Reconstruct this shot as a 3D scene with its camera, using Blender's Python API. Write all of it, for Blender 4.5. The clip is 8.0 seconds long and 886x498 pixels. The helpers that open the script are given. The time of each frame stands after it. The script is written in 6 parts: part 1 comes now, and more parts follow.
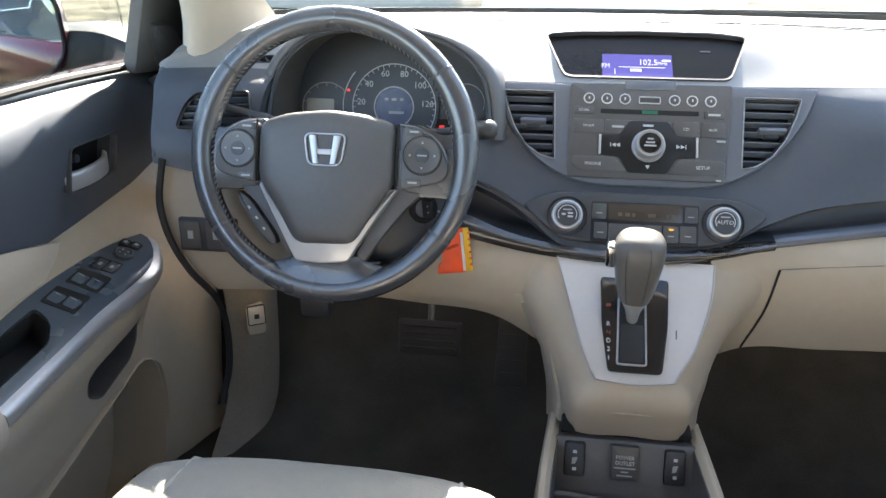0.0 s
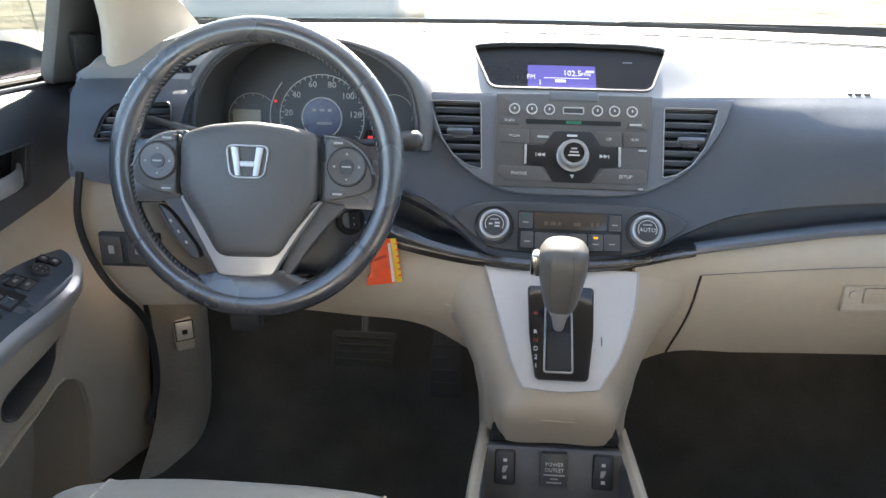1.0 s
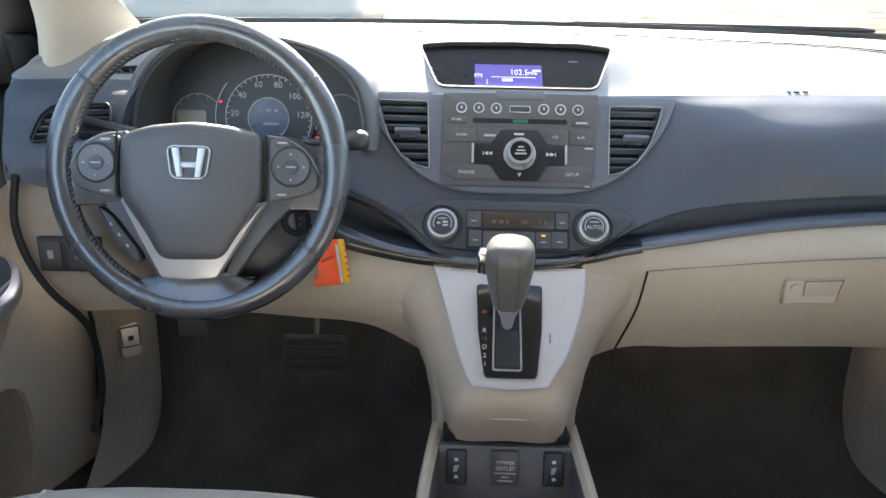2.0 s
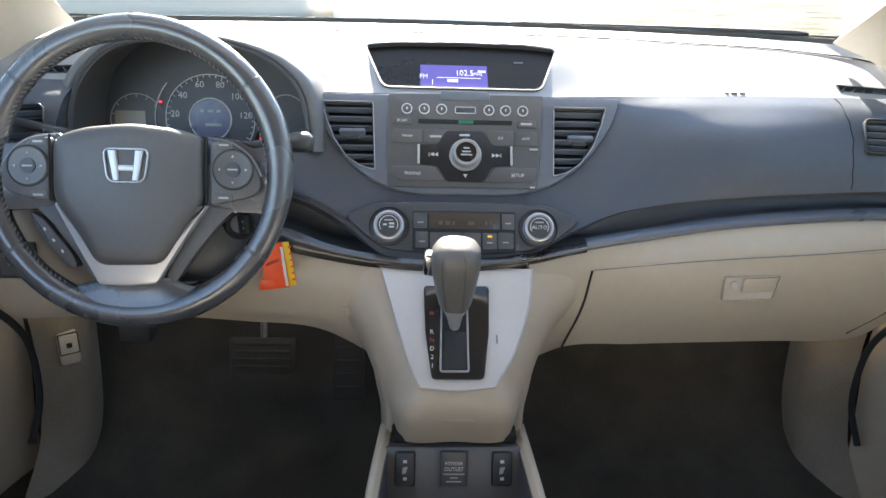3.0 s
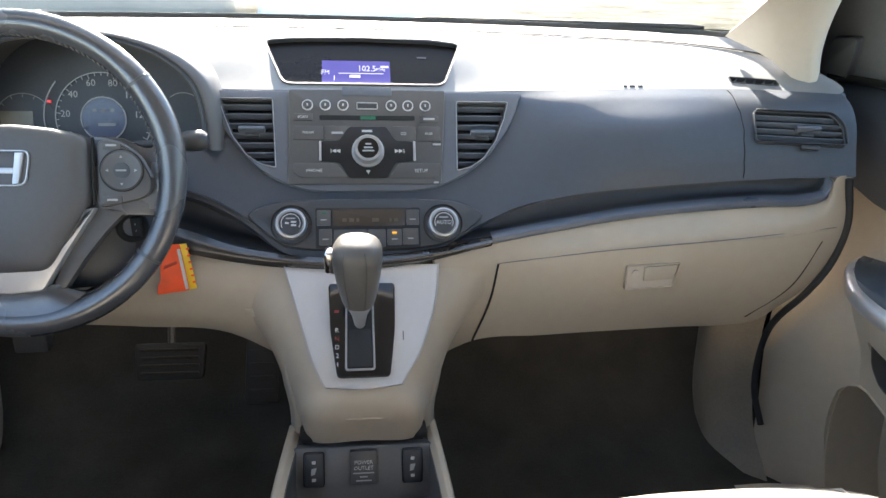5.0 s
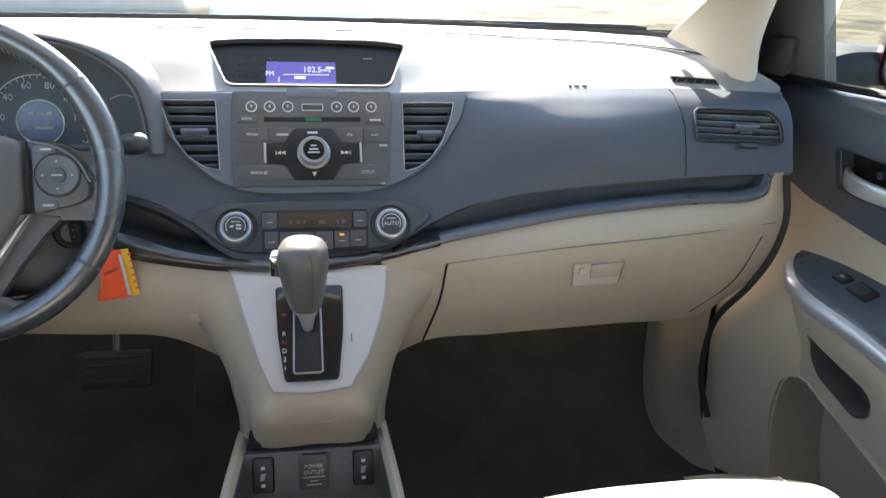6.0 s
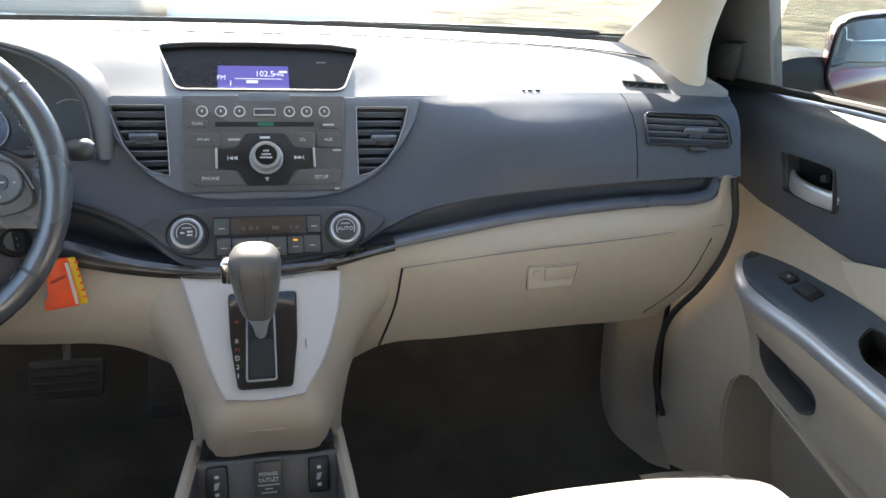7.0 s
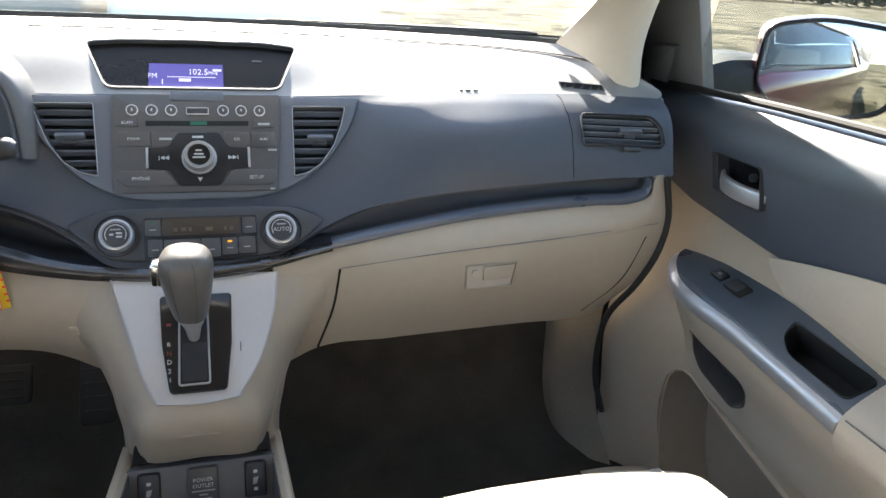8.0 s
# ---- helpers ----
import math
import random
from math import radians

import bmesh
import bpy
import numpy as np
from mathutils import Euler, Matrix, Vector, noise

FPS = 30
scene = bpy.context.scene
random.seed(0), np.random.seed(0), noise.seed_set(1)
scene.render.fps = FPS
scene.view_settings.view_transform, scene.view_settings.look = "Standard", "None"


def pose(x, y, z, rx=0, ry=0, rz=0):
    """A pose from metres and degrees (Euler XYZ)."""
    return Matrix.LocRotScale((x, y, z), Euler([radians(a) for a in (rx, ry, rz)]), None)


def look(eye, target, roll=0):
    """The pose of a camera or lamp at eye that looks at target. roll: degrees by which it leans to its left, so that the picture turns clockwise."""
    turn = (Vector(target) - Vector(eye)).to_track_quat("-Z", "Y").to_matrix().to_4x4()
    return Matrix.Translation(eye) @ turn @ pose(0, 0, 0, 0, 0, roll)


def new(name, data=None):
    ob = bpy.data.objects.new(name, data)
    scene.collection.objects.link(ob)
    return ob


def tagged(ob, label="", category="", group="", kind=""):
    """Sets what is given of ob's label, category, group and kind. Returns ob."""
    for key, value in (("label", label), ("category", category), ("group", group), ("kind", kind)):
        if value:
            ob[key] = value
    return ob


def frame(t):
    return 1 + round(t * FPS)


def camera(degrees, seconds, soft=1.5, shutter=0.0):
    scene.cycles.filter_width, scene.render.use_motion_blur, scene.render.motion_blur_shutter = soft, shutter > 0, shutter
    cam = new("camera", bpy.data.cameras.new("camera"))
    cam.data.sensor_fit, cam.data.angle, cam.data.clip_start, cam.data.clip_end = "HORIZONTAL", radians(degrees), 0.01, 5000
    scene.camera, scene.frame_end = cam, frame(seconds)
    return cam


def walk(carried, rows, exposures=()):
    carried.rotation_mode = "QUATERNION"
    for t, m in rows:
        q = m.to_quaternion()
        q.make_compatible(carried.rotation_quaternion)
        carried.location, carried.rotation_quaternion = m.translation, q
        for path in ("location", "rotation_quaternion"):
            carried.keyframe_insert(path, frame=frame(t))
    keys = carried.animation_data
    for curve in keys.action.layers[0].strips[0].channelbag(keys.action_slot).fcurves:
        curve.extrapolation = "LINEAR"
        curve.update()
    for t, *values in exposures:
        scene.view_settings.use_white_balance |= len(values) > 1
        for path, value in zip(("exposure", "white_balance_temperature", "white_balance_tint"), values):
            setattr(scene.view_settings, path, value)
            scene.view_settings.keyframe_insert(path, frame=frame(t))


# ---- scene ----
cam = camera(62.0, 8.0)
ROWS = [
    (0.0, -0.1419, 0.0001, 0.8204, 7.85, -22.76, 0.25),
    (0.5, -0.1259, 0.0023, 0.8207, 6.30, -22.66, 0.44),
    (1.0, -0.1109, 0.0061, 0.8229, 3.74, -22.06, 0.94),
    (1.5, -0.1023, 0.0074, 0.8187, 2.73, -21.93, 1.02),
    (1.7, -0.0930, 0.0076, 0.8156, 1.78, -21.70, 1.12),
    (2.8, -0.0809, 0.0143, 0.8259, -1.66, -22.15, 1.73),
    (3.0, -0.0764, 0.0136, 0.8238, -2.93, -21.98, 1.97),
    (3.5, -0.0636, 0.0143, 0.8248, -3.12, -22.10, 1.70),
    (4.0, -0.0507, 0.0136, 0.8225, -4.75, -22.00, 1.91),
    (4.5, -0.0371, 0.0141, 0.8211, -6.56, -22.00, 2.18),
    (6.0, -0.0084, 0.0106, 0.8229, -11.09, -21.86, 2.43),
    (6.5, 0.0028, 0.0091, 0.8282, -13.28, -21.85, 3.00),
    (7.0, 0.0077, 0.0085, 0.8302, -13.88, -21.76, 2.95),
    (7.5, 0.0186, 0.0064, 0.8307, -15.92, -21.66, 3.53),
    (8.0, 0.0290, 0.0032, 0.8300, -17.74, -21.48, 3.95),
]
walk(cam, [(t, pose(x, y, z, 0, 0, yaw) @ pose(0, 0, 0, 90 + pitch) @ pose(0, 0, 0, 0, 0, roll))
           for t, x, y, z, yaw, pitch, roll in ROWS], [(0.0, 3.38), (3.5, 3.36), (4.5, 3.28), (6.5, 3.12), (8.0, 3.05)])

# ---- light ----
SUN_UP, SUN_AZ = 36.8, -1.5  # degrees above the horizon; to the right of straight ahead
world = bpy.data.worlds.new("sky")
scene.world = world
world.use_nodes = True
_n = world.node_tree.nodes
sky = _n.new("ShaderNodeTexSky")
sky.sky_type, sky.sun_disc = "NISHITA", False
sky.sun_elevation, sky.sun_rotation = radians(SUN_UP), radians(SUN_AZ)
_n["Background"].inputs["Strength"].default_value = 0.125
world.node_tree.links.new(sky.outputs[0], _n["Background"].inputs["Color"])
sun = new("sun", bpy.data.lights.new("sun", "SUN"))
sun.data.energy, sun.data.angle, sun.data.color = 5.0, radians(0.6), (1.0, 0.965, 0.92)
_a, _e = radians(SUN_AZ), radians(SUN_UP)
SUN_DIR = Vector((math.sin(_a) * math.cos(_e), math.cos(_a) * math.cos(_e), math.sin(_e)))
sun.matrix_world = look(SUN_DIR * 5, (0, 0, 0))
scene.view_settings.use_white_balance = True
scene.view_settings.white_balance_temperature = 7150


# ---- kit: curves, sheets, solids, parts ----
def crv(pts, n, closed=False):
    """n points of a smooth curve through the control points."""
    P = [Vector(p) for p in pts]
    k = len(P)
    if k == 2 and not closed:
        return [P[0].lerp(P[1], i / (n - 1)) for i in range(n)]
    segs = k if closed else k - 1
    lens = [(P[(i + 1) % k] - P[i]).length + 1e-9 for i in range(segs)]
    total, out = sum(lens), []
    for j in range(n):
        d = total * j / (n if closed else n - 1)
        i = 0
        while i < segs - 1 and d > lens[i]:
            d -= lens[i]
            i += 1
        t = min(d / lens[i], 1.0)
        if closed:
            a, b, c, e = P[(i - 1) % k], P[i], P[(i + 1) % k], P[(i + 2) % k]
        else:
            b, c = P[i], P[i + 1]
            a = P[i - 1] if i else b * 2 - c
            e = P[i + 2] if i + 2 < k else c * 2 - b
        # centripetal-like tangents, scaled by the lengths of the neighbours
        la, lb, lc = (b - a).length + 1e-9, (c - b).length + 1e-9, (e - c).length + 1e-9
        m1 = ((b - a) / la * lb + (c - b) / lb * la) / (la + lb) * lb
        m2 = ((c - b) / lb * lc + (e - c) / lc * lb) / (lb + lc) * lb
        t2, t3 = t * t, t * t * t
        out.append(b * (2 * t3 - 3 * t2 + 1) + m1 * (t3 - 2 * t2 + t) + c * (3 * t2 - 2 * t3) + m2 * (t3 - t2))
    return out


class Sheet:
    """A surface through a few control curves; u runs along them, v from the first to the last."""

    def __init__(self, curves, n=160):
        self.n, self.rows = n, [crv(c, n) for c in curves]

    def at(self, u, v, lift=0.0):
        def row(r, w):
            f = min(max(w, 0.0), 1.0) * (self.n - 1)
            i = min(int(f), self.n - 2)
            return r[i].lerp(r[i + 1], f - i)

        def raw(a, b):
            col = [row(r, a) for r in self.rows]
            f = min(max(b, 0.0), 1.0) * (len(col) - 1)
            i = min(int(f), len(col) - 2)
            t = f - i
            p, q = col[i], col[i + 1]
            o = col[i - 1] if i else p * 2 - q
            s = col[i + 2] if i + 2 < len(col) else q * 2 - p
            m1, m2, t2, t3 = (q - o) / 2, (s - p) / 2, t * t, t * t * t
            return p * (2 * t3 - 3 * t2 + 1) + m1 * (t3 - 2 * t2 + t) + q * (3 * t2 - 2 * t3) + m2 * (t3 - t2)

        p = raw(u, v)
        if lift:
            e = 0.01
            du = raw(min(u + e, 1), v) - raw(max(u - e, 0), v)
            dv = raw(u, min(v + e, 1)) - raw(u, max(v - e, 0))
            nrm = du.cross(dv).normalized()
            if nrm.y > 0:
                nrm.negate()
            p = p + nrm * lift
        return p

    def patch(self, u0=0.0, u1=1.0, v0=0.0, v1=1.0, nu=60, nv=16, lift=0.0, edge=None):
        """A grid over part of the sheet. edge: a function of (s, t) in 0..1 giving a shift of (u, v)."""
        def p(i, j):
            u, v = u0 + (u1 - u0) * i / nu, v0 + (v1 - v0) * j / nv
            if edge:
                du, dv = edge(i / nu, j / nv)
                u, v = u + du, v + dv
            return self.at(u, v, lift)
        return grid_bm([[p(i, j) for i in range(nu + 1)] for j in range(nv + 1)])


def grid_bm(rows, close_u=False, close_v=False, caps=False):
    bm = bmesh.new()
    V = [[bm.verts.new(p) for p in r] for r in rows]
    R, C = len(V), len(V[0])
    for j in range(R if close_v else R - 1):
        for i in range(C if close_u else C - 1):
            q = [V[j][i], V[j][(i + 1) % C], V[(j + 1) % R][(i + 1) % C], V[(j + 1) % R][i]]
            q = list(dict.fromkeys(q))
            if len(q) > 2:
                try:
                    bm.faces.new(q)
                except ValueError:
                    pass
    if caps:
        bm.faces.new(V[0][::-1])
        bm.faces.new(V[-1])
    bmesh.ops.recalc_face_normals(bm, faces=bm.faces)
    return bm


def slab(bm, thick, away=(0, 1, 0)):
    """Give a sheet thickness on the side that looks along away."""
    bm.normal_update()
    d = Vector(away)
    s = sum((f.normal.dot(d) * f.calc_area() for f in bm.faces))
    if s > 0:
        bmesh.ops.reverse_faces(bm, faces=bm.faces)
        bm.normal_update()
    bmesh.ops.solidify(bm, geom=bm.faces[:], thickness=thick)
    bmesh.ops.recalc_face_normals(bm, faces=bm.faces)
    return bm


def tube(path, r, n=12, closed=False, flat=1.0):
    """A tube along a list of points; r a number or a list."""
    P = [Vector(p) for p in path]
    k, rows, up = len(P), [], None
    for i, p in enumerate(P):
        a = P[(i - 1) % k] if closed or i else p
        b = P[(i + 1) % k] if closed or i < k - 1 else p
        t = (b - a).normalized()
        if up is None:
            up = Vector((0, 0, 1)) if abs(t.z) < 0.9 else Vector((0, 1, 0))
        s = t.cross(up).normalized()
        up = s.cross(t).normalized()
        rr = r[i] if isinstance(r, (list, tuple)) else r
        rows.append([p + (s * math.cos(w) + up * math.sin(w) * flat) * rr for w in (2 * math.pi * j / n for j in range(n))])
    return grid_bm(rows, close_u=True, close_v=closed, caps=not closed)


def lathe(profile, m, n=40):
    """Turn (radius, height) pairs round the local z of the pose m."""
    rows = [[m @ Vector((r * math.cos(w), r * math.sin(w), h)) for w in (2 * math.pi * j / n for j in range(n))] for r, h in profile]
    bm = grid_bm(rows, close_u=True, caps=True)
    return bm


def rounded(pts, r=0.004, k=4):
    """A 2D outline with its corners rounded."""
    out, n = [], len(pts)
    for i in range(n):
        p, a, b = Vector(pts[i]), Vector(pts[i - 1]), Vector(pts[(i + 1) % n])
        d1, d2 = (a - p), (b - p)
        q = min(r, d1.length * 0.45, d2.length * 0.45)
        s, e = p + d1.normalized() * q, p + d2.normalized() * q
        for j in range(k + 1):
            t = j / k
            out.append(s * (1 - t) ** 2 + p * 2 * t * (1 - t) + e * t * t)
    return out


def rect(x0, y0, x1, y1):
    return [(x0, y0), (x1, y0), (x1, y1), (x0, y1)]


def prism(outline, depth, m, bevel=0.001, base=0.0):
    """A 2D outline raised by depth along the local z of m, its front edge rounded."""
    rows, P = [], [Vector((p[0], p[1])) for p in outline]
    area = sum(P[i - 1].x * P[i].y - P[i].x * P[i - 1].y for i in range(len(P)))
    if area < 0:
        P.reverse()
    n = len(P)

    def inset(d):
        out = []
        for i in range(n):
            t = (P[(i + 1) % n] - P[i - 1]).normalized()
            out.append(P[i] + Vector((-t.y, t.x)) * d)
        return out
    steps = [(0.0, base), (0.0, depth - bevel), (bevel * 0.3, depth - bevel * 0.3), (bevel, depth)] if bevel else [(0.0, base), (0.0, depth)]
    for d, h in steps:
        rows.append([m @ Vector((q.x, q.y, h)) for q in inset(d)])
    bm = grid_bm(rows, close_u=True, caps=True)
    return bm


def ring(outline, width, depth, m, base=0.0):
    """A raised frame that follows an outline, width inwards."""
    P = [Vector((p[0], p[1])) for p in outline]
    area = sum(P[i - 1].x * P[i].y - P[i].x * P[i - 1].y for i in range(len(P)))
    if area < 0:
        P.reverse()
    n = len(P)

    def at(d, h):
        out = []
        for i in range(n):
            t = (P[(i + 1) % n] - P[i - 1]).normalized()
            q = P[i] + Vector((-t.y, t.x)) * d
            out.append(m @ Vector((q.x, q.y, h)))
        return out
    w = width
    rows = [at(0, base), at(0, depth - w * 0.3), at(w * 0.3, depth), at(w * 0.7, depth), at(w, depth - w * 0.3), at(w, base)]
    return grid_bm(rows, close_u=True, close_v=True)


def rbox(sx, sy, sz, m, bevel=0.002, seg=2):
    bm = bmesh.new()
    bmesh.ops.create_cube(bm, size=1.0, matrix=Matrix.Diagonal((sx, sy, sz, 1)))
    if bevel:
        bmesh.ops.bevel(bm, geom=bm.edges[:], offset=bevel, segments=seg, affect="EDGES", profile=0.5)
    bmesh.ops.transform(bm, matrix=m, verts=bm.verts)
    return bm


def lettering(text, size, m, thick=0.0003, align="CENTER"):
    """A mesh of the built-in font, centred on the pose m, facing its local z."""
    cu = bpy.data.curves.new("tmp", "FONT")
    cu.body, cu.size, cu.extrude, cu.align_x, cu.align_y, cu.resolution_u = text, size, thick, align, "CENTER", 2
    ob = bpy.data.objects.new("tmp", cu)
    scene.collection.objects.link(ob)
    me = bpy.data.meshes.new_from_object(ob.evaluated_get(bpy.context.evaluated_depsgraph_get()))
    bpy.data.objects.remove(ob)
    bpy.data.curves.remove(cu)
    bm = bmesh.new()
    bm.from_mesh(me)
    bpy.data.meshes.remove(me)
    bmesh.ops.transform(bm, matrix=m, verts=bm.verts)
    return bm


BASE = {}


def thing(name, at, label, category, group="", kind=""):
    """The Empty of a thing, at its base."""
    ob = new(name)
    ob.empty_display_size = 0.05
    ob.location = at
    BASE[ob.name] = Matrix.Translation(at)
    return tagged(ob, label, category, group, kind)


def link_mesh(name, bm, material, angle=35):
    me = bpy.data.meshes.new(name)
    bm.to_mesh(me)
    bm.free()
    me.materials.append(material)
    me.polygons.foreach_set("use_smooth", [True] * len(me.polygons))
    me.set_sharp_from_angle(angle=radians(angle))
    return new(name, me)


def part(name, bm, material, parent, label="", angle=35):
    ob = link_mesh(name, bm, material, angle)
    ob.parent = parent
    if parent.name in BASE:
        ob.matrix_parent_inverse = BASE[parent.name].inverted()
    return tagged(ob, label)


def cut(ob, *cutters, tangled=False):
    """Cut openings through a part."""
    for bm in cutters:
        me = bpy.data.meshes.new("cutter")
        bm.to_mesh(me)
        bm.free()
        c = new("cutter", me)
        mod = ob.modifiers.new("cut", "BOOLEAN")
        mod.operation, mod.solver, mod.object, mod.use_self = "DIFFERENCE", "EXACT", c, tangled
        if ob.parent and ob.parent.name in BASE:
            keep, ob.parent = ob.parent, None
        else:
            keep = None
        bpy.context.view_layer.update()
        done = bpy.data.meshes.new_from_object(ob.evaluated_get(bpy.context.evaluated_depsgraph_get()))
        ob.modifiers.clear()
        ob.data = done
        if keep:
            ob.parent = keep
            ob.matrix_parent_inverse = BASE[keep.name].inverted()
        bpy.data.objects.remove(c)
        done.polygons.foreach_set("use_smooth", [True] * len(done.polygons))
        done.set_sharp_from_angle(angle=radians(30))
    return ob


def plane_pose(origin, right, up):
    """A pose whose local x, y lie along right and up and whose z looks out of the plane."""
    x = Vector(right).normalized()
    y = Vector(up)
    z = x.cross(y).normalized()
    y = z.cross(x)
    m = Matrix.Identity(4)
    for i, c in enumerate((x, y, z)):
        m[0][i], m[1][i], m[2][i] = c
    m.translation = Vector(origin)
    return m


# ---- materials ----
def pmat(name, color, rough=0.5, metal=0.0, grain=(0, 0), mottle=(6.0, 0.1), coat=0.0, spec=0.5, sheen=0.0, rvar=0.08, emit=None):
    """A procedural surface: mottled colour at two scales, uneven roughness, fine relief. grain: (size per metre, height)."""
    m = bpy.data.materials.new(name)
    m.use_nodes = True
    nt = m.node_tree
    N, L = nt.nodes, nt.links
    b = N["Principled BSDF"]
    tc = N.new("ShaderNodeTexCoord")
    big, fine = N.new("ShaderNodeTexNoise"), N.new("ShaderNodeTexNoise")
    big.inputs["Scale"].default_value, big.inputs["Detail"].default_value = mottle[0], 4
    fine.inputs["Scale"].default_value, fine.inputs["Detail"].default_value = mottle[0] * 23, 3
    for t in (big, fine):
        L.new(tc.outputs["Object"], t.inputs["Vector"])
    add = N.new("ShaderNodeMath")
    add.operation = "MULTIPLY_ADD"
    add.inputs[1].default_value = 0.45
    L.new(fine.outputs[0], add.inputs[0])
    L.new(big.outputs[0], add.inputs[2])
    ramp = N.new("ShaderNodeMapRange")
    ramp.inputs["From Min"].default_value, ramp.inputs["From Max"].default_value = 0.45, 1.0
    ramp.inputs["To Min"].default_value, ramp.inputs["To Max"].default_value = 1 - mottle[1], 1 + mottle[1]
    L.new(add.outputs[0], ramp.inputs["Value"])
    mul = N.new("ShaderNodeVectorMath")
    mul.operation = "SCALE"
    mul.inputs[0].default_value = color
    L.new(ramp.outputs[0], mul.inputs["Scale"])
    L.new(mul.outputs[0], b.inputs["Base Color"])
    rr = N.new("ShaderNodeMapRange")
    rr.inputs["From Min"].default_value, rr.inputs["From Max"].default_value = 0.3, 0.7
    rr.inputs["To Min"].default_value, rr.inputs["To Max"].default_value = max(rough - rvar, 0.02), min(rough + rvar, 1.0)
    L.new(big.outputs[0], rr.inputs["Value"])
    L.new(rr.outputs[0], b.inputs["Roughness"])
    b.inputs["Metallic"].default_value = metal
    b.inputs["Specular IOR Level"].default_value = spec
    b.inputs["Coat Weight"].default_value = coat
    b.inputs["Coat Roughness"].default_value = 0.08
    b.inputs["Sheen Weight"].default_value = sheen
    b.inputs["Sheen Roughness"].default_value = 0.4
    if grain[1]:
        v = N.new("ShaderNodeTexVoronoi")
        v.inputs["Scale"].default_value = grain[0]
        L.new(tc.outputs["Object"], v.inputs["Vector"])
        bp = N.new("ShaderNodeBump")
        bp.inputs["Strength"].default_value, bp.inputs["Distance"].default_value = 0.6, grain[1]
        L.new(v.outputs["Distance"], bp.inputs["Height"])
        L.new(bp.outputs[0], b.inputs["Normal"])
    if emit:
        b.inputs["Emission Color"].default_value, b.inputs["Emission Strength"].default_value = (*emit[0], 1), emit[1]
    return m


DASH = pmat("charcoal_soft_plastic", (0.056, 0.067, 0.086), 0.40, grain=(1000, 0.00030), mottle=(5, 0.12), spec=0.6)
# charcoal like DASH, paled so the sunlit top reads as blown out
PAD = pmat("sun_paled_dash_pad", (0.19, 0.192, 0.197), 0.50, grain=(1300, 0.00018), mottle=(5, 0.10), spec=1.0, sheen=0.3)
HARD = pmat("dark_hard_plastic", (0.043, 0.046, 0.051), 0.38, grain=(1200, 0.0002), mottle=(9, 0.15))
PANEL = pmat("dark_satin_panel", (0.078, 0.075, 0.074), 0.36, mottle=(7, 0.12))
BLACK = pmat("black_gloss", (0.010, 0.010, 0.011), 0.16, mottle=(9, 0.2), spec=0.4, coat=0.1)
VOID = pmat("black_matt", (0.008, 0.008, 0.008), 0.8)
CREAM = pmat("beige_vinyl_plastic", (0.40, 0.34, 0.265), 0.50, grain=(1300, 0.0002), mottle=(3, 0.06))
PILLAR = pmat("beige_pillar_plastic", (0.56, 0.50, 0.42), 0.55, grain=(1100, 0.0003), mottle=(4, 0.05))
SEAT = pmat("cream_leather", (0.25, 0.232, 0.202), 0.48, grain=(520, 0.0005), mottle=(4, 0.08), sheen=0.1)
PLATE = pmat("slate_switch_plate", (0.060, 0.078, 0.098), 0.30, mottle=(7, 0.12), spec=0.7)
# beige plastic darkened so the kick panels carry the footwell's shade
KICK = pmat("shade_darkened_beige", (0.20, 0.172, 0.135), 0.55, grain=(1100, 0.0003), mottle=(9, 0.22))
TRAY = pmat("charcoal_tray_plastic", (0.125, 0.122, 0.120), 0.45, grain=(1200, 0.0002), mottle=(9, 0.12))
CLOTH = pmat("beige_door_insert", (0.46, 0.405, 0.335), 0.62, grain=(700, 0.0003), mottle=(5, 0.06))
SILVER = pmat("satin_silver_plastic", (0.46, 0.465, 0.48), 0.35, metal=0.6, mottle=(6, 0.05))
SATIN = pmat("silver_painted_panel", (0.53, 0.54, 0.555), 0.33, metal=0.45, mottle=(6, 0.05))
CHROME = pmat("chrome", (0.80, 0.80, 0.80), 0.16, metal=1.0, mottle=(9, 0.05), rvar=0.05)
LEATHER = pmat("dark_wheel_leather", (0.056, 0.059, 0.066), 0.25, grain=(650, 0.00018), mottle=(8, 0.2), spec=0.8, coat=0.35)
STITCH = pmat("grey_thread", (0.16, 0.15, 0.14), 0.8)
CARPET = pmat("black_carpet", (0.038, 0.035, 0.029), 0.95, grain=(700, 0.0012), mottle=(12, 0.35), spec=0.1, sheen=0.1)
RUBBER = pmat("black_rubber", (0.015, 0.015, 0.015), 0.65, mottle=(10, 0.2))
WOOD = pmat("dark_gloss_trim", (0.036, 0.033, 0.032), 0.20, mottle=(22, 0.45), coat=0.5)
WHITE = pmat("white_print", (0.55, 0.55, 0.55), 0.5)
DIM = pmat("grey_print", (0.36, 0.36, 0.36), 0.5)
SLATE = pmat("slate_satin_plastic", (0.110, 0.120, 0.140), 0.36, mottle=(6, 0.08))
LCD_OFF = pmat("dark_lcd", (0.055, 0.042, 0.033), 0.25, coat=0.3)
GAUGE = pmat("dial_face", (0.056, 0.061, 0.072), 0.5, mottle=(12, 0.2))
RED = pmat("red_lamp", (0.35, 0.02, 0.02), 0.4, emit=((1.0, 0.05, 0.06), 0.08))
AMBER = pmat("amber_lamp", (0.5, 0.25, 0.02), 0.4, emit=((1.0, 0.42, 0.03), 0.12))
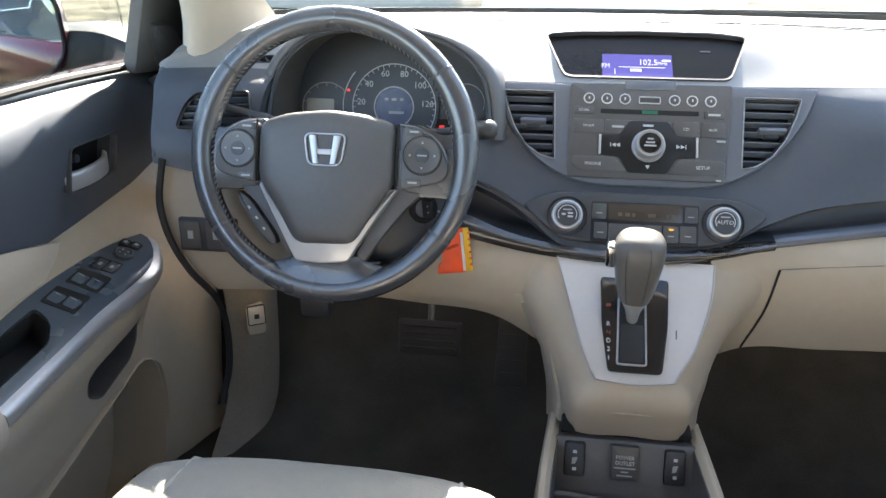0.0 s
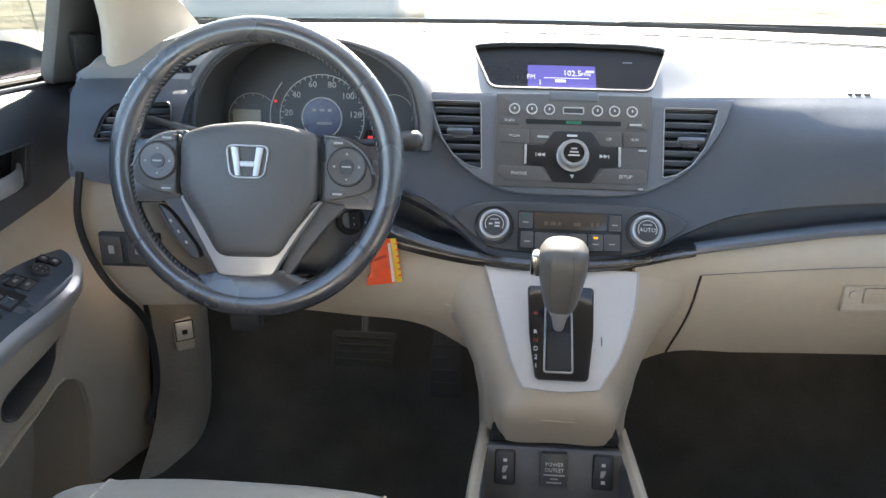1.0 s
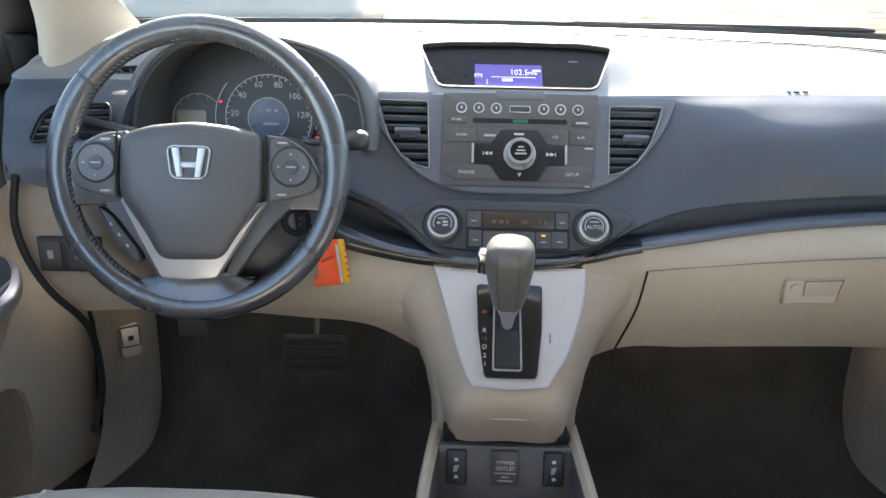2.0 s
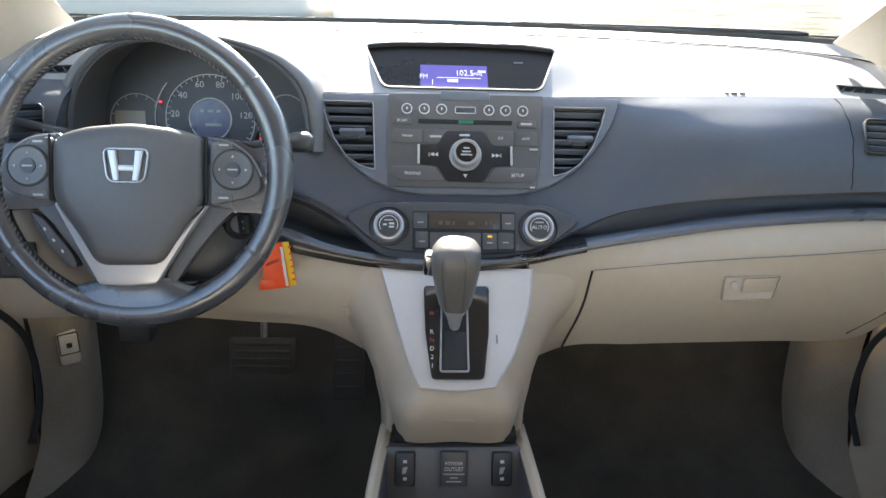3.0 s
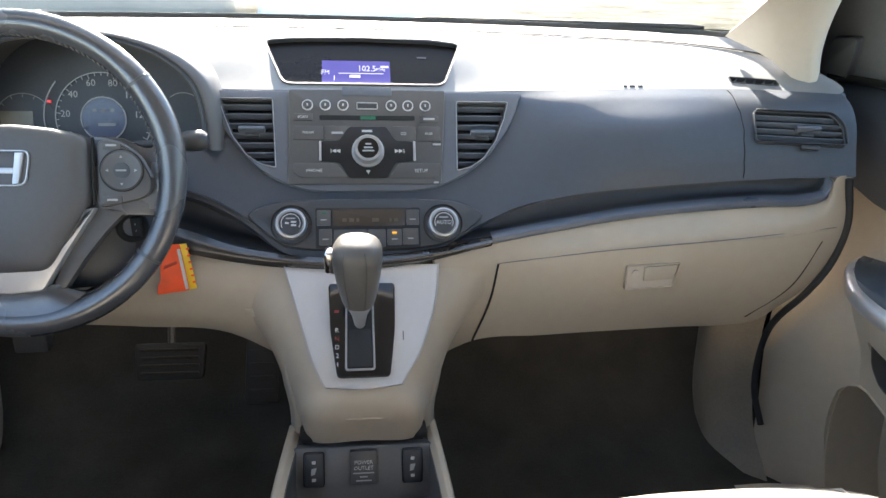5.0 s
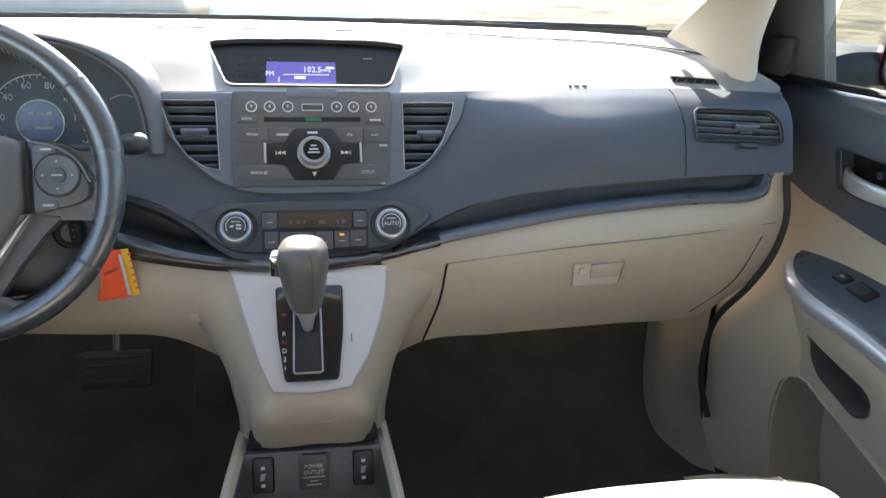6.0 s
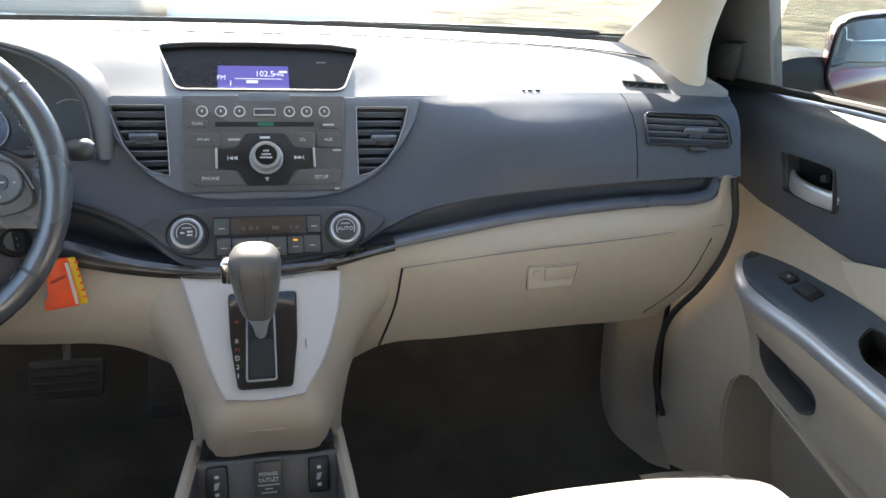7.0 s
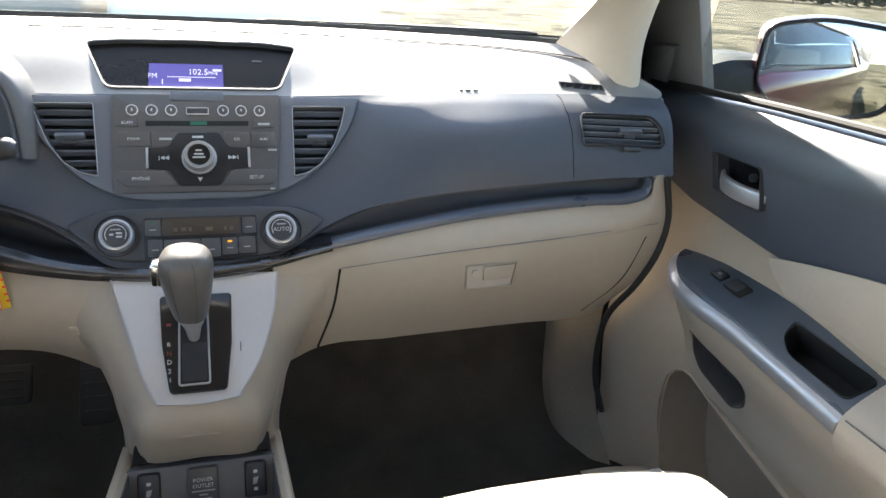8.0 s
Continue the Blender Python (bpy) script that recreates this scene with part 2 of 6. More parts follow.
GREEN = pmat("green_lamp", (0.008, 0.08, 0.05), 0.4, emit=((0.05, 0.6, 0.35), 0.01))
DISPLAYGLASS = pmat("dark_display_glass", (0.010, 0.0075, 0.006), 0.30, mottle=(9, 0.2), spec=0.15)
SAIL = pmat("grey_grained_plastic", (0.17, 0.175, 0.18), 0.42, grain=(1000, 0.0003), mottle=(5, 0.1))
VISOR = pmat("charcoal_visor", (0.105, 0.108, 0.115), 0.42, grain=(1300, 0.00018), mottle=(5, 0.1))
LIP = pmat("gloss_slate_lip", (0.085, 0.098, 0.122), 0.34, mottle=(8, 0.12), coat=0.1)
# slate darker than the face, holding the shade of the open slots
RECESS = pmat("shade_darkened_recess", (0.032, 0.037, 0.046), 0.36, mottle=(8, 0.15))
DIMRED = pmat("dim_red_print", (0.20, 0.030, 0.025), 0.45)
KNOBHIDE = pmat("warm_grey_knob_leather", (0.095, 0.090, 0.083), 0.36, grain=(900, 0.0002), mottle=(8, 0.15))
HORN = pmat("charcoal_horn_pad", (0.080, 0.079, 0.081), 0.40, grain=(1500, 0.00015), mottle=(7, 0.12))
KEYPAD = pmat("black_satin_keypad", (0.013, 0.013, 0.014), 0.36, mottle=(9, 0.2), spec=0.35)
RINGPRINT = pmat("pale_ring_print", (0.50, 0.50, 0.51), 0.45)
SEGMENT = pmat("amber_segments", (0.09, 0.065, 0.045), 0.4, emit=((0.8, 0.5, 0.3), 0.002))
LCD_WARM = pmat("warm_grey_lcd", (0.20, 0.18, 0.13), 0.35)
BLUEGLOW = pmat("blue_lcd", (0.02, 0.02, 0.08), 0.2, spec=0.2, emit=((0.16, 0.14, 0.62), 0.09))
PALEGLOW = pmat("pale_lcd_print", (0.15, 0.15, 0.2), 0.3, emit=((0.75, 0.78, 1.0), 0.12))
DIALBLUE = pmat("dial_lcd", (0.03, 0.04, 0.08), 0.3, emit=((0.10, 0.13, 0.30), 0.012))


# ---- the setting: ground, body shell, glass ----
def glass_mat(name, tint, gloss):
    m = bpy.data.materials.new(name)
    m.use_nodes = True
    N, L = m.node_tree.nodes, m.node_tree.links
    N.remove(N["Principled BSDF"])
    mix, tr, gl = N.new("ShaderNodeMixShader"), N.new("ShaderNodeBsdfTransparent"), N.new("ShaderNodeBsdfGlossy")
    tr.inputs[0].default_value = (*tint, 1)
    gl.inputs["Roughness"].default_value = 0.02
    lw, pw, sc = N.new("ShaderNodeLayerWeight"), N.new("ShaderNodeMath"), N.new("ShaderNodeMath")
    pw.operation, sc.operation = "POWER", "MULTIPLY_ADD"
    pw.inputs[1].default_value, sc.inputs[1].default_value, sc.inputs[2].default_value = 5.0, 1.0 - gloss, gloss
    L.new(lw.outputs["Facing"], pw.inputs[0])
    L.new(pw.outputs[0], sc.inputs[0])
    L.new(sc.outputs[0], mix.inputs[0])
    L.new(tr.outputs[0], mix.inputs[1])
    L.new(gl.outputs[0], mix.inputs[2])
    L.new(mix.outputs[0], N["Material Output"].inputs["Surface"])
    return m


GLASS = glass_mat("window_glass", (0.90, 0.92, 0.91), 0.035)
TINTED = glass_mat("tinted_window_glass", (0.76, 0.79, 0.78), 0.05)
PAINT = pmat("maroon_car_paint", (0.055, 0.012, 0.022), 0.25, metal=0.3, coat=1.0, mottle=(3, 0.1))
LINER = pmat("beige_headliner", (0.55, 0.50, 0.43), 0.9, grain=(300, 0.001))
SOIL = pmat("dry_ground", (0.36, 0.30, 0.20), 0.95, mottle=(1.6, 0.45), spec=0.1)


def soil_detail(m):
    """Dry straw and bare soil in patches, with small shadowing relief."""
    N, L = m.node_tree.nodes, m.node_tree.links
    b = N["Principled BSDF"]
    tc, n1, n2 = N.new("ShaderNodeTexCoord"), N.new("ShaderNodeTexNoise"), N.new("ShaderNodeTexNoise")
    n1.inputs["Scale"].default_value, n1.inputs["Detail"].default_value = 1.1, 8
    n2.inputs["Scale"].default_value, n2.inputs["Detail"].default_value = 7, 8
    mix = N.new("ShaderNodeMath")
    mix.operation = "MULTIPLY_ADD"
    mix.inputs[1].default_value = 0.6
    for t in (n1, n2):
        L.new(tc.outputs["Object"], t.inputs["Vector"])
    L.new(n2.outputs[0], mix.inputs[0])
    L.new(n1.outputs[0], mix.inputs[2])
    ramp = N.new("ShaderNodeValToRGB")
    e = ramp.color_ramp.elements
    e[0].position, e[0].color = 0.66, (0.016, 0.015, 0.008, 1)
    e[1].position, e[1].color = 0.95, (0.13, 0.112, 0.076, 1)
    mid = e.new(0.78)
    mid.color = (0.082, 0.070, 0.044, 1)
    L.new(mix.outputs[0], ramp.inputs[0])
    L.new(ramp.outputs[0], b.inputs["Base Color"])
    bp = N.new("ShaderNodeBump")
    bp.inputs["Strength"].default_value, bp.inputs["Distance"].default_value = 0.8, 0.05
    L.new(mix.outputs[0], bp.inputs["Height"])
    L.new(bp.outputs[0], b.inputs["Normal"])


soil_detail(SOIL)
GROUND_Z = -0.42

bm = bmesh.new()
bmesh.ops.create_grid(bm, x_segments=120, y_segments=120, size=1.0)
for v in bm.verts:
    r = max(abs(v.co.x), abs(v.co.y))
    k = 4 + 1500 * r ** 4
    v.co = Vector((v.co.x * k, v.co.y * k, GROUND_Z + 0.05 * noise.noise(Vector((v.co.x * 40, v.co.y * 40, 0))) * min(r * 6, 1)))
ground = link_mesh("ground", bm, SOIL)
tagged(ground, "bare sandy ground with dry grass in bright sun", "ground", kind="structure")

# floor pan with the rise to the firewall, the tunnel under the console
FOOT = [[(-0.80, -1.4, 0.0), (0.80, -1.4, 0.0)], [(-0.78, 0.98, 0.0), (0.78, 0.98, 0.0)], [(-0.76, 1.12, 0.03), (0.76, 1.12, 0.03)],
        [(-0.76, 1.30, 0.17), (0.76, 1.30, 0.17)], [(-0.76, 1.40, 0.45), (0.76, 1.40, 0.45)], [(-0.80, 1.46, 0.66), (0.80, 1.46, 0.66)], [(-0.85, 1.47, 0.695), (0.85, 1.47, 0.695)]]
bm = grid_bm([crv(r, 30) for r in FOOT])
slab(bm, 0.02, (0, 1, -1))
floor = link_mesh("floor", bm, CARPET)
tagged(floor, "black carpeted car floor rising to the firewall", "floor", kind="structure")

# roof
ROOF = [[(-0.56, 0.80, 1.01), (0.0, 0.86, 1.05), (0.56, 0.80, 1.01)], [(-0.56, 0.52, 1.14), (0.0, 0.55, 1.18), (0.56, 0.52, 1.14)], [(-0.55, 0.0, 1.21), (0.0, 0.0, 1.26), (0.55, 0.0, 1.21)],
        [(-0.55, -1.5, 1.18), (0.0, -1.5, 1.23), (0.55, -1.5, 1.18)]]
bm = grid_bm([crv(r, 24) for r in ROOF])
slab(bm, 0.04, (0, 0, 1))
roof = link_mesh("ceiling", bm, LINER)
tagged(roof, "beige fabric car headliner", "ceiling", kind="structure")

# unseen roof rails between the headliner and door openings, added against leaking skylight
for s in (-1, 1):
    RR = [crv([(s * x, y, z) for x, y, z in row], 24) for row in (((0.555, 0.82, 1.00), (0.556, 0.52, 1.145), (0.545, 0.0, 1.215), (0.545, -0.45, 1.205)), ((0.600, 0.82, 0.985), (0.590, 0.52, 1.135), (0.600, 0.0, 1.185), (0.600, -0.45, 1.185)),
                                                            ((0.668, 0.84, 0.945), (0.640, 0.50, 1.105), (0.632, 0.0, 1.15), (0.630, -0.45, 1.155)))]
    tagged(link_mesh("trim", slab(grid_bm(RR), 0.02, (s, 0, 1)), LINER), "beige roof rail strip, out of view, added to close a sky gap", "roof rail", kind="structure")

# body sides below the belt line, behind the doors' trim, and the tail
for s, nm in ((-1, "wall_west"), (1, "wall_east")):
    FL = [[(s * x, y, z) for y in (2.2, 1.2, 0.0, -0.9, -1.53)] for x, z in ((0.82, 0.640), (0.862, 0.632), (0.892, 0.57), (0.908, 0.45), (0.905, 0.25), (0.885, 0.05), (0.875, -0.22))]
    bm = slab(Sheet(FL).patch(nu=20, nv=30), 0.02, (-s, 0, 0))
    ob = link_mesh(nm, bm, PAINT)
    tagged(ob, "maroon painted outer side of the car body", "wall", kind="structure")
bm = rbox(1.74, 0.04, 1.45, pose(0, -1.52, 0.46), 0.01)
tagged(link_mesh("wall_south", bm, PANEL), "dark trimmed tail of the car", "wall", kind="structure")

# windscreen
WS_BASE = [(-0.64, 1.10, 0.715), (-0.555, 1.20, 0.713), (-0.30, 1.34, 0.708), (0.0, 1.392, 0.706), (0.30, 1.34, 0.708), (0.555, 1.20, 0.713), (0.64, 1.10, 0.715)]
WS_TOP = [(-0.56, 0.82, 1.00), (-0.4, 0.85, 1.025), (0.0, 0.88, 1.04), (0.4, 0.85, 1.025), (0.56, 0.82, 1.00)]
bm = grid_bm([crv(WS_BASE, 40), crv(WS_TOP, 40)])
slab(bm, 0.004, (0, 1, 1))
ws = link_mesh("window_1", bm, GLASS)
ws.visible_shadow = False
tagged(ws, "clear laminated windscreen", "window", kind="structure")
# black band along the foot of the glass
bm = grid_bm([[p + Vector((0, 0.006, 0.003)) for p in crv(WS_BASE, 60)], [p + Vector((0, 0.004, -0.03)) for p in crv(WS_BASE, 60)]])
slab(bm, 0.006, (0, 1, 0))
tagged(link_mesh("trim", bm, RUBBER), "black rubber seal along the windscreen foot", "seal", kind="structure")

# bonnet and cowl ahead of the windscreen
HOOD = Sheet([[(-0.80, 1.44, 0.66), (0.0, 1.50, 0.672), (0.80, 1.44, 0.66)], [(-0.82, 1.75, 0.64), (0.0, 1.80, 0.665), (0.82, 1.75, 0.64)],
              [(-0.80, 2.2, 0.56), (0.0, 2.25, 0.59), (0.80, 2.2, 0.56)], [(-0.70, 2.45, 0.42), (0.0, 2.52, 0.44), (0.70, 2.45, 0.42)]])
tagged(link_mesh("wall_north", slab(HOOD.patch(nu=30, nv=20), 0.02, (0, 0, -1)), PAINT), "maroon painted bonnet outside the windscreen", "bonnet", kind="structure")

# unseen plates between the firewall and the body sides, added to block sun
for s, nm in ((-1, "wall_northwest"), (1, "wall_northeast")):
    tagged(link_mesh(nm, rbox(0.26, 0.02, 1.02, pose(s * 0.772, 1.36, 0.13), 0.004), PANEL), "dark closing plate ahead of the door, added to block sun", "wall", kind="structure")

# rear quarters: body sides up to the roof behind the front doors, dark glass outside
SIDEGLASS = pmat("dark_side_glass", (0.02, 0.025, 0.03), 0.04, spec=1.0, coat=1.0, rvar=0.02)
for s, nm in ((-1, "wall_southwest"), (1, "wall_southeast")):
    Q = grid_bm([[(s * 0.885, -0.42, 0.62), (s * 0.885, -1.5, 0.66)], [(s * 0.60, -0.42, 1.18), (s * 0.60, -1.5, 1.18)]])
    tagged(link_mesh(nm, slab(Q, 0.02, (-s, 0, 0)), LINER), "beige lined rear quarter of the cabin", "wall", kind="structure")
    QO = grid_bm([[(s * 0.897, -0.42, 0.618), (s * 0.897, -1.5, 0.658)], [(s * 0.612, -0.42, 1.182), (s * 0.612, -1.5, 1.182)]])
    tagged(link_mesh("body_side", slab(QO, 0.004, (-s, 0, 0)), PAINT), "maroon painted rear quarter of the car body", "wall", kind="structure")
    for y0, y1, w in ((-0.50, -1.02, "window_4"), (-1.10, -1.46, "window_5")):
        e = 0.020
        def q(y, t):
            return (s * (0.885 + (0.60 - 0.885) * t + e), y, 0.62 + 0.56 * t + e * 0.5)
        G = grid_bm([[q(y0, 0.10), q(y1, 0.12)], [q(y0, 0.86), q(y1, 0.84)]])
        tagged(link_mesh(w, slab(G, 0.004, (-s, 0, 0)), SIDEGLASS), "dark rear side window glass", "window", kind="structure")


# ---- dashboard ----
dash = thing("dashboard", (0, 1.2, 0.0), "two-tone charcoal and beige car dashboard, sunlit on top", "dashboard")
C_EDGE = [(-0.692, 1.015, 0.648), (-0.609, 1.038, 0.648), (-0.551, 1.052, 0.645), (-0.371, 1.077, 0.638), (-0.225, 1.088, 0.631), (-0.11, 1.088, 0.631),
          (0.0, 1.088, 0.631), (0.11, 1.088, 0.631), (0.225, 1.090, 0.634), (0.371, 1.077, 0.641), (0.551, 1.052, 0.647), (0.609, 1.038, 0.648), (0.692, 1.015, 0.648)]
H_LINE = [(-0.70, 1.03, 0.655), (-0.60, 1.070, 0.670), (-0.45, 1.120, 0.680), (-0.30, 1.165, 0.686), (-0.145, 1.183, 0.6935), (0.0, 1.187, 0.6965),
          (0.145, 1.183, 0.6935), (0.20, 1.180, 0.684), (0.30, 1.170, 0.669), (0.45, 1.140, 0.671), (0.60, 1.080, 0.670), (0.70, 1.035, 0.657)]
B_SEAM = [(-0.66, 1.050, 0.678), (-0.59, 1.090, 0.694), (-0.50, 1.135, 0.700), (-0.36, 1.200, 0.700), (-0.19, 1.245, 0.700), (0.0, 1.248, 0.700),
          (0.19, 1.262, 0.699), (0.375, 1.252, 0.695), (0.522, 1.185, 0.695), (0.603, 1.115, 0.691), (0.668, 1.062, 0.677)]
pad_sheet = Sheet([B_SEAM, H_LINE, C_EDGE])
bm = pad_sheet.patch(nu=120, nv=24)
pad = part("top_pad", slab(bm, 0.018, (0, 0.4, -1)), PAD, dash, "charcoal grained pad, its colour paled for the sun's glare")
part("pad_seam", tube([p + Vector((0, -0.001, 0.0012)) for p in crv(B_SEAM, 80) if p.x > -0.24], 0.0012, 6), VOID, dash)
strip_sheet = Sheet([[p + Vector((0, -0.01, -0.004)) for p in crv(WS_BASE, 9)], [Vector(p) + Vector((0, 0.003, 0.0005)) for p in B_SEAM]])
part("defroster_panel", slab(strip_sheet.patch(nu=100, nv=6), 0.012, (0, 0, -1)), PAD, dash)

# upper face, from the pad's edge down to the trim
G_EDGE = [(-0.682, 0.935, 0.530), (-0.62, 0.945, 0.515), (-0.47, 0.966, 0.494), (-0.36, 0.982, 0.505), (-0.285, 0.992, 0.512), (-0.236, 0.990, 0.503), (-0.190, 0.984, 0.484), (-0.155, 0.974, 0.463), (-0.116, 0.957, 0.436), (0.0, 0.955, 0.431),
          (0.100, 0.960, 0.438), (0.160, 0.978, 0.466), (0.210, 0.988, 0.486), (0.288, 0.990, 0.503), (0.397, 0.984, 0.517), (0.530, 0.966, 0.532), (0.631, 0.945, 0.543), (0.682, 0.932, 0.548)]


def face_y(x, z):
    a = abs(x)
    def ss(p, q):
        w = min(max((a - p) / (q - p), 0), 1)
        return w * w * (3 - 2 * w)
    return 0.978 + 0.62 * (z - 0.47) - 0.03 * ss(0.2, 0.45) - 0.06 * ss(0.4, 0.72)


def face_mid(k, bulge=0.0):
    out = []
    top, low = crv(C_EDGE, 15), crv(G_EDGE, 15)
    for p, q in zip(top, low):
        c = p.lerp(q, k)
        out.append((c.x, face_y(c.x, c.z) + (0.004 if abs(c.x) < 0.24 else -0.004) - bulge * min(max((c.x - 0.23) / 0.13, 0), 1, 1 - 0.6 * min(max((c.x - 0.46) / 0.12, 0), 1)), c.z))
    return out


face_sheet = Sheet([C_EDGE, face_mid(0.12, 0.0), face_mid(0.35, 0.0225), face_mid(0.7, 0.013), G_EDGE])
face = part("face_panel", slab(face_sheet.patch(nu=140, nv=24), 0.02, (0, 1, 0)), DASH, dash, "charcoal grained plastic")

# passenger side: shelf recess, bright lip, beige lower panel
D_R = [(0.122, 0.966, 0.446), (0.165, 0.982, 0.468), (0.210, 0.990, 0.485), (0.288, 0.992, 0.502), (0.397, 0.986, 0.516), (0.530, 0.968, 0.531), (0.615, 0.950, 0.541), (0.632, 0.946, 0.5425), (0.642, 0.944, 0.544)]
E_R = [(0.122, 0.968, 0.4445), (0.174, 0.968, 0.449), (0.255, 0.969, 0.464), (0.356, 0.966, 0.483), (0.472, 0.957, 0.499), (0.560, 0.943, 0.510), (0.622, 0.932, 0.5165), (0.639, 0.930, 0.523), (0.644, 0.931, 0.541)]


def moved(pts, dx=0, dy=0, dz=0):
    return [(p[0] + dx, p[1] + dy, p[2] + dz) for p in pts]


shelf = Sheet([moved(D_R, dy=0.004, dz=0.001), moved(D_R, dy=0.016, dz=-0.002), moved(E_R, dy=0.030, dz=0.004), moved(E_R, dy=0.004, dz=0.0)])
part("shelf_recess", slab(shelf.patch(nu=50, nv=14), 0.004, (0, 1, 0)), RECESS, dash, "slate open shelf slot, darkened in colour for shade")
lip = Sheet([moved(E_R[1:], dx, dy, dz) for dx, dy, dz in ((0, 0.012, 0.004), (0, -0.003, 0.001), (0, -0.004, -0.008), (0, 0.006, -0.011))])
part("shelf_lip", slab(lip.patch(nu=50, nv=8), 0.003, (0, 1, 0)), LIP, dash, "glossy slate shelf lip")

LOW_T = [(0.090, 0.950, 0.425), (0.174, 0.966, 0.440), (0.255, 0.967, 0.455), (0.356, 0.964, 0.474), (0.472, 0.955, 0.490), (0.560, 0.942, 0.501), (0.622, 0.931, 0.507), (0.646, 0.930, 0.517), (0.652, 0.932, 0.545), (0.680, 0.938, 0.549)]
LOW_A = [(0.100, 0.945, 0.395), (0.176, 0.960, 0.410), (0.260, 0.948, 0.425), (0.365, 0.938, 0.440), (0.475, 0.926, 0.455), (0.570, 0.918, 0.462), (0.650, 0.918, 0.475), (0.680, 0.922, 0.480)]
LOW_B = [(0.105, 0.952, 0.330), (0.165, 0.962, 0.350), (0.262, 0.948, 0.365), (0.375, 0.938, 0.372), (0.475, 0.930, 0.378), (0.560, 0.926, 0.380), (0.632, 0.926, 0.385), (0.655, 0.930, 0.390)]
LOW_C = [(0.104, 0.975, 0.255), (0.150, 0.972, 0.280), (0.262, 0.968, 0.290), (0.380, 0.962, 0.298), (0.470, 0.960, 0.302), (0.545, 0.958, 0.304), (0.590, 0.955, 0.312), (0.603, 0.955, 0.318)]
low_r = Sheet([LOW_T, LOW_A, LOW_B, LOW_C])
part("lower_panel", slab(low_r.patch(nu=70, nv=30), 0.012, (0, 1, 0)), CREAM, dash, "beige grained plastic")

GB = (0.148, 0.965, 0.33, 0.985)
GLO = low_r.patch(GB[0], GB[1], GB[2], GB[3], 50, 20, lift=0.0015, edge=lambda a, b: (0.0 + (1 - a) * (-0.035 * b) + a * (-0.055 * b), 0.0))
glove = part("glovebox_door", slab(GLO, 0.008, (0, 1, 0)), CREAM, dash, "beige glovebox door with inset latch")


def seam_on(sheet, uv, r=0.0016, mat=None, lift=0.002, n=24):
    pts = crv([sheet.at(u, v, lift) for u, v in uv], n)
    return part("panel_gap", tube(pts, r, 6), mat or VOID, dash)


seam_on(low_r, [(0.148, 0.33), (0.135, 0.65), (0.112, 0.99)], 0.0017)
seam_on(low_r, [(0.940, 0.40), (0.925, 0.65), (0.905, 0.92)], 0.0009)
seam_on(low_r, [(0.15, 0.325), (0.4, 0.325), (0.7, 0.325), (0.965, 0.33)], 0.0006, SLATE)
LT = plane_pose((0.402, 0.928, 0.404), (0.99, -0.08, 0.06), (0, 0.12, 1))
lat_o = rounded([(-0.038, 0.016), (0.040, 0.018), (0.030, -0.019), (-0.040, -0.021)], 0.004)
part("latch_recess", prism(lat_o, 0.0002, LT, 0, base=-0.010), CLOTH, glove, "shallow latch recess")
part("latch_frame", ring(lat_o, 0.0022, 0.0035, LT, base=-0.004), CREAM, glove)
part("latch_lever", prism(rounded([(-0.012, 0.013), (0.036, 0.015), (0.029, -0.006), (-0.014, -0.008)], 0.003), 0.0045, LT, 0.0015, base=0.0), CREAM, glove, "beige pull lever")
part("lock", lathe([(0.0, 0.0), (0.0062, 0.0), (0.0062, 0.0035), (0.0045, 0.0042), (0.0, 0.0038)], LT @ pose(-0.024, 0.003, 0), 20), CLOTH, glove, "round glovebox lock")

# driver side: beige knee panel
KN_T = [(-0.690, 0.950, 0.530), (-0.62, 0.955, 0.515), (-0.45, 0.975, 0.490), (-0.30, 0.975, 0.462), (-0.155, 0.955, 0.424), (-0.085, 0.948, 0.416)]
KN_A = [(-0.686, 0.945, 0.440), (-0.62, 0.945, 0.440), (-0.45, 0.955, 0.430), (-0.30, 0.950, 0.415), (-0.18, 0.945, 0.385), (-0.100, 0.940, 0.380)]
KN_B = [(-0.650, 0.950, 0.365), (-0.58, 0.948, 0.365), (-0.45, 0.948, 0.365), (-0.30, 0.948, 0.355), (-0.20, 0.950, 0.345), (-0.120, 0.948, 0.330)]
KN_C = [(-0.622, 0.962, 0.325), (-0.54, 0.958, 0.332), (-0.45, 0.955, 0.336), (-0.31, 0.962, 0.325), (-0.20, 0.968, 0.310), (-0.118, 0.972, 0.262)]
low_l = Sheet([KN_T, KN_A, KN_B, KN_C])
part("knee_panel", slab(low_l.patch(nu=60, nv=26), 0.012, (0, 1, 0)), CREAM, dash, "beige grained plastic")

# dark gloss trim band under the climate pod
TR_T = [(-0.285, 0.972, 0.474), (-0.241, 0.972, 0.463), (-0.187, 0.962, 0.446), (-0.116, 0.953, 0.434), (0.0, 0.950, 0.430), (0.119, 0.960, 0.442), (0.174, 0.967, 0.450)]
TR_B = [(-0.285, 0.960, 0.446), (-0.240, 0.955, 0.436), (-0.155, 0.949, 0.421), (-0.077, 0.944, 0.415), (0.0, 0.944, 0.414), (0.103, 0.950, 0.426), (0.172, 0.960, 0.441)]
TR_M = [tuple((Vector(a) + Vector(b)) / 2 + Vector((0, -0.007, 0.001))) for a, b in zip(TR_T, TR_B)]
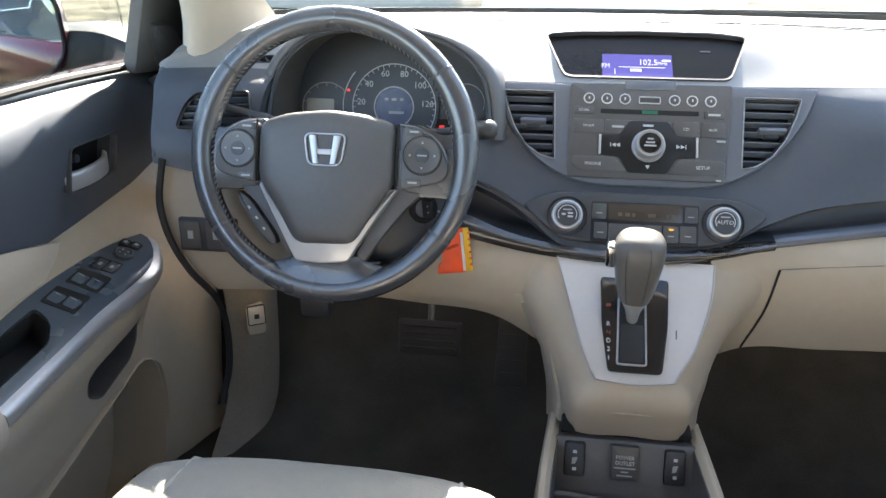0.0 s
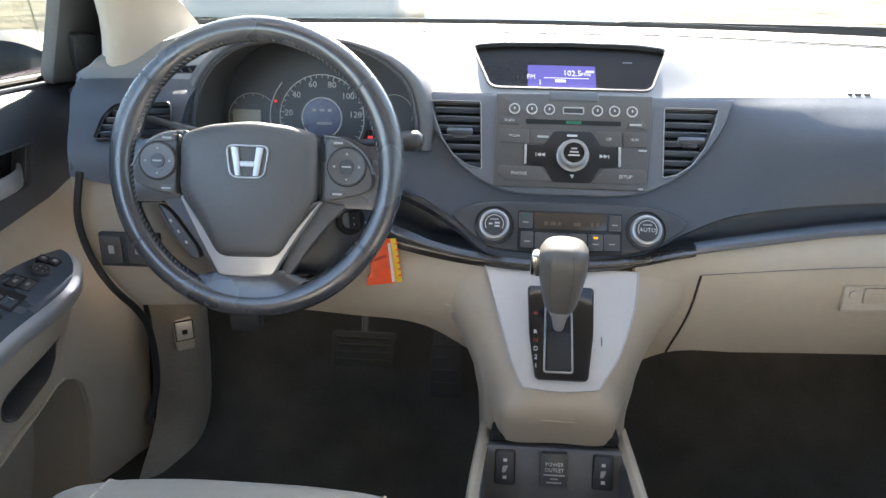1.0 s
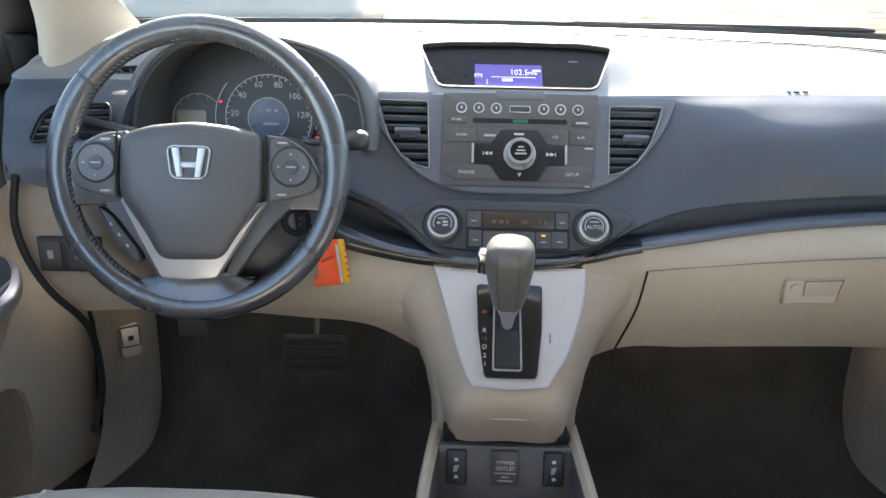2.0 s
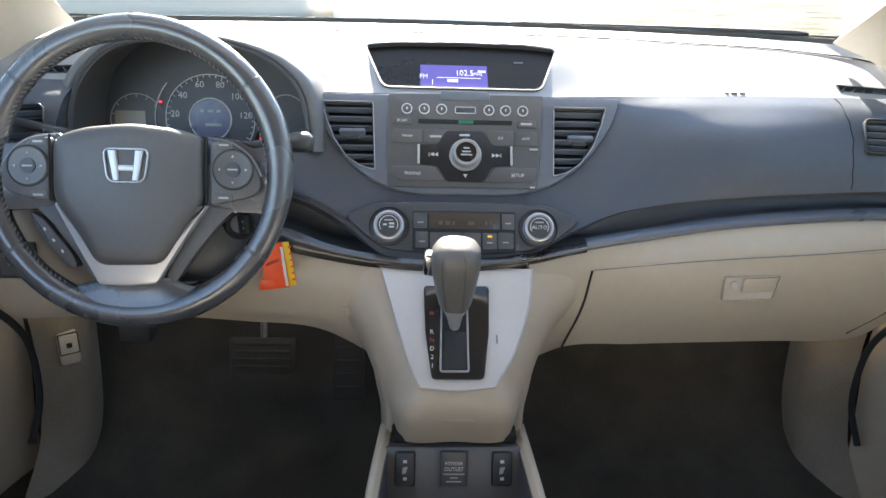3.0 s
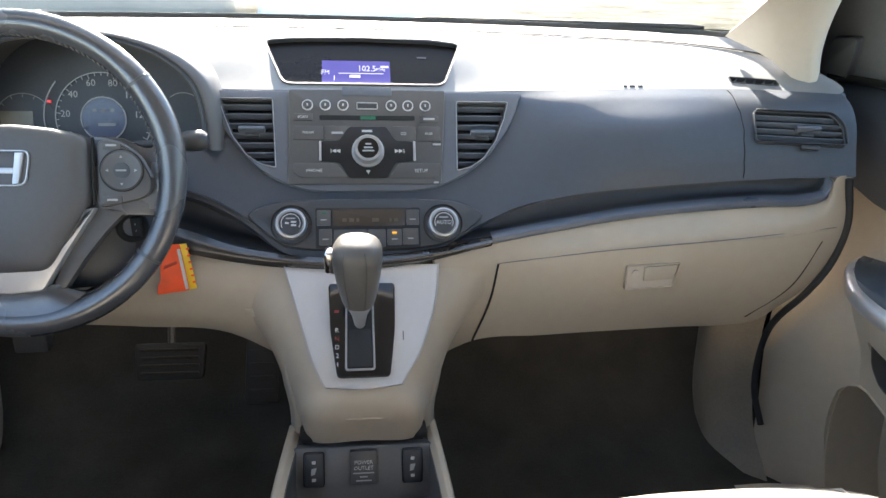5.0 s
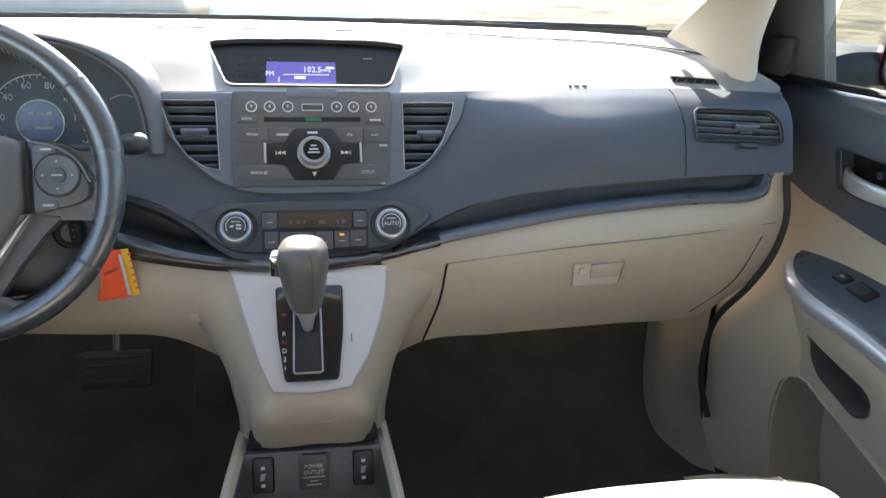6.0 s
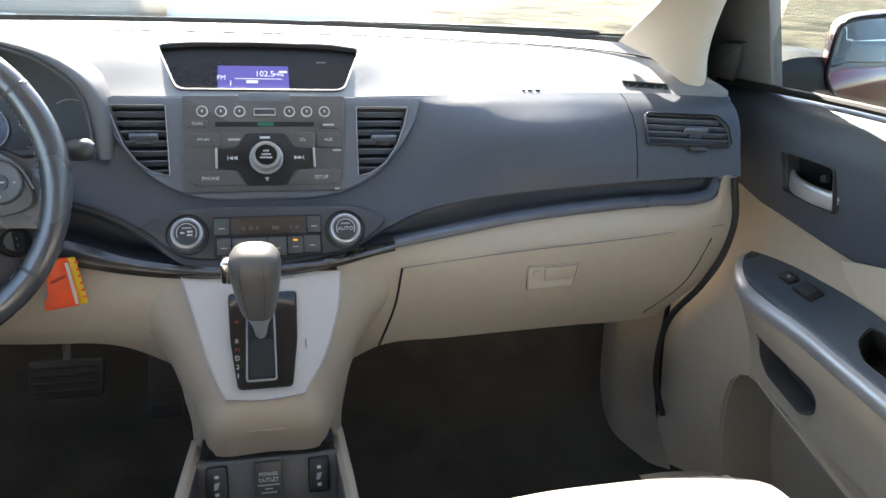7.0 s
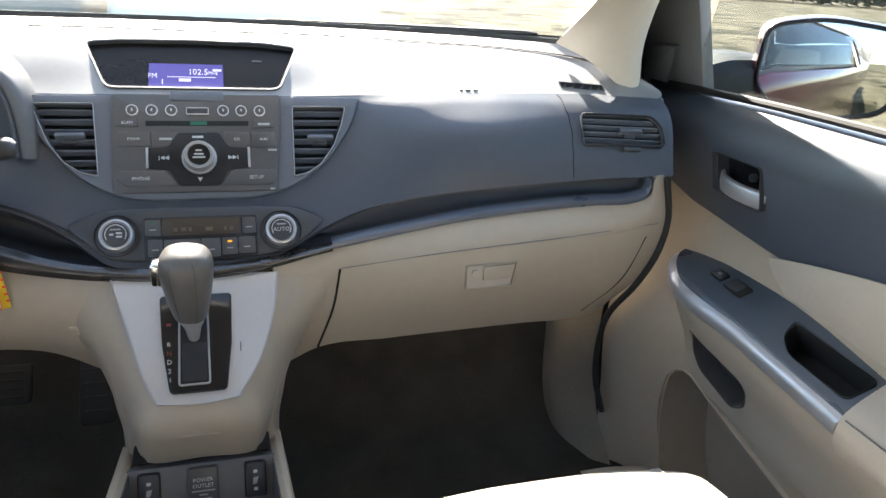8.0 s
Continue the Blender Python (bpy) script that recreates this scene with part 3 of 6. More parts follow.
part("trim_strip", slab(Sheet([TR_T, TR_M, TR_B]).patch(nu=60, nv=8), 0.010, (0, 1, 0)), WOOD, dash, "dark glossy patterned trim strip")


# open recess beside the climate pod, coloured dark for shade under the face's overhang
D_L = [(-0.47, 0.967, 0.497), (-0.36, 0.983, 0.508), (-0.285, 0.993, 0.515), (-0.236, 0.991, 0.506), (-0.190, 0.985, 0.487), (-0.155, 0.975, 0.466), (-0.110, 0.958, 0.440)]
E_L = [(-0.47, 0.972, 0.488), (-0.36, 0.974, 0.478), (-0.285, 0.971, 0.473), (-0.241, 0.971, 0.462), (-0.187, 0.961, 0.445), (-0.155, 0.957, 0.440), (-0.110, 0.952, 0.433)]
recess = Sheet([D_L, moved(D_L, dy=0.030, dz=-0.002), moved(E_L, dy=0.045, dz=0.002), moved(E_L, dy=0.003, dz=0.0)])
part("trim_recess", slab(recess.patch(nu=50, nv=14), 0.004, (0, 1, 0)), RECESS, dash, "recess under the dashboard face, darkened in colour for shade")


# ---- openings of the dashboard ----
SA = math.atan(0.62)
SM = plane_pose((0, 1.0276, 0.55), (1, 0, 0), (0, math.sin(SA), math.cos(SA)))  # the plane of the centre stack


def lat(px, py):
    """Grid units of the centre stack's drawing (0.82 mm each) to metres on its plane."""
    return ((px - 801.5) * 0.00082 + 0.0015, 0.0035 + (277 - py) * 0.000825)


def lats(*pts):
    return [lat(*p) for p in pts]


STACK = crv([(x, y, 0) for x, y in ((-0.221, 0.094), (-0.205, 0.058), (-0.181, 0.020), (-0.150, -0.016), (-0.106, -0.042), (0.0, -0.051),
             (0.106, -0.042), (0.152, -0.018), (0.192, 0.024), (0.214, 0.060), (0.226, 0.096))], 40)
STACK = [(p.x, p.y) for p in STACK]
bezel = part("center_bezel", prism(STACK, 0.006, SM, 0.003, base=-0.012), SLATE, dash, "slate grey satin surround of radio and vents")
VENT_L = rounded(lats((552, 182), (643, 182), (649, 304), (622, 297), (598, 280), (577, 250), (563, 215)), 0.004, 3)
VENT_R = rounded(lats((957, 184), (1050, 184), (1042, 215), (1026, 254), (1003, 286), (978, 303), (954, 309)), 0.004, 3)
PCL = plane_pose((-0.5525, 0.988, 0.598), (0.97, 0.2, 0.03), (0, 0.55, 0.83))
PCR = plane_pose((0.608, 0.975, 0.604), (0.97, -0.21, 0.0), (0, 0.55, 0.83))
END_R = rounded([(-0.064, 0.026), (0.045, 0.027), (0.062, 0.010), (0.066, -0.022), (-0.061, -0.024)], 0.008, 4)
END_L = rounded([(0.0, 0.026), (-0.075, 0.027), (-0.092, 0.010), (-0.105, -0.024), (0.0, -0.024)], 0.008, 4)
ARCH = [(-0.546, 0.560), (-0.543, 0.600), (-0.528, 0.648), (-0.478, 0.694), (-0.425, 0.705), (-0.370, 0.706), (-0.320, 0.700), (-0.272, 0.684), (-0.228, 0.645), (-0.216, 0.600), (-0.214, 0.560)]
ARCH = [(p.x, p.y) for p in crv([(x, z, 0) for x, z in ARCH], 40)]
AM = plane_pose((0, 0, 0), (1, 0, 0), (0, 0, 1))  # upright, facing the driver: local z = -y


def arch_cutter():
    return prism(ARCH, -0.96, AM, 0, base=-1.152)


cut(face, prism(VENT_L, 0.05, SM, 0, base=-0.08), prism(VENT_R, 0.05, SM, 0, base=-0.08), arch_cutter(), prism(END_R, 0.04, PCR, 0, base=-0.06), prism(END_L, 0.04, PCL, 0, base=-0.06), tangled=True)
cut(bezel, prism(VENT_L, 0.05, SM, 0, base=-0.08), prism(VENT_R, 0.05, SM, 0, base=-0.08))
XM = plane_pose((0, 1.124, 0.660), (1, 0, 0), (0, 0.841, 0.540))  # the plane of the display's mouth
SCREEN = rounded([(-0.149, 0.058), (-0.10, 0.0655), (0.0, 0.0685), (0.10, 0.0655), (0.149, 0.058), (0.116, -0.036), (-0.117, -0.036)], 0.014, 5)
cut(pad, prism(SCREEN, 0.05, XM, 0, base=-0.07), prism(ARCH, -0.96, AM, 0, base=-1.06), prism([(-0.380 + (x + 0.380) * 0.94, 0.60 + (z - 0.60) * 0.97) for x, z in ARCH], -1.05, AM, 0, base=-1.152))
DEF = [rounded([(-0.036, 0.0075), (0.034, 0.0070), (0.039, -0.0065), (-0.031, -0.0070)], 0.003, 3)]


def pad_pose(x, v):
    """A pose lying on the pad at a given x."""
    u = min((k / 400 for k in range(401)), key=lambda k: abs(pad_sheet.at(k, v).x - x))
    return plane_pose(pad_sheet.at(u, v), pad_sheet.at(u + 0.02, v) - pad_sheet.at(u - 0.02, v), pad_sheet.at(u, v - 0.06) - pad_sheet.at(u, v + 0.06))


DMR, DML = pad_pose(0.575, 0.80), pad_pose(-0.575, 0.80)
cut(pad, prism(DEF[0], 0.03, DMR, 0, base=-0.05), prism([(-x, y) for x, y in DEF[0]], 0.03, DML, 0, base=-0.05))


def span(outline, v):
    """Where a horizontal line crosses an outline: its least and greatest x."""
    xs = []
    n = len(outline)
    for i in range(n):
        (x0, y0), (x1, y1) = outline[i - 1], outline[i]
        if (y0 - v) * (y1 - v) <= 0 and abs(y1 - y0) > 1e-9:
            xs.append(x0 + (x1 - x0) * (v - y0) / (y1 - y0))
    return (min(xs), max(xs)) if len(xs) > 1 else None


def air_vent(outline, m, rows, tab, rim_mat, tilt=-24, depth=0.0115, ringw=0.0022):
    outline = [(p[0], p[1]) for p in outline]
    vent = part("air_vent", prism(outline, -0.028, m, 0, base=-0.034), VOID, dash, "air vent with dark horizontal slats")
    wall = ring(outline, 0.0025, 0.0, m, base=-0.034)
    part("duct", wall, HARD, vent)
    part("frame", ring(outline, ringw, 0.0085, m, base=0.002), rim_mat, vent, "thin bright frame")
    for v in rows:
        s = span(outline, v)
        if s:
            w = s[1] - s[0] - 0.003
            part("slat", rbox(w, 0.0022, depth, m @ pose((s[0] + s[1]) / 2, v, -0.006, tilt), 0.0008, 1), SLATE, vent)
    if tab:
        x, v, w = tab
        part("slider", rbox(w, 0.006, 0.010, m @ pose(x, v, 0.004, -20), 0.0015), SLATE, vent, "satin grey slider tab")
        part("slider_stem", rbox(w * 0.55, 0.012, 0.008, m @ pose(x, v - 0.003, -0.003), 0.0015), HARD, vent)
    return vent


vl = [lat(0, y)[1] for y in (193, 209, 226, 243, 260, 277, 293)]
air_vent(VENT_L, SM, vl, (lat(608, 0)[0], lat(0, 236)[1], 0.036), SILVER, ringw=0.0011)
air_vent(VENT_R, SM, vl, (lat(1003, 0)[0], lat(0, 240)[1], 0.036), SILVER, ringw=0.0011)
air_vent(END_R, PCR, [0.018, 0.008, -0.002, -0.012], (0.012, 0.000, 0.034), HARD, -28, 0.0095, 0.0016)
air_vent(END_L, PCL, [0.018, 0.008, -0.002, -0.012], None, HARD, -28, 0.0095, 0.0016)
part("vent_wheel", rbox(0.026, 0.007, 0.008, PCR @ pose(0.014, -0.027, 0.003), 0.002), HARD, dash, "ribbed vent thumbwheel")
for m, sg in ((DMR, 1), (DML, -1)):
    o = [(sg * x, y) for x, y in DEF[0]]
    g = part("window_vent", prism(o, -0.012, m, 0, base=-0.02), VOID, dash, "small side window demister grille")
    part("frame", ring(o, 0.0015, 0.0012, m, base=-0.012), HARD, g)
    for i in range(5):
        part("slat", rbox(0.0016, 0.0135, 0.008, m @ pose(sg * (-0.026 + 0.0135 * i), 0, -0.005, 0, 0, -sg * 35), 0.0004, 1), HARD, g)

# seams of the end module and of the passenger airbag flap
pts = []
for k in range(12):
    v = 0.03 + 0.94 * k / 11
    u = min((i / 500 for i in range(501)), key=lambda i: abs(face_sheet.at(i, v).x - 0.533))
    pts.append(face_sheet.at(u, v, 0.0004))
part("panel_seam", tube(pts, 0.0007, 6), VOID, dash)
BADGE = pad_pose(0.399, 0.955)
for i, (x, w) in enumerate(((-0.013, 0.006), (-0.003, 0.009), (0.009, 0.008))):
    part("marking", rbox(w, 0.0040, 0.0024, BADGE @ pose(x, 0.0, 0.0008), 0.0002, 1), HARD, dash)

# ---- display in the pad ----
disp = part("display", prism([(p[0] * 0.985, p[1]) for p in rounded([(-0.158, 0.074), (0.158, 0.074), (0.118, -0.038), (-0.119, -0.038)], 0.008, 4)], -0.0088, XM, 0, base=-0.016), DISPLAYGLASS, dash, "black glass trip computer display, lit blue")
TUN = []
for d, g in ((-0.0015, 1.0), (-0.012, 1.01), (-0.05, 1.03)):
    TUN.append([XM @ Vector((p[0] * g, p[1] * g, d)) for p in SCREEN])
bm = grid_bm(TUN, close_u=True)
part("display_surround", slab(bm, 0.003, (0, 0, 0)), HARD, dash, "charcoal hood round the display")
DM = XM @ pose(0, -0.034, -0.0086) @ Matrix.Diagonal((1, 1.38, 1, 1)) @ pose(0, 0.034, 0)
part("lcd", prism(rect(-0.062, -0.034, 0.038, 0.006), 0.0006, DM, 0), BLUEGLOW, disp, "blue backlit radio text")
part("lettering", lettering("102.5", 0.0125, DM @ pose(0.004, -0.0065, 0.001)), PALEGLOW, disp)
part("lettering", lettering("MHz", 0.007, DM @ pose(0.024, -0.0075, 0.001)), PALEGLOW, disp)
part("lettering", lettering("FM", 0.010, DM @ pose(-0.057, -0.013, 0.001)), PALEGLOW, disp)
part("lettering", lettering("1", 0.011, DM @ pose(-0.044, -0.022, 0.001)), PALEGLOW, disp)
for x, v, w, h in ((-0.005, -0.014, 0.066, 0.0008), (-0.014, -0.0185, 0.016, 0.004), (0.030, -0.003, 0.012, 0.003)):
    part("text_bar", prism(rect(x - w / 2, v - h / 2, x + w / 2, v + h / 2), 0.0012, DM, 0), PALEGLOW, disp)
part("lamp_mark", prism(rect(0.080, 0.012, 0.094, 0.0145), 0.0006, DM, 0), PANEL, disp)
part("hazard_button", rbox(0.070, 0.014, 0.012, SM @ pose(*lat(802, 170), 0.006), 0.0025), SLATE, dash, "slim grey hazard light button")

# ---- instrument cluster ----
cluster = thing("instrument_cluster", (-0.38, 1.12, 0.5), "hooded instrument cluster with white-on-black speedometer", "instrument cluster")
def arch_at(y, gx=1.0, gz=1.0, drop=0.0, lean=0.0):
    cx, cz = -0.380, 0.60
    return [(cx + (x - cx) * gx, y + lean * (z - cz), cz + (z - cz) * gz - drop) for x, z in ARCH]
VIS = [arch_at(1.032, 1.0, 1.0, 0, 0.16), arch_at(1.030, 1.03, 1.025, 0, 0.16), arch_at(1.034, 1.075, 1.055, 0, 0.16), arch_at(1.044, 1.11, 1.08, 0, 0.16), arch_at(1.075, 1.13, 1.085, 0.0, 0.16), arch_at(1.13, 1.11, 1.045, 0.002, 0.16), arch_at(1.19, 1.04, 0.93, 0.003, 0.2)]
part("hood", slab(Sheet(VIS).patch(nu=60, nv=30), 0.004, (0, 0.3, -1)), VISOR, cluster, "charcoal visor over the dials")
INN = [arch_at(1.033, 0.998, 0.998, 0, 0.16), arch_at(1.028, 0.985, 0.985, 0, 0.16), arch_at(1.034, 0.965, 0.965, 0, 0.16)]
part("hood_edge", slab(Sheet(INN).patch(nu=60, nv=8), 0.002, (0, 1, 0)), SLATE, cluster, "smooth grey inner edge")
TUNN = [arch_at(1.034, 0.966, 0.966, 0, 0.16), arch_at(1.09, 0.93, 0.92, 0, 0.16), arch_at(1.15, 0.92, 0.90, 0, 0.16)]
part("tunnel", slab(Sheet(TUNN).patch(nu=60, nv=10), 0.002, (0, 0.2, -1)), PANEL, cluster, "dark inner surround")
CM = plane_pose((-0.3745, 1.125, 0.579), (1, 0, 0), (0, 0.22, 0.975))
part("dial_plate", prism([(-0.0055 + (x + 0.380) * 0.925, (0.021 + (z - 0.60) * 0.905) / 0.975) for x, z in ARCH], -0.002, CM, 0, base=-0.012), GAUGE, cluster, "dark dial plate")


def arc_band(cx, cy, r0, r1, a0, a1, h, m, n=40):
    rows = []
    for r in (r0, r1):
        rows.append([m @ Vector((cx + r * math.cos(radians(a0 + (a1 - a0) * i / n)), cy + r * math.sin(radians(a0 + (a1 - a0) * i / n)), h)) for i in range(n + 1)])
    return slab(grid_bm(rows), 0.0008, (0, 1, 0))


speed = part("speedometer", lathe([(0.0, -0.002), (0.070, -0.002), (0.070, 0.001), (0.066, 0.001), (0.064, -0.0005), (0.0, -0.0005)], CM @ pose(0, 0, 0.002), 48), GAUGE, cluster, "round speedometer with white numerals")
part("scale_ring", arc_band(0, 0, 0.0648, 0.0662, -30, 210, 0.004, CM, 60), WHITE, speed)
part("inner_ring", arc_band(0, 0, 0.0300, 0.0318, 0, 360, 0.0045, CM, 60), WHITE, speed)
part("trip_display", lathe([(0.0, 0.0015), (0.0295, 0.0015), (0.0295, 0.0035), (0.0, 0.0035)], CM, 40), DIALBLUE, speed, "faint blue trip display")
for i, txt in enumerate(("0", "20", "40", "60", "80", "100", "120")):
    a = radians(206 - 33.2 * i)
    part("numeral", lettering(txt, 0.0135, CM @ pose(0.0525 * math.cos(a), 0.0525 * math.sin(a), 0.003)), WHITE, speed)
for i in range(29):
    a = 206 - 33.2 * i / 4
    L = 0.006 if i % 4 == 0 else 0.0035
    part("tick", rbox(L, 0.0011, 0.0006, CM @ pose(0, 0, 0.0035, 0, 0, a) @ pose(0.0645 - L / 2, 0, 0), 0), WHITE, speed)
part("needle", rbox(0.012, 0.0016, 0.001, CM @ pose(0, 0, 0.006, 0, 0, 207) @ pose(0.030, 0, 0), 0.0004, 1), HARD, speed)
for x, v, w in ((-0.012, 0.012, 0.006), (0.0, 0.012, 0.008), (0.012, 0.012, 0.006), (0.004, -0.008, 0.024)):
    part("text_bar", prism(rect(x - w / 2, v - 0.002, x + w / 2, v + 0.002), 0.004, CM, 0, base=0.003), DIM, speed)
tach = part("tachometer", lathe([(0.0, -0.002), (0.042, -0.002), (0.042, 0.0), (0.0, 0.0)], CM @ pose(-0.108, -0.004, 0.002), 40), GAUGE, cluster, "small tachometer dial")
part("scale_ring", arc_band(-0.108, -0.004, 0.0385, 0.0395, 40, 220, 0.003, CM, 40), DIM, tach)
for i in range(8):
    a = 215 - 25 * i
    part("tick", rbox(0.004, 0.001, 0.0006, CM @ pose(-0.108, -0.004, 0.003, 0, 0, a) @ pose(0.036, 0, 0), 0), DIM, tach)
part("range_display", prism(rounded(rect(-0.140, -0.012, -0.096, 0.010), 0.002), 0.0034, CM, 0, base=0.001), LCD_WARM, tach, "small warm grey readout")
part("warning_lamp", prism(rect(-0.0755, 0.022, -0.0705, 0.026), 0.004, CM, 0, base=0.001), RED, cluster, "lit red warning lamp")
part("warning_lamp", prism(rect(0.072, -0.030, 0.079, -0.025), 0.004, CM, 0, base=0.001), RED, cluster, "lit red warning lamp")
fuel = part("fuel_gauge", lathe([(0.0, -0.002), (0.034, -0.002), (0.034, 0.0), (0.0, 0.0)], CM @ pose(0.112, 0.010, 0.002), 40), GAUGE, cluster, "small fuel gauge dial")
part("scale_ring", arc_band(0.112, 0.010, 0.028, 0.029, -20, 130, 0.003, CM, 40), DIM, fuel)
part("arc_trim", arc_band(0.0, 0.0, 0.0800, 0.0815, 140, 190, 0.005, CM, 30), WHITE, cluster)

# ends of the dashboard
for sg in (-1, 1):
    cap = [[(sg * 0.690, 1.016, 0.650), (sg * 0.688, 0.985, 0.610), (sg * 0.682, 0.948, 0.560), (sg * 0.680, 0.933, 0.540)],
           [(sg * 0.699, 1.024, 0.648), (sg * 0.697, 0.993, 0.608), (sg * 0.690, 0.958, 0.560), (sg * 0.686, 0.945, 0.538)],
           [(sg * 0.703, 1.10, 0.645), (sg * 0.703, 1.05, 0.605), (sg * 0.696, 1.02, 0.560), (sg * 0.690, 1.0, 0.538)],
           [(sg * 0.735, 1.14, 0.640), (sg * 0.735, 1.12, 0.60), (sg * 0.735, 1.10, 0.55), (sg * 0.730, 1.09, 0.52)]]
    # unseen filler added to keep sun out of the gap beside the dash
    gus = [[(sg * 0.62, 1.12, 0.638), (sg * 0.62, 1.24, 0.650), (sg * 0.62, 1.46, 0.670)], [(sg * 0.695, 1.11, 0.640), (sg * 0.695, 1.24, 0.655), (sg * 0.69, 1.46, 0.672)], [(sg * 0.73, 1.11, 0.630), (sg * 0.73, 1.24, 0.640), (sg * 0.72, 1.46, 0.670)], [(sg * 0.775, 1.12, 0.612), (sg * 0.80, 1.24, 0.616), (sg * 0.88, 1.46, 0.640)]]
    part("sun_gap_filler", slab(Sheet(gus).patch(nu=12, nv=8), 0.01, (0, 0.2, -1)), HARD, dash)
    part("end_cap", slab(Sheet(cap).patch(nu=16, nv=8), 0.004, (-sg, 0.3, 0)), DASH, dash)
# unseen plates added behind the dash ends to stop sun leaking past
for sg in (-1, 1):
    part("sun_blocker", rbox(0.042, 0.012, 0.22, pose(sg * 0.716, 1.10, 0.512), 0.003), HARD, dash)
part("shelf_back", rbox(0.14, 0.006, 0.075, pose(0.625, 1.0, 0.528), 0.001), HARD, dash)
# switches by the driver's knee, screw cover
KP = plane_pose((-0.617, 0.9405, 0.424), (1, 0.02, 0), (0, 0.05, 1))
kp = part("switch_bank", prism(rounded(rect(-0.042, -0.026, 0.045, 0.024), 0.003), 0.002, KP, 0.001, base=-0.01), HARD, dash, "dark bank of driver's switches")
for x in (-0.024, 0.014):
    k = part("rocker", prism(rounded(rect(x - 0.015, -0.021, x + 0.015, 0.020), 0.003), 0.005, KP, 0.002, base=0.0), PANEL, kp)
    part("text_bar", prism(rect(x - 0.004, -0.006, x + 0.004, 0.006), 0.0056, KP, 0, base=0.004), DIM, k)
SC = plane_pose((-0.158, 0.9445, 0.351), (1, -0.05, 0), (0, 0.05, 1))
part("screw_cover", prism(rounded(rect(-0.011, -0.006, 0.011, 0.006), 0.002), 0.0012, SC, 0.0006, base=-0.003), CREAM, dash)


# ---- car stereo ----
radio = thing("car_stereo", (0, 1.03, 0.55), "dark grey built-in car stereo with silver rotary knob", "car stereo")
plate = part("faceplate", prism(rounded([(-0.1065, 0.0945), (0.1135, 0.0955), (0.1035, -0.0425), (-0.107, -0.0425)], 0.004), 0.010, SM, 0.0015, base=0.0), PANEL, radio, "dark grey satin faceplate")
Z0 = 0.010


def lrect(x0, y0, x1, y1):
    a, b = lat(x0, y0), lat(x1, y1)
    return [(a[0], b[1]), (b[0], b[1]), (b[0], a[1]), (a[0], a[1])]


def key(name, outline, mat, parent, h=0.0014, r=0.0015, label="", m=SM, z=Z0):
    """A flat key with a dark joint round it."""
    part("joint", ring(outline, 0.0007, z + 0.0003, m, base=z - 0.001), VOID, parent)
    return part(name, prism(rounded(outline, r, 3), z + h, m, 0.0006, base=z - 0.001), mat, parent, label)


for px in (701, 731, 761, 843, 872, 902):
    x, v = lat(px, 195)
    k = part("preset_button", lathe([(0.0, Z0 - 0.001), (0.0062, Z0 - 0.001), (0.0062, Z0 + 0.002), (0.0054, Z0 + 0.0028), (0.0, Z0 + 0.0028)], SM @ pose(x, v, 0), 24), PANEL, radio, "round preset button with pale ring")
    part("ring", lathe([(0.0064, Z0), (0.0078, Z0), (0.0077, Z0 + 0.0018), (0.0064, Z0 + 0.0018)], SM @ pose(x, v, 0), 24), RINGPRINT, k)
    part("mark", prism(rect(-0.0010, -0.0018, 0.0010, 0.0018), Z0 + 0.0032, SM @ pose(x, v, 0), 0, base=Z0), RINGPRINT, k)
o = lrect(784, 190, 820, 202)
part("power_frame", ring(rounded(o, 0.002), 0.0010, Z0 + 0.0025, SM, base=Z0 - 0.001), RINGPRINT, radio)
key("power_button", lrect(786, 192, 818, 200), HARD, radio)
part("cd_slot", prism(rounded(lrect(721, 213, 883, 221), 0.001), Z0 + 0.0006, SM, 0, base=Z0 - 0.001), VOID, radio, "black disc slot")
part("slot_lamp", prism(lrect(790, 214, 816, 220), Z0 + 0.001, SM, 0, base=Z0), GREEN, radio, "green slot light")
for o, txt, sz in ((lrect(677, 210, 709, 223), "SCAN", 0.0055), (lrect(892, 212, 924, 225), "", 0), (lrect(677, 232, 727, 256), "FM/AM", 0.0052), (lrect(730, 232, 772, 256), "", 0),
                   (lrect(842, 232, 884, 258), "CD", 0.0055), (lrect(887, 232, 926, 258), "AUX", 0.0055)):
    k = key("key", o, PANEL, radio)
    c = (Vector(o[0]) + Vector(o[2])) / 2
    if txt:
        part("lettering", lettering(txt, sz, SM @ pose(c.x, c.y, Z0 + 0.0016)), RINGPRINT, k)
    else:
        part("text_bar", prism(rect(c.x - 0.008, c.y - 0.0015, c.x + 0.008, c.y + 0.0015), Z0 + 0.0018, SM, 0, base=Z0), DIM, k)
for o, txt in ((lats((677, 297), (748, 297), (768, 322), (690, 322), (677, 312)), "PHONE"), (lats((856, 297), (926, 297), (926, 312), (914, 323), (836, 323)), "SETUP")):
    k = key("key", o, PANEL, radio, r=0.003)
    c = sum((Vector(p) for p in o), Vector((0, 0))) / len(o)
    part("lettering", lettering(txt, 0.0068, SM @ pose(c.x, c.y, Z0 + 0.0016)), RINGPRINT, k)
HEX = lats((770, 233), (834, 233), (849, 257), (884, 259), (884, 293), (849, 296), (834, 323), (770, 323), (754, 296), (719, 293), (719, 259), (754, 257))
pad4 = part("selector_pad", prism(rounded(HEX, 0.004), Z0 + 0.0018, SM, 0.0008, base=Z0 - 0.001), KEYPAD, radio, "black gloss four-way pad")
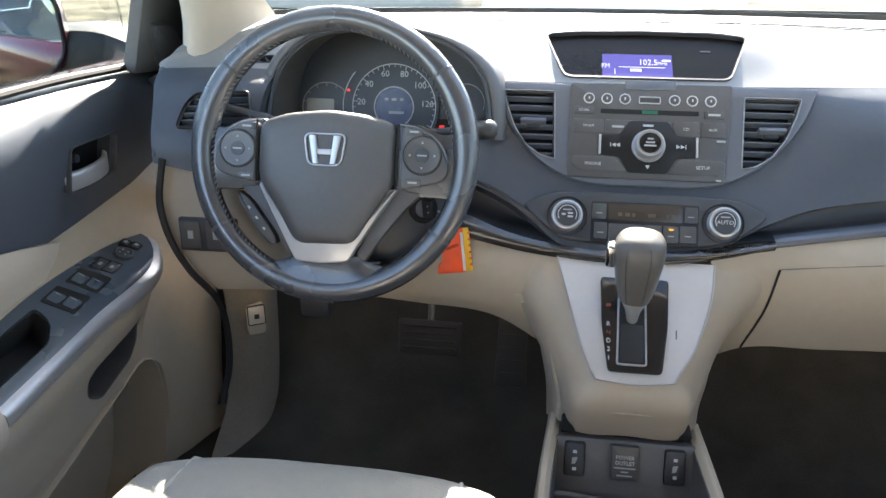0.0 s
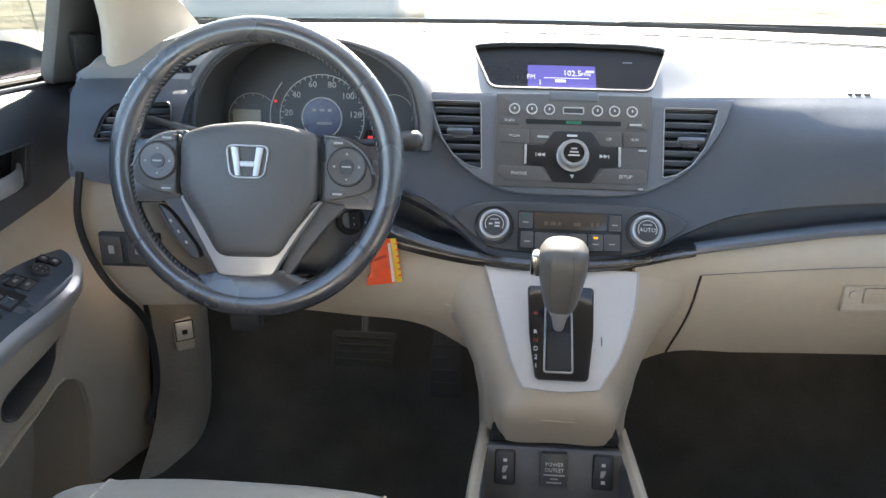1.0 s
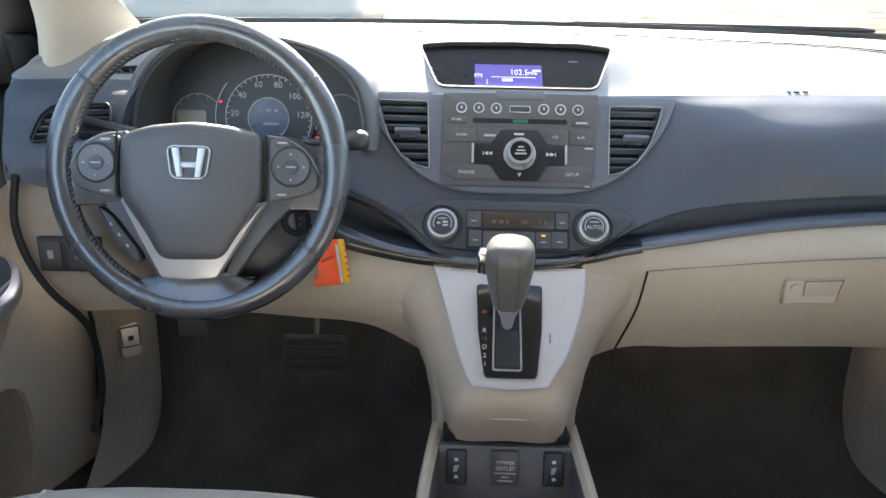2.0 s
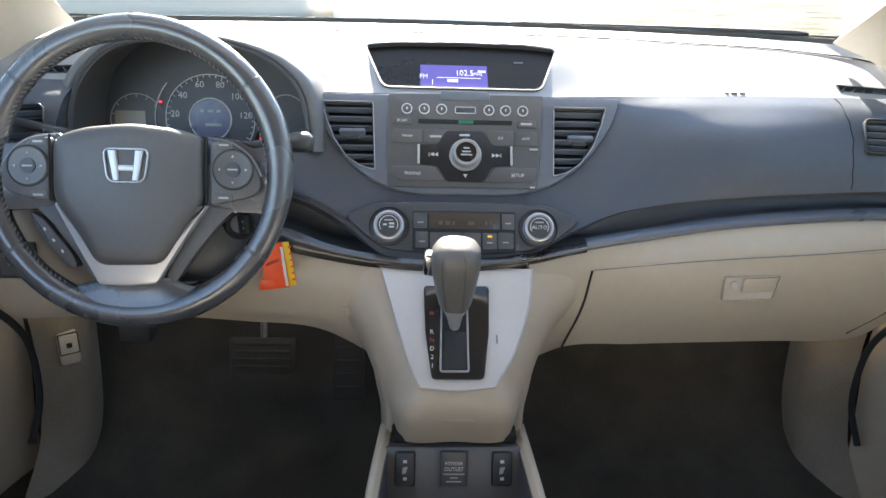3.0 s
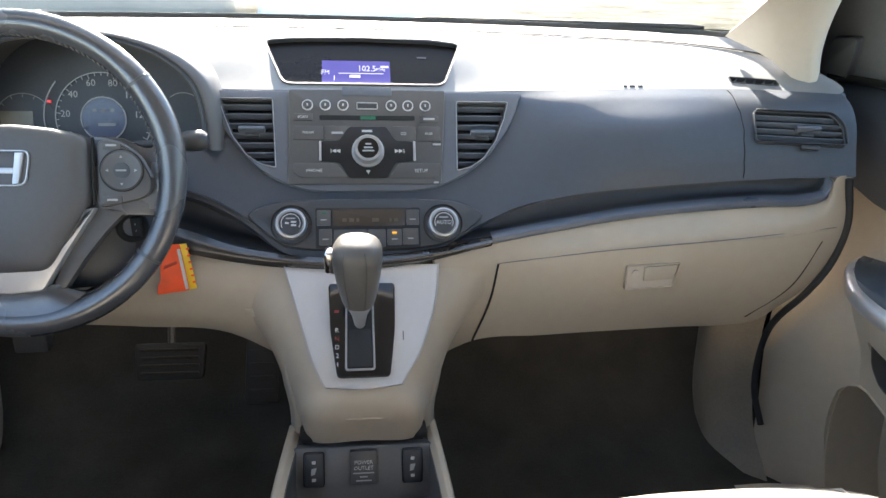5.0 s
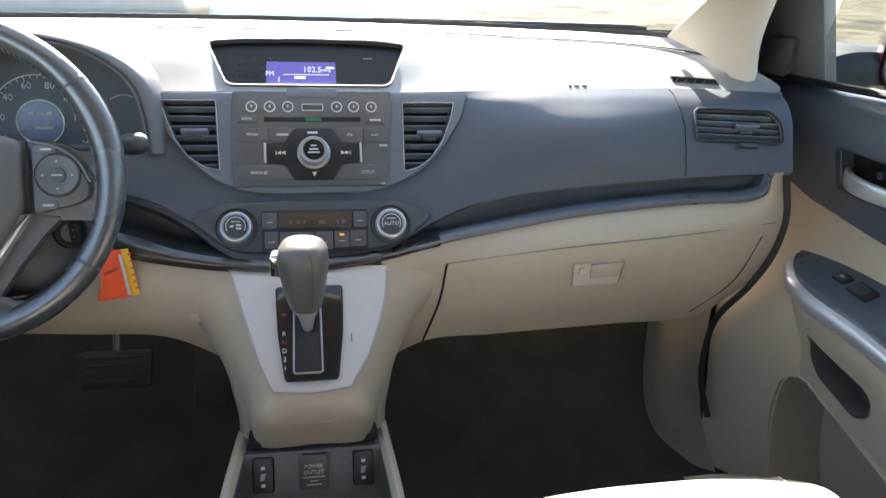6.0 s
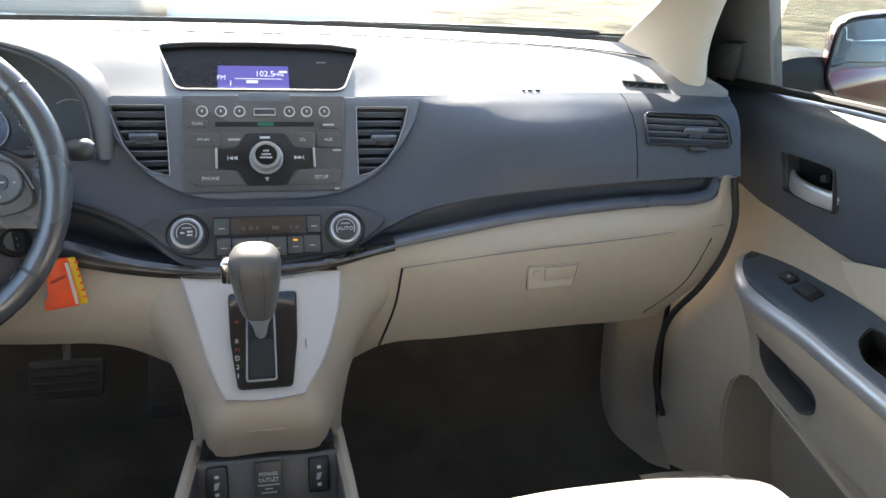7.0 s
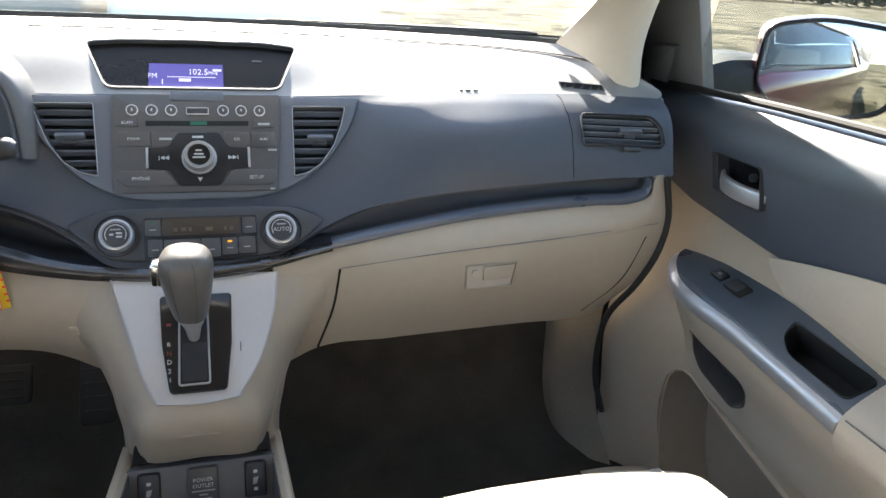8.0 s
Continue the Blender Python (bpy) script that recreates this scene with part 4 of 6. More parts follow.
for px in (722, 881):
    part("end_bar", prism(rounded(lrect(px - 2, 259, px + 2, 293), 0.0008), Z0 + 0.0035, SM, 0.0005, base=Z0), SILVER, radio, "slim bright bar")
kx, kv = lat(802, 277)
knob = part("volume_knob", lathe([(0.0, Z0), (0.0225, Z0), (0.0225, Z0 + 0.006), (0.0205, Z0 + 0.008), (0.0195, Z0 + 0.018), (0.0185, Z0 + 0.0205), (0.0165, Z0 + 0.0205), (0.0150, Z0 + 0.019), (0.0, Z0 + 0.019)], SM @ pose(kx, kv, 0), 48), SILVER, radio, "satin silver rotary knob")
part("knob_face", lathe([(0.0, Z0 + 0.0186), (0.0145, Z0 + 0.0186), (0.0140, Z0 + 0.0205), (0.0, Z0 + 0.021)], SM @ pose(kx, kv, 0), 36), BLACK, knob, "black printed cap")
for dv, w in ((0.005, 0.008), (0.0, 0.012), (-0.0045, 0.016)):
    part("text_bar", prism(rect(-w / 2, dv - 0.0011, w / 2, dv + 0.0011), Z0 + 0.0216, SM @ pose(kx, kv, 0), 0, base=Z0 + 0.02), DIM, knob)


def tri(cx, cv, sx, sv):
    return [(cx - sx, cv - sv), (cx + sx, cv), (cx - sx, cv + sv)] if sx > 0 else [(cx - sx, cv + sv), (cx + sx, cv), (cx - sx, cv - sv)]


for px, sg in ((745, -1), (752, -1), (851, 1), (858, 1)):
    x, v = lat(px, 276)
    part("arrow", prism(tri(x, v, sg * 0.0028, 0.0028), Z0 + 0.0026, SM, 0, base=Z0), WHITE, pad4)
for px in (740, 863):
    x, v = lat(px, 276)
    part("arrow_bar", prism(rect(x - 0.0005, v - 0.0028, x + 0.0005, v + 0.0028), Z0 + 0.0026, SM, 0, base=Z0), WHITE, pad4)
x, v = lat(802, 313)
part("arrow", prism([(x - 0.003, v + 0.0028), (x, v - 0.0028), (x + 0.003, v + 0.0028)], Z0 + 0.0026, SM, 0, base=Z0), WHITE, pad4)
x, v = lat(802, 241)
part("text_bar", prism(rect(x - 0.008, v - 0.0014, x + 0.006, v + 0.0014), Z0 + 0.0026, SM, 0, base=Z0), WHITE, pad4)
part("text_bar", prism(lrect(913, 262, 927, 265), Z0 + 0.0016, SM, 0, base=Z0), DIM, radio)
part("text_bar", prism(lrect(913, 329, 921, 332), Z0 + 0.0016, SM, 0, base=Z0), DIM, radio)

# ---- climate controls ----
climate = thing("climate_control", (0, 0.98, 0.46), "climate control pod with two silver-ringed dials", "climate control")


def pod(px, py):
    return ((px - 801) * 0.00079 + 0.001, 0.0035 + (277 - py) * 0.000825)


POD = [(p.x, p.y) for p in crv([(*pod(*q), 0) for q in ((596, 384), (634, 364), (700, 358), (800, 357), (900, 358), (962, 364), (1003, 386), (975, 412), (940, 432), (880, 442), (800, 445), (715, 443), (655, 434), (622, 410))], 80, closed=True)]
body = part("pod", prism(POD, 0.008, SM, 0.004, base=-0.08), HARD, climate, "charcoal moulded pod")
for px, txt in ((669, ""), (931, "AUTO")):
    x, v = pod(px, 401)
    m = SM @ pose(x, v, 0)
    well = part("dial_well", lathe([(0.0, 0.004), (0.0275, 0.004), (0.0275, 0.0095), (0.0262, 0.0095), (0.0255, 0.0055), (0.0, 0.0055)], m, 48), KEYPAD, climate, "black dial well")
    dial = part("dial", lathe([(0.0, 0.005), (0.0215, 0.005), (0.0210, 0.016), (0.0200, 0.0195), (0.0178, 0.0205), (0.0165, 0.0190), (0.0, 0.0190)], m, 48), SILVER, climate, "silver-ringed rotary dial")
    part("cap", lathe([(0.0, 0.0188), (0.0160, 0.0188), (0.0155, 0.0202), (0.0, 0.0206)], m, 40), HARD, dial, "dark printed cap")
    part("scale_ring", arc_band(0, 0, 0.0120, 0.0130, -30, 210, 0.0214, m, 30), WHITE, dial)
    if txt:
        part("lettering", lettering(txt, 0.0078, m @ pose(0, -0.001, 0.0212)), WHITE, dial)
    else:
        for dx, dv, w in ((-0.005, 0.0, 0.005), (0.004, 0.0015, 0.007), (0.004, -0.003, 0.007)):
            part("text_bar", prism(rect(dx - w / 2, dv - 0.0012, dx + w / 2, dv + 0.0012), 0.0214, m, 0, base=0.02), WHITE, dial)
    part("text_bar", prism(rect(-0.006, 0.0055, 0.006, 0.0073), 0.0214, m, 0, base=0.02), DIM, dial)


def prect(x0, y0, x1, y1):
    a, b = pod(x0, y0), pod(x1, y1)
    return [(a[0], b[1]), (b[0], b[1]), (b[0], a[1]), (a[0], a[1])]


part("button_surround", prism(rounded(prect(710, 373, 891, 442), 0.003), 0.0084, SM, 0.0002, base=0.006), KEYPAD, climate, "black surround of the climate buttons")
part("display", prism(rounded(prect(739, 376, 864, 404), 0.0015), 0.0092, SM, 0.0005, base=0.006), LCD_OFF, climate, "dark amber climate readout")
for x0, x1 in ((755, 764), (767, 777), (779, 786), (806, 820), (836, 842), (845, 853)):
    part("segment", prism(prect(x0 + 1, 391, x1 - 1, 397), 0.0095, SM, 0, base=0.008), SEGMENT, climate)
for q, lamp in ((prect(712, 377, 736, 403), GREEN), (prect(867, 377, 889, 403), None), (prect(716, 409, 738, 436), None), (prect(741, 410, 798, 440), None), (prect(800, 410, 830, 440), None), (prect(833, 410, 858, 437), AMBER), (prect(860, 409, 887, 436), None)):
    k = key("climate_button", q, PANEL, climate, m=SM, z=0.008)
    part("edge", ring(rounded(q, 0.002, 3), 0.0004, 0.0096, SM, base=0.008), SLATE, k)
    c = (Vector(q[0]) + Vector(q[2])) / 2
    part("text_bar", prism(rect(c.x - 0.004, c.y - 0.0035, c.x + 0.004, c.y - 0.002), 0.0098, SM, 0, base=0.008), DIM, k)
    if lamp:
        part("lamp", prism(rect(c.x - 0.003, c.y + 0.005, c.x + 0.003, c.y + 0.0075), 0.0100, SM, 0, base=0.008), lamp, k)


# ---- steering wheel ----
WC = Vector((-0.4175, 0.919, 0.556))
WTILT = math.atan(0.34)
WM = plane_pose(WC, (1, 0, 0), (0, math.sin(WTILT), math.cos(WTILT)))  # local z looks at the driver
wheel = thing("steering_wheel", WC, "black leather steering wheel with satin silver spoke trim", "steering wheel")
RO = 0.1788


def rim_r(w):
    """Fuller grips at ten and two, and a broader foot."""
    s = math.sin(w)
    return 0.0164 + 0.0016 * math.exp(-((s - 0.35) / 0.3) ** 2) + 0.0010 * math.exp(-((s + 1) / 0.25) ** 2)


def rim_pt(w, a, k=1.0):
    r = rim_r(w) * k
    o = Vector((math.cos(w), math.sin(w), 0))
    return WM @ (o * (RO + math.cos(a) * r) + Vector((0, 0, math.sin(a) * r * 0.95)))


rows = [[rim_pt(2 * math.pi * i / 144, 2 * math.pi * j / 18) for j in range(18)] for i in range(144)]
rim = part("rim", grid_bm(rows, close_u=True, close_v=True), LEATHER, wheel, "worn black leather rim with grey stitching")
for deg in (38, 142, 214, 326):
    w = radians(deg)
    bm = grid_bm([[rim_pt(w + dw, 2 * math.pi * j / 18, k) for j in range(18)] for dw, k in ((-0.014, 0.99), (-0.009, 1.022), (-0.004, 1.02), (0.0, 0.97), (0.004, 1.02), (0.009, 1.022), (0.014, 0.99))], close_u=True)
    part("seam", bm, HARD, rim, "dark leather seam")
for i in range(150):
    w = 2 * math.pi * i / 150
    if 195 < math.degrees(w) < 345 and not (195 < math.degrees(w) < 240):
        continue
    p, q = rim_pt(w, radians(165), 1.01), rim_pt(w + 0.020, radians(150), 1.01)
    part("stitch", tube([p, q], 0.0009, 5), STITCH, rim)
# horn pad, domed
HUB = rounded([(-0.093, 0.040), (-0.060, 0.052), (0.0, 0.058), (0.055, 0.053), (0.086, 0.044), (0.087, -0.034), (0.063, -0.074), (0.038, -0.115), (-0.040, -0.117), (-0.065, -0.076), (-0.094, -0.034)], 0.014, 4)
hub_rows = []
for d, h in ((0.0, 0.004), (0.0, 0.018), (0.003, 0.023), (0.010, 0.0265), (0.030, 0.0295), (0.055, 0.031)):
    cx, cy = 0.0, -0.025
    hub_rows.append([WM @ Vector((cx + (p[0] - cx) * (1 - d / 0.25), cy + (p[1] - cy) * (1 - d / 0.25), h - 1.1 * min(abs(p[0]) ** 2, 0.004) * (1 - d / 0.1))) for p in HUB])
part("airbag_cover", grid_bm(hub_rows, close_u=True, caps=True), HORN, wheel, "smooth charcoal horn pad")
for sg in (-1, 1):
    part("joint", tube([WM @ Vector((sg * 0.0945 - 0.003, y, h)) for y, h in ((0.043, 0.017), (0.02, 0.0185), (-0.02, 0.0185), (-0.037, 0.017))], 0.0016, 6), VOID, wheel)
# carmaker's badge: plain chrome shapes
BM = WM @ pose(-0.001, 0.0055, 0.0308)
BO = rounded([(-0.0285, 0.0215), (0.0285, 0.0215), (0.0225, -0.0205), (-0.0225, -0.0205)], 0.011, 6)
badge = part("badge", ring(BO, 0.0019, 0.0022, BM, base=-0.002), SILVER, wheel, "chrome maker's badge")
part("badge_bar", prism([(-0.0215, 0.0185), (-0.0115, 0.0185), (-0.0075, -0.0175), (-0.0150, -0.0175)], 0.0022, BM, 0.0008, base=-0.001), SILVER, badge)
part("badge_bar", prism([(0.0115, 0.0185), (0.0215, 0.0185), (0.0150, -0.0175), (0.0075, -0.0175)], 0.0022, BM, 0.0008, base=-0.001), SILVER, badge)
part("badge_bar", prism([(-0.0095, 0.001), (0.0095, 0.001), (0.0088, -0.006), (-0.0088, -0.006)], 0.0018, BM, 0.0006, base=-0.001), SILVER, badge)
# spokes behind the pods
for sg in (-1, 1):
    SP = [(sg * 0.085, 0.047), (sg * 0.125, 0.044), (sg * 0.150, 0.030), (sg * 0.180, 0.046), (sg * 0.180, -0.056), (sg * 0.150, -0.050), (sg * 0.118, -0.050), (sg * 0.085, -0.046)]
    part("spoke", prism(rounded(SP, 0.012), 0.004, WM, 0.004, base=-0.016), LEATHER, wheel, "leather covered spoke")
    PD = [(sg * 0.0955, 0.041), (sg * 0.120, 0.036), (sg * 0.146, 0.018), (sg * 0.157, -0.006), (sg * 0.156, -0.022), (sg * 0.144, -0.030), (sg * 0.0955, -0.041)]
    pd = part("button_pod", prism(rounded(PD, 0.008), 0.016, WM, 0.003, base=0.0), HORN, wheel, "dark satin button pod")
    top_edge = [WM @ Vector((sg * x, y, 0.0155)) for x, y in ((0.092, 0.0425), (0.120, 0.0375), (0.146, 0.019), (0.158, -0.004))]
    part("pod_trim", tube(crv(top_edge, 16), 0.0016, 8), SLATE, pd)
    c = WM @ pose(sg * 0.1235, 0.004, 0.016)
    dp = part("direction_pad", lathe([(0.0, -0.002), (0.0245, -0.002), (0.0240, 0.0016), (0.0225, 0.0028), (0.0105, 0.0016), (0.0, 0.0016)], c, 40), PANEL, pd, "round four-way button")
    part("joint", lathe([(0.0245, -0.001), (0.0256, -0.001), (0.0256, 0.0008), (0.0245, 0.0008)], c, 40), VOID, dp)
    part("center_button", lathe([(0.0, 0.0), (0.0095, 0.0), (0.0092, 0.0030), (0.0, 0.0034)], c, 28), HARD, dp)
    part("text_bar", prism(rect(-0.006, -0.001, 0.006, 0.001), 0.0040, c, 0, base=0.003), DIM, dp)
    for a in range(4):
        part("mark", prism(tri(0.0165, 0, 0.0016, 0.0018), 0.0032, c @ pose(0, 0, 0, 0, 0, 90 * a), 0, base=0.001), DIM, dp)
    for x, y in ((0.112, 0.034), (0.112, -0.031)):
        k = key("pod_button", rect(sg * x - 0.011, y - 0.0045, sg * x + 0.011, y + 0.0045), PANEL, pd, m=WM, z=0.0155)
        part("text_bar", prism(rect(sg * x - 0.006, y - 0.0012, sg * x + 0.006, y + 0.0012), 0.0174, WM, 0, base=0.015), DIM, k)
# silver Y of the lower spoke
YS = [(-0.0935, -0.042), (-0.0690, -0.088), (-0.0480, -0.126), (-0.0400, -0.1405), (-0.006, -0.1425), (0.0300, -0.1390), (0.0400, -0.122), (0.0625, -0.086), (0.0920, -0.041), (0.0865, -0.040), (0.058, -0.078), (0.034, -0.106), (0.018, -0.112), (-0.020, -0.113), (-0.036, -0.108), (-0.060, -0.078), (-0.0885, -0.038)]
part("spoke_trim", prism(rounded(YS, 0.005), 0.018, WM, 0.003, base=0.0), SILVER, wheel, "satin silver Y-shaped trim")
foot = []
for k in range(13):
    t = k / 12
    row = []
    for i in range(25):
        u = -1 + i / 12
        a, b = Vector((0.047 * u, -0.132 - 0.002 * (1 - u * u), 0.0)), Vector((0.176 * math.sin(0.58 * u), -0.176 * math.cos(0.58 * u), 0.0))
        p = a.lerp(b, t)
        p.x = a.x + (b.x - a.x) * t ** 2.0
        row.append(WM @ Vector((p.x, p.y, 0.0125 + 0.0025 * t * t - 0.0015 * math.sin(math.pi * t) - 0.012 * abs(u) ** 5)))
    foot.append(row)
part("lower_spoke", slab(grid_bm(foot), 0.016, (0, 1, 0)), LEATHER, wheel, "leather foot of the spoke")
# leather flanks beside the silver Y
for sg in (-1, 1):
    FL = [(sg * 0.090, -0.038), (sg * 0.124, -0.044), (sg * 0.102, -0.066), (sg * 0.074, -0.102), (sg * 0.050, -0.138), (sg * 0.038, -0.132), (sg * 0.052, -0.100), (sg * 0.072, -0.070)]
    part("spoke_flank", prism(rounded(FL, 0.003), 0.004, WM, 0.0015, base=-0.014), HORN, wheel, "dark flank of the lower spoke")
PH = [(-0.128, -0.050), (-0.110, -0.062), (-0.076, -0.104), (-0.070, -0.120), (-0.080, -0.122), (-0.102, -0.098), (-0.124, -0.066)]
ph = part("phone_buttons", prism(rounded(PH, 0.004), 0.006, WM, 0.002, base=-0.010), HARD, wheel, "slanted strip of phone buttons")
for t in (0.2, 0.5, 0.8):
    x, y = -0.117 + 0.036 * t, -0.064 - 0.046 * t
    part("mark", prism(rect(-0.002, -0.0013, 0.002, 0.0013), 0.0068, WM @ pose(x, y, 0, 0, 0, -50), 0, base=0.004), DIM, ph)

# ---- column, stalks, ignition, key tag ----
column = thing("steering_column", (-0.40, 1.0, 0.50), "dark plastic steering column shroud", "steering column")
CB = WM @ pose(0.022, -0.030, 0)
SHR = []
for h, gx, gy in ((-0.018, 0.066, 0.060), (-0.030, 0.104, 0.086), (-0.070, 0.122, 0.104), (-0.16, 0.126, 0.106)):
    SHR.append([CB @ Vector((gx * math.copysign(abs(math.cos(a)) ** 0.6, math.cos(a)), gy * math.copysign(abs(math.sin(a)) ** 0.6, math.sin(a)) - 0.022, h)) for a in (2 * math.pi * j / 40 for j in range(40))])
part("shroud", grid_bm(SHR, close_u=True, caps=True), HARD, column, "dark grained shroud")
IGM = plane_pose((-0.296, 0.925, 0.486), (1, 0.45, 0), (0, 0.30, 1))
ign = part("ignition_lock", lathe([(0.0, -0.05), (0.020, -0.05), (0.020, 0.0), (0.018, 0.003), (0.013, 0.003), (0.012, -0.003), (0.0, -0.003)], IGM, 32), VOID, column, "ignition lock with key")
part("lock_ring", lathe([(0.009, -0.004), (0.0115, -0.004), (0.0112, 0.001), (0.0095, 0.001)], IGM, 28), SLATE, ign, "grey ring of the lock")
part("key_head", rbox(0.007, 0.024, 0.030, IGM @ pose(0.004, 0, 0.012, 0, 12), 0.003), VOID, ign, "black key head")
for dy in (-0.004, 0.004):
    part("mark", rbox(0.0006, 0.0016, 0.0016, IGM @ pose(0.0005, dy, 0.020, 0, 12), 0.0002), WHITE, ign)
lever = part("lever", tube(crv([(-0.330, 0.935, 0.420), (-0.350, 0.912, 0.404), (-0.378, 0.900, 0.402), (-0.396, 0.905, 0.414), (-0.398, 0.93, 0.430)], 20), 0.0055, 10), VOID, column, "black tilt lever under the column")
part("spring", tube([(-0.375, 0.908, 0.407), (-0.356, 0.911, 0.409), (-0.345, 0.922, 0.414)], 0.0025, 8), SILVER, lever, "bare metal spring")
stalk_r = thing("wiper_stalk", (-0.30, 0.995, 0.58), "dark grey wiper stalk with rounded end", "wiper stalk")
part("arm", tube(crv([(-0.345, 0.985, 0.565), (-0.29, 0.983, 0.575), (-0.235, 0.975, 0.583)], 12), [0.008] * 6 + [0.007] * 6, 12), HARD, stalk_r)
part("tip", tube(crv([(-0.240, 0.976, 0.582), (-0.228, 0.974, 0.584), (-0.212, 0.972, 0.586), (-0.203, 0.971, 0.587)], 10), [0.006, 0.010, 0.0125, 0.0135, 0.0138, 0.0138, 0.0136, 0.013, 0.011, 0.006], 16), HARD, stalk_r, "barrel end")
stalk_l = thing("indicator_stalk", (-0.52, 0.995, 0.59), "dark grey indicator stalk", "indicator stalk")
part("arm", tube(crv([(-0.48, 0.985, 0.570), (-0.54, 0.983, 0.590), (-0.60, 0.975, 0.607)], 12), [0.008] * 6 + [0.0065] * 6, 12), HARD, stalk_l)
ORANGE = pmat("orange_plastic_tag", (0.85, 0.075, 0.012), 0.35, mottle=(40, 0.15), spec=0.5)
TAGRED = pmat("dark_orange_print", (0.45, 0.03, 0.01), 0.45)
YELLOW = pmat("yellow_paper_tag", (0.80, 0.52, 0.03), 0.5, mottle=(40, 0.08))
tag = thing("key_tag", (-0.25, 0.93, 0.46), "bright orange and yellow key tag hanging from the ignition", "key tag")
TM = plane_pose((-0.254, 0.935, 0.425), (1, 0.15, 0), (0.08, 0.05, 1))
part("card", prism(rounded([(-0.014, 0.032), (0.010, 0.032), (0.017, -0.033), (-0.024, -0.036), (-0.022, -0.022), (-0.018, -0.018)], 0.003), 0.003, TM, 0.0008), ORANGE, tag, "orange plastic card")
part("slip", prism(rounded([(0.008, 0.030), (0.018, 0.030), (0.026, -0.034), (0.012, -0.035)], 0.001), 0.001, TM @ pose(0, 0, -0.003, 0, 8), 0.0003, base=-0.001), YELLOW, tag, "yellow paper slip")
part("edge_strip", prism([(0.006, 0.026), (0.010, 0.026), (0.016, -0.030), (0.012, -0.031)], 0.0036, TM, 0.0003, base=0.002), WHITE, tag, "white strip")
for i in range(6):
    part("text_bar", prism(rect(0.0165 + 0.0009 * i, 0.022 - 0.0095 * i, 0.0205 + 0.0009 * i, 0.0245 - 0.0095 * i), 0.0024, TM @ pose(0, 0, -0.003, 0, 8), 0, base=0.0005), ORANGE, tag)
part("fold", prism([(-0.012, 0.004), (0.004, 0.010), (0.005, 0.006), (-0.013, -0.001)], 0.0036, TM, 0.0003, base=0.002), TAGRED, tag, "dark red crease")
part("string", tube(crv([(-0.262, 0.932, 0.458), (-0.268, 0.935, 0.475), (-0.288, 0.945, 0.478)], 10), 0.0012, 6), WHITE, tag)


# ---- centre console ----
console = thing("center_console", (-0.01, 0.86, 0.0), "beige centre console with satin silver shifter panel", "center console")
ROWS_C = [
    [(-0.215, 0.974, 0.418), (-0.165, 0.955, 0.412), (-0.113, 0.950, 0.416), (-0.010, 0.953, 0.416), (0.096, 0.950, 0.416), (0.150, 0.960, 0.416), (0.200, 0.972, 0.420)],
    [(-0.205, 0.978, 0.358), (-0.142, 0.934, 0.368), (-0.097, 0.914, 0.374), (-0.010, 0.916, 0.369), (0.089, 0.914, 0.374), (0.130, 0.938, 0.368), (0.185, 0.974, 0.368)],
    [(-0.165, 0.990, 0.312), (-0.122, 0.906, 0.316), (-0.079, 0.866, 0.329), (-0.010, 0.868, 0.324), (0.067, 0.866, 0.329), (0.104, 0.906, 0.316), (0.148, 0.984, 0.318)],
    [(-0.132, 1.00, 0.268), (-0.106, 0.876, 0.275), (-0.060, 0.829, 0.302), (-0.010, 0.825, 0.298), (0.041, 0.831, 0.304), (0.087, 0.876, 0.275), (0.112, 1.00, 0.268)],
    [(-0.120, 1.02, 0.24), (-0.097, 0.862, 0.250), (-0.083, 0.824, 0.262), (-0.010, 0.817, 0.264), (0.063, 0.824, 0.262), (0.078, 0.862, 0.250), (0.100, 1.02, 0.24)],
    [(-0.118, 1.02, 0.20), (-0.091, 0.868, 0.213), (-0.083, 0.841, 0.213), (-0.010, 0.834, 0.213), (0.063, 0.841, 0.213), (0.072, 0.868, 0.213), (0.098, 1.02, 0.20)],
]
part("body", slab(Sheet(ROWS_C).patch(nu=48, nv=48), 0.004, (0, 1, 0)), CREAM, console, "beige grained plastic")
SIL = Sheet([[(-0.113, 0.946, 0.419), (-0.010, 0.949, 0.419), (0.096, 0.946, 0.419)], [(-0.097, 0.905, 0.382), (-0.010, 0.906, 0.380), (0.0885, 0.905, 0.382)],
             [(-0.079, 0.857, 0.338), (-0.010, 0.858, 0.335), (0.0665, 0.857, 0.338)], [(-0.066, 0.834, 0.314), (-0.010, 0.833, 0.311), (0.048, 0.835, 0.316)], [(-0.058, 0.8235, 0.304), (-0.010, 0.8215, 0.301), (0.039, 0.8240, 0.305)]])
part("shifter_panel", slab(SIL.patch(nu=24, nv=24), 0.006, (0, 1, -1)), SATIN, console, "satin silver painted plastic")
edge = [SIL.at(0, k / 12) for k in range(12)] + [SIL.at(k / 8, 1) for k in range(9)] + [SIL.at(1, 1 - k / 12) for k in range(1, 13)]
part("panel_joint", tube([p + Vector((0, -0.0005, 0.0005)) for p in edge], 0.0013, 6), SILVER, console)
part("chin_crease", tube(crv([(-0.056, 0.8195, 0.2585), (-0.010, 0.8165, 0.2590), (0.037, 0.8195, 0.2585)], 12), 0.0015, 6), CREAM, console)
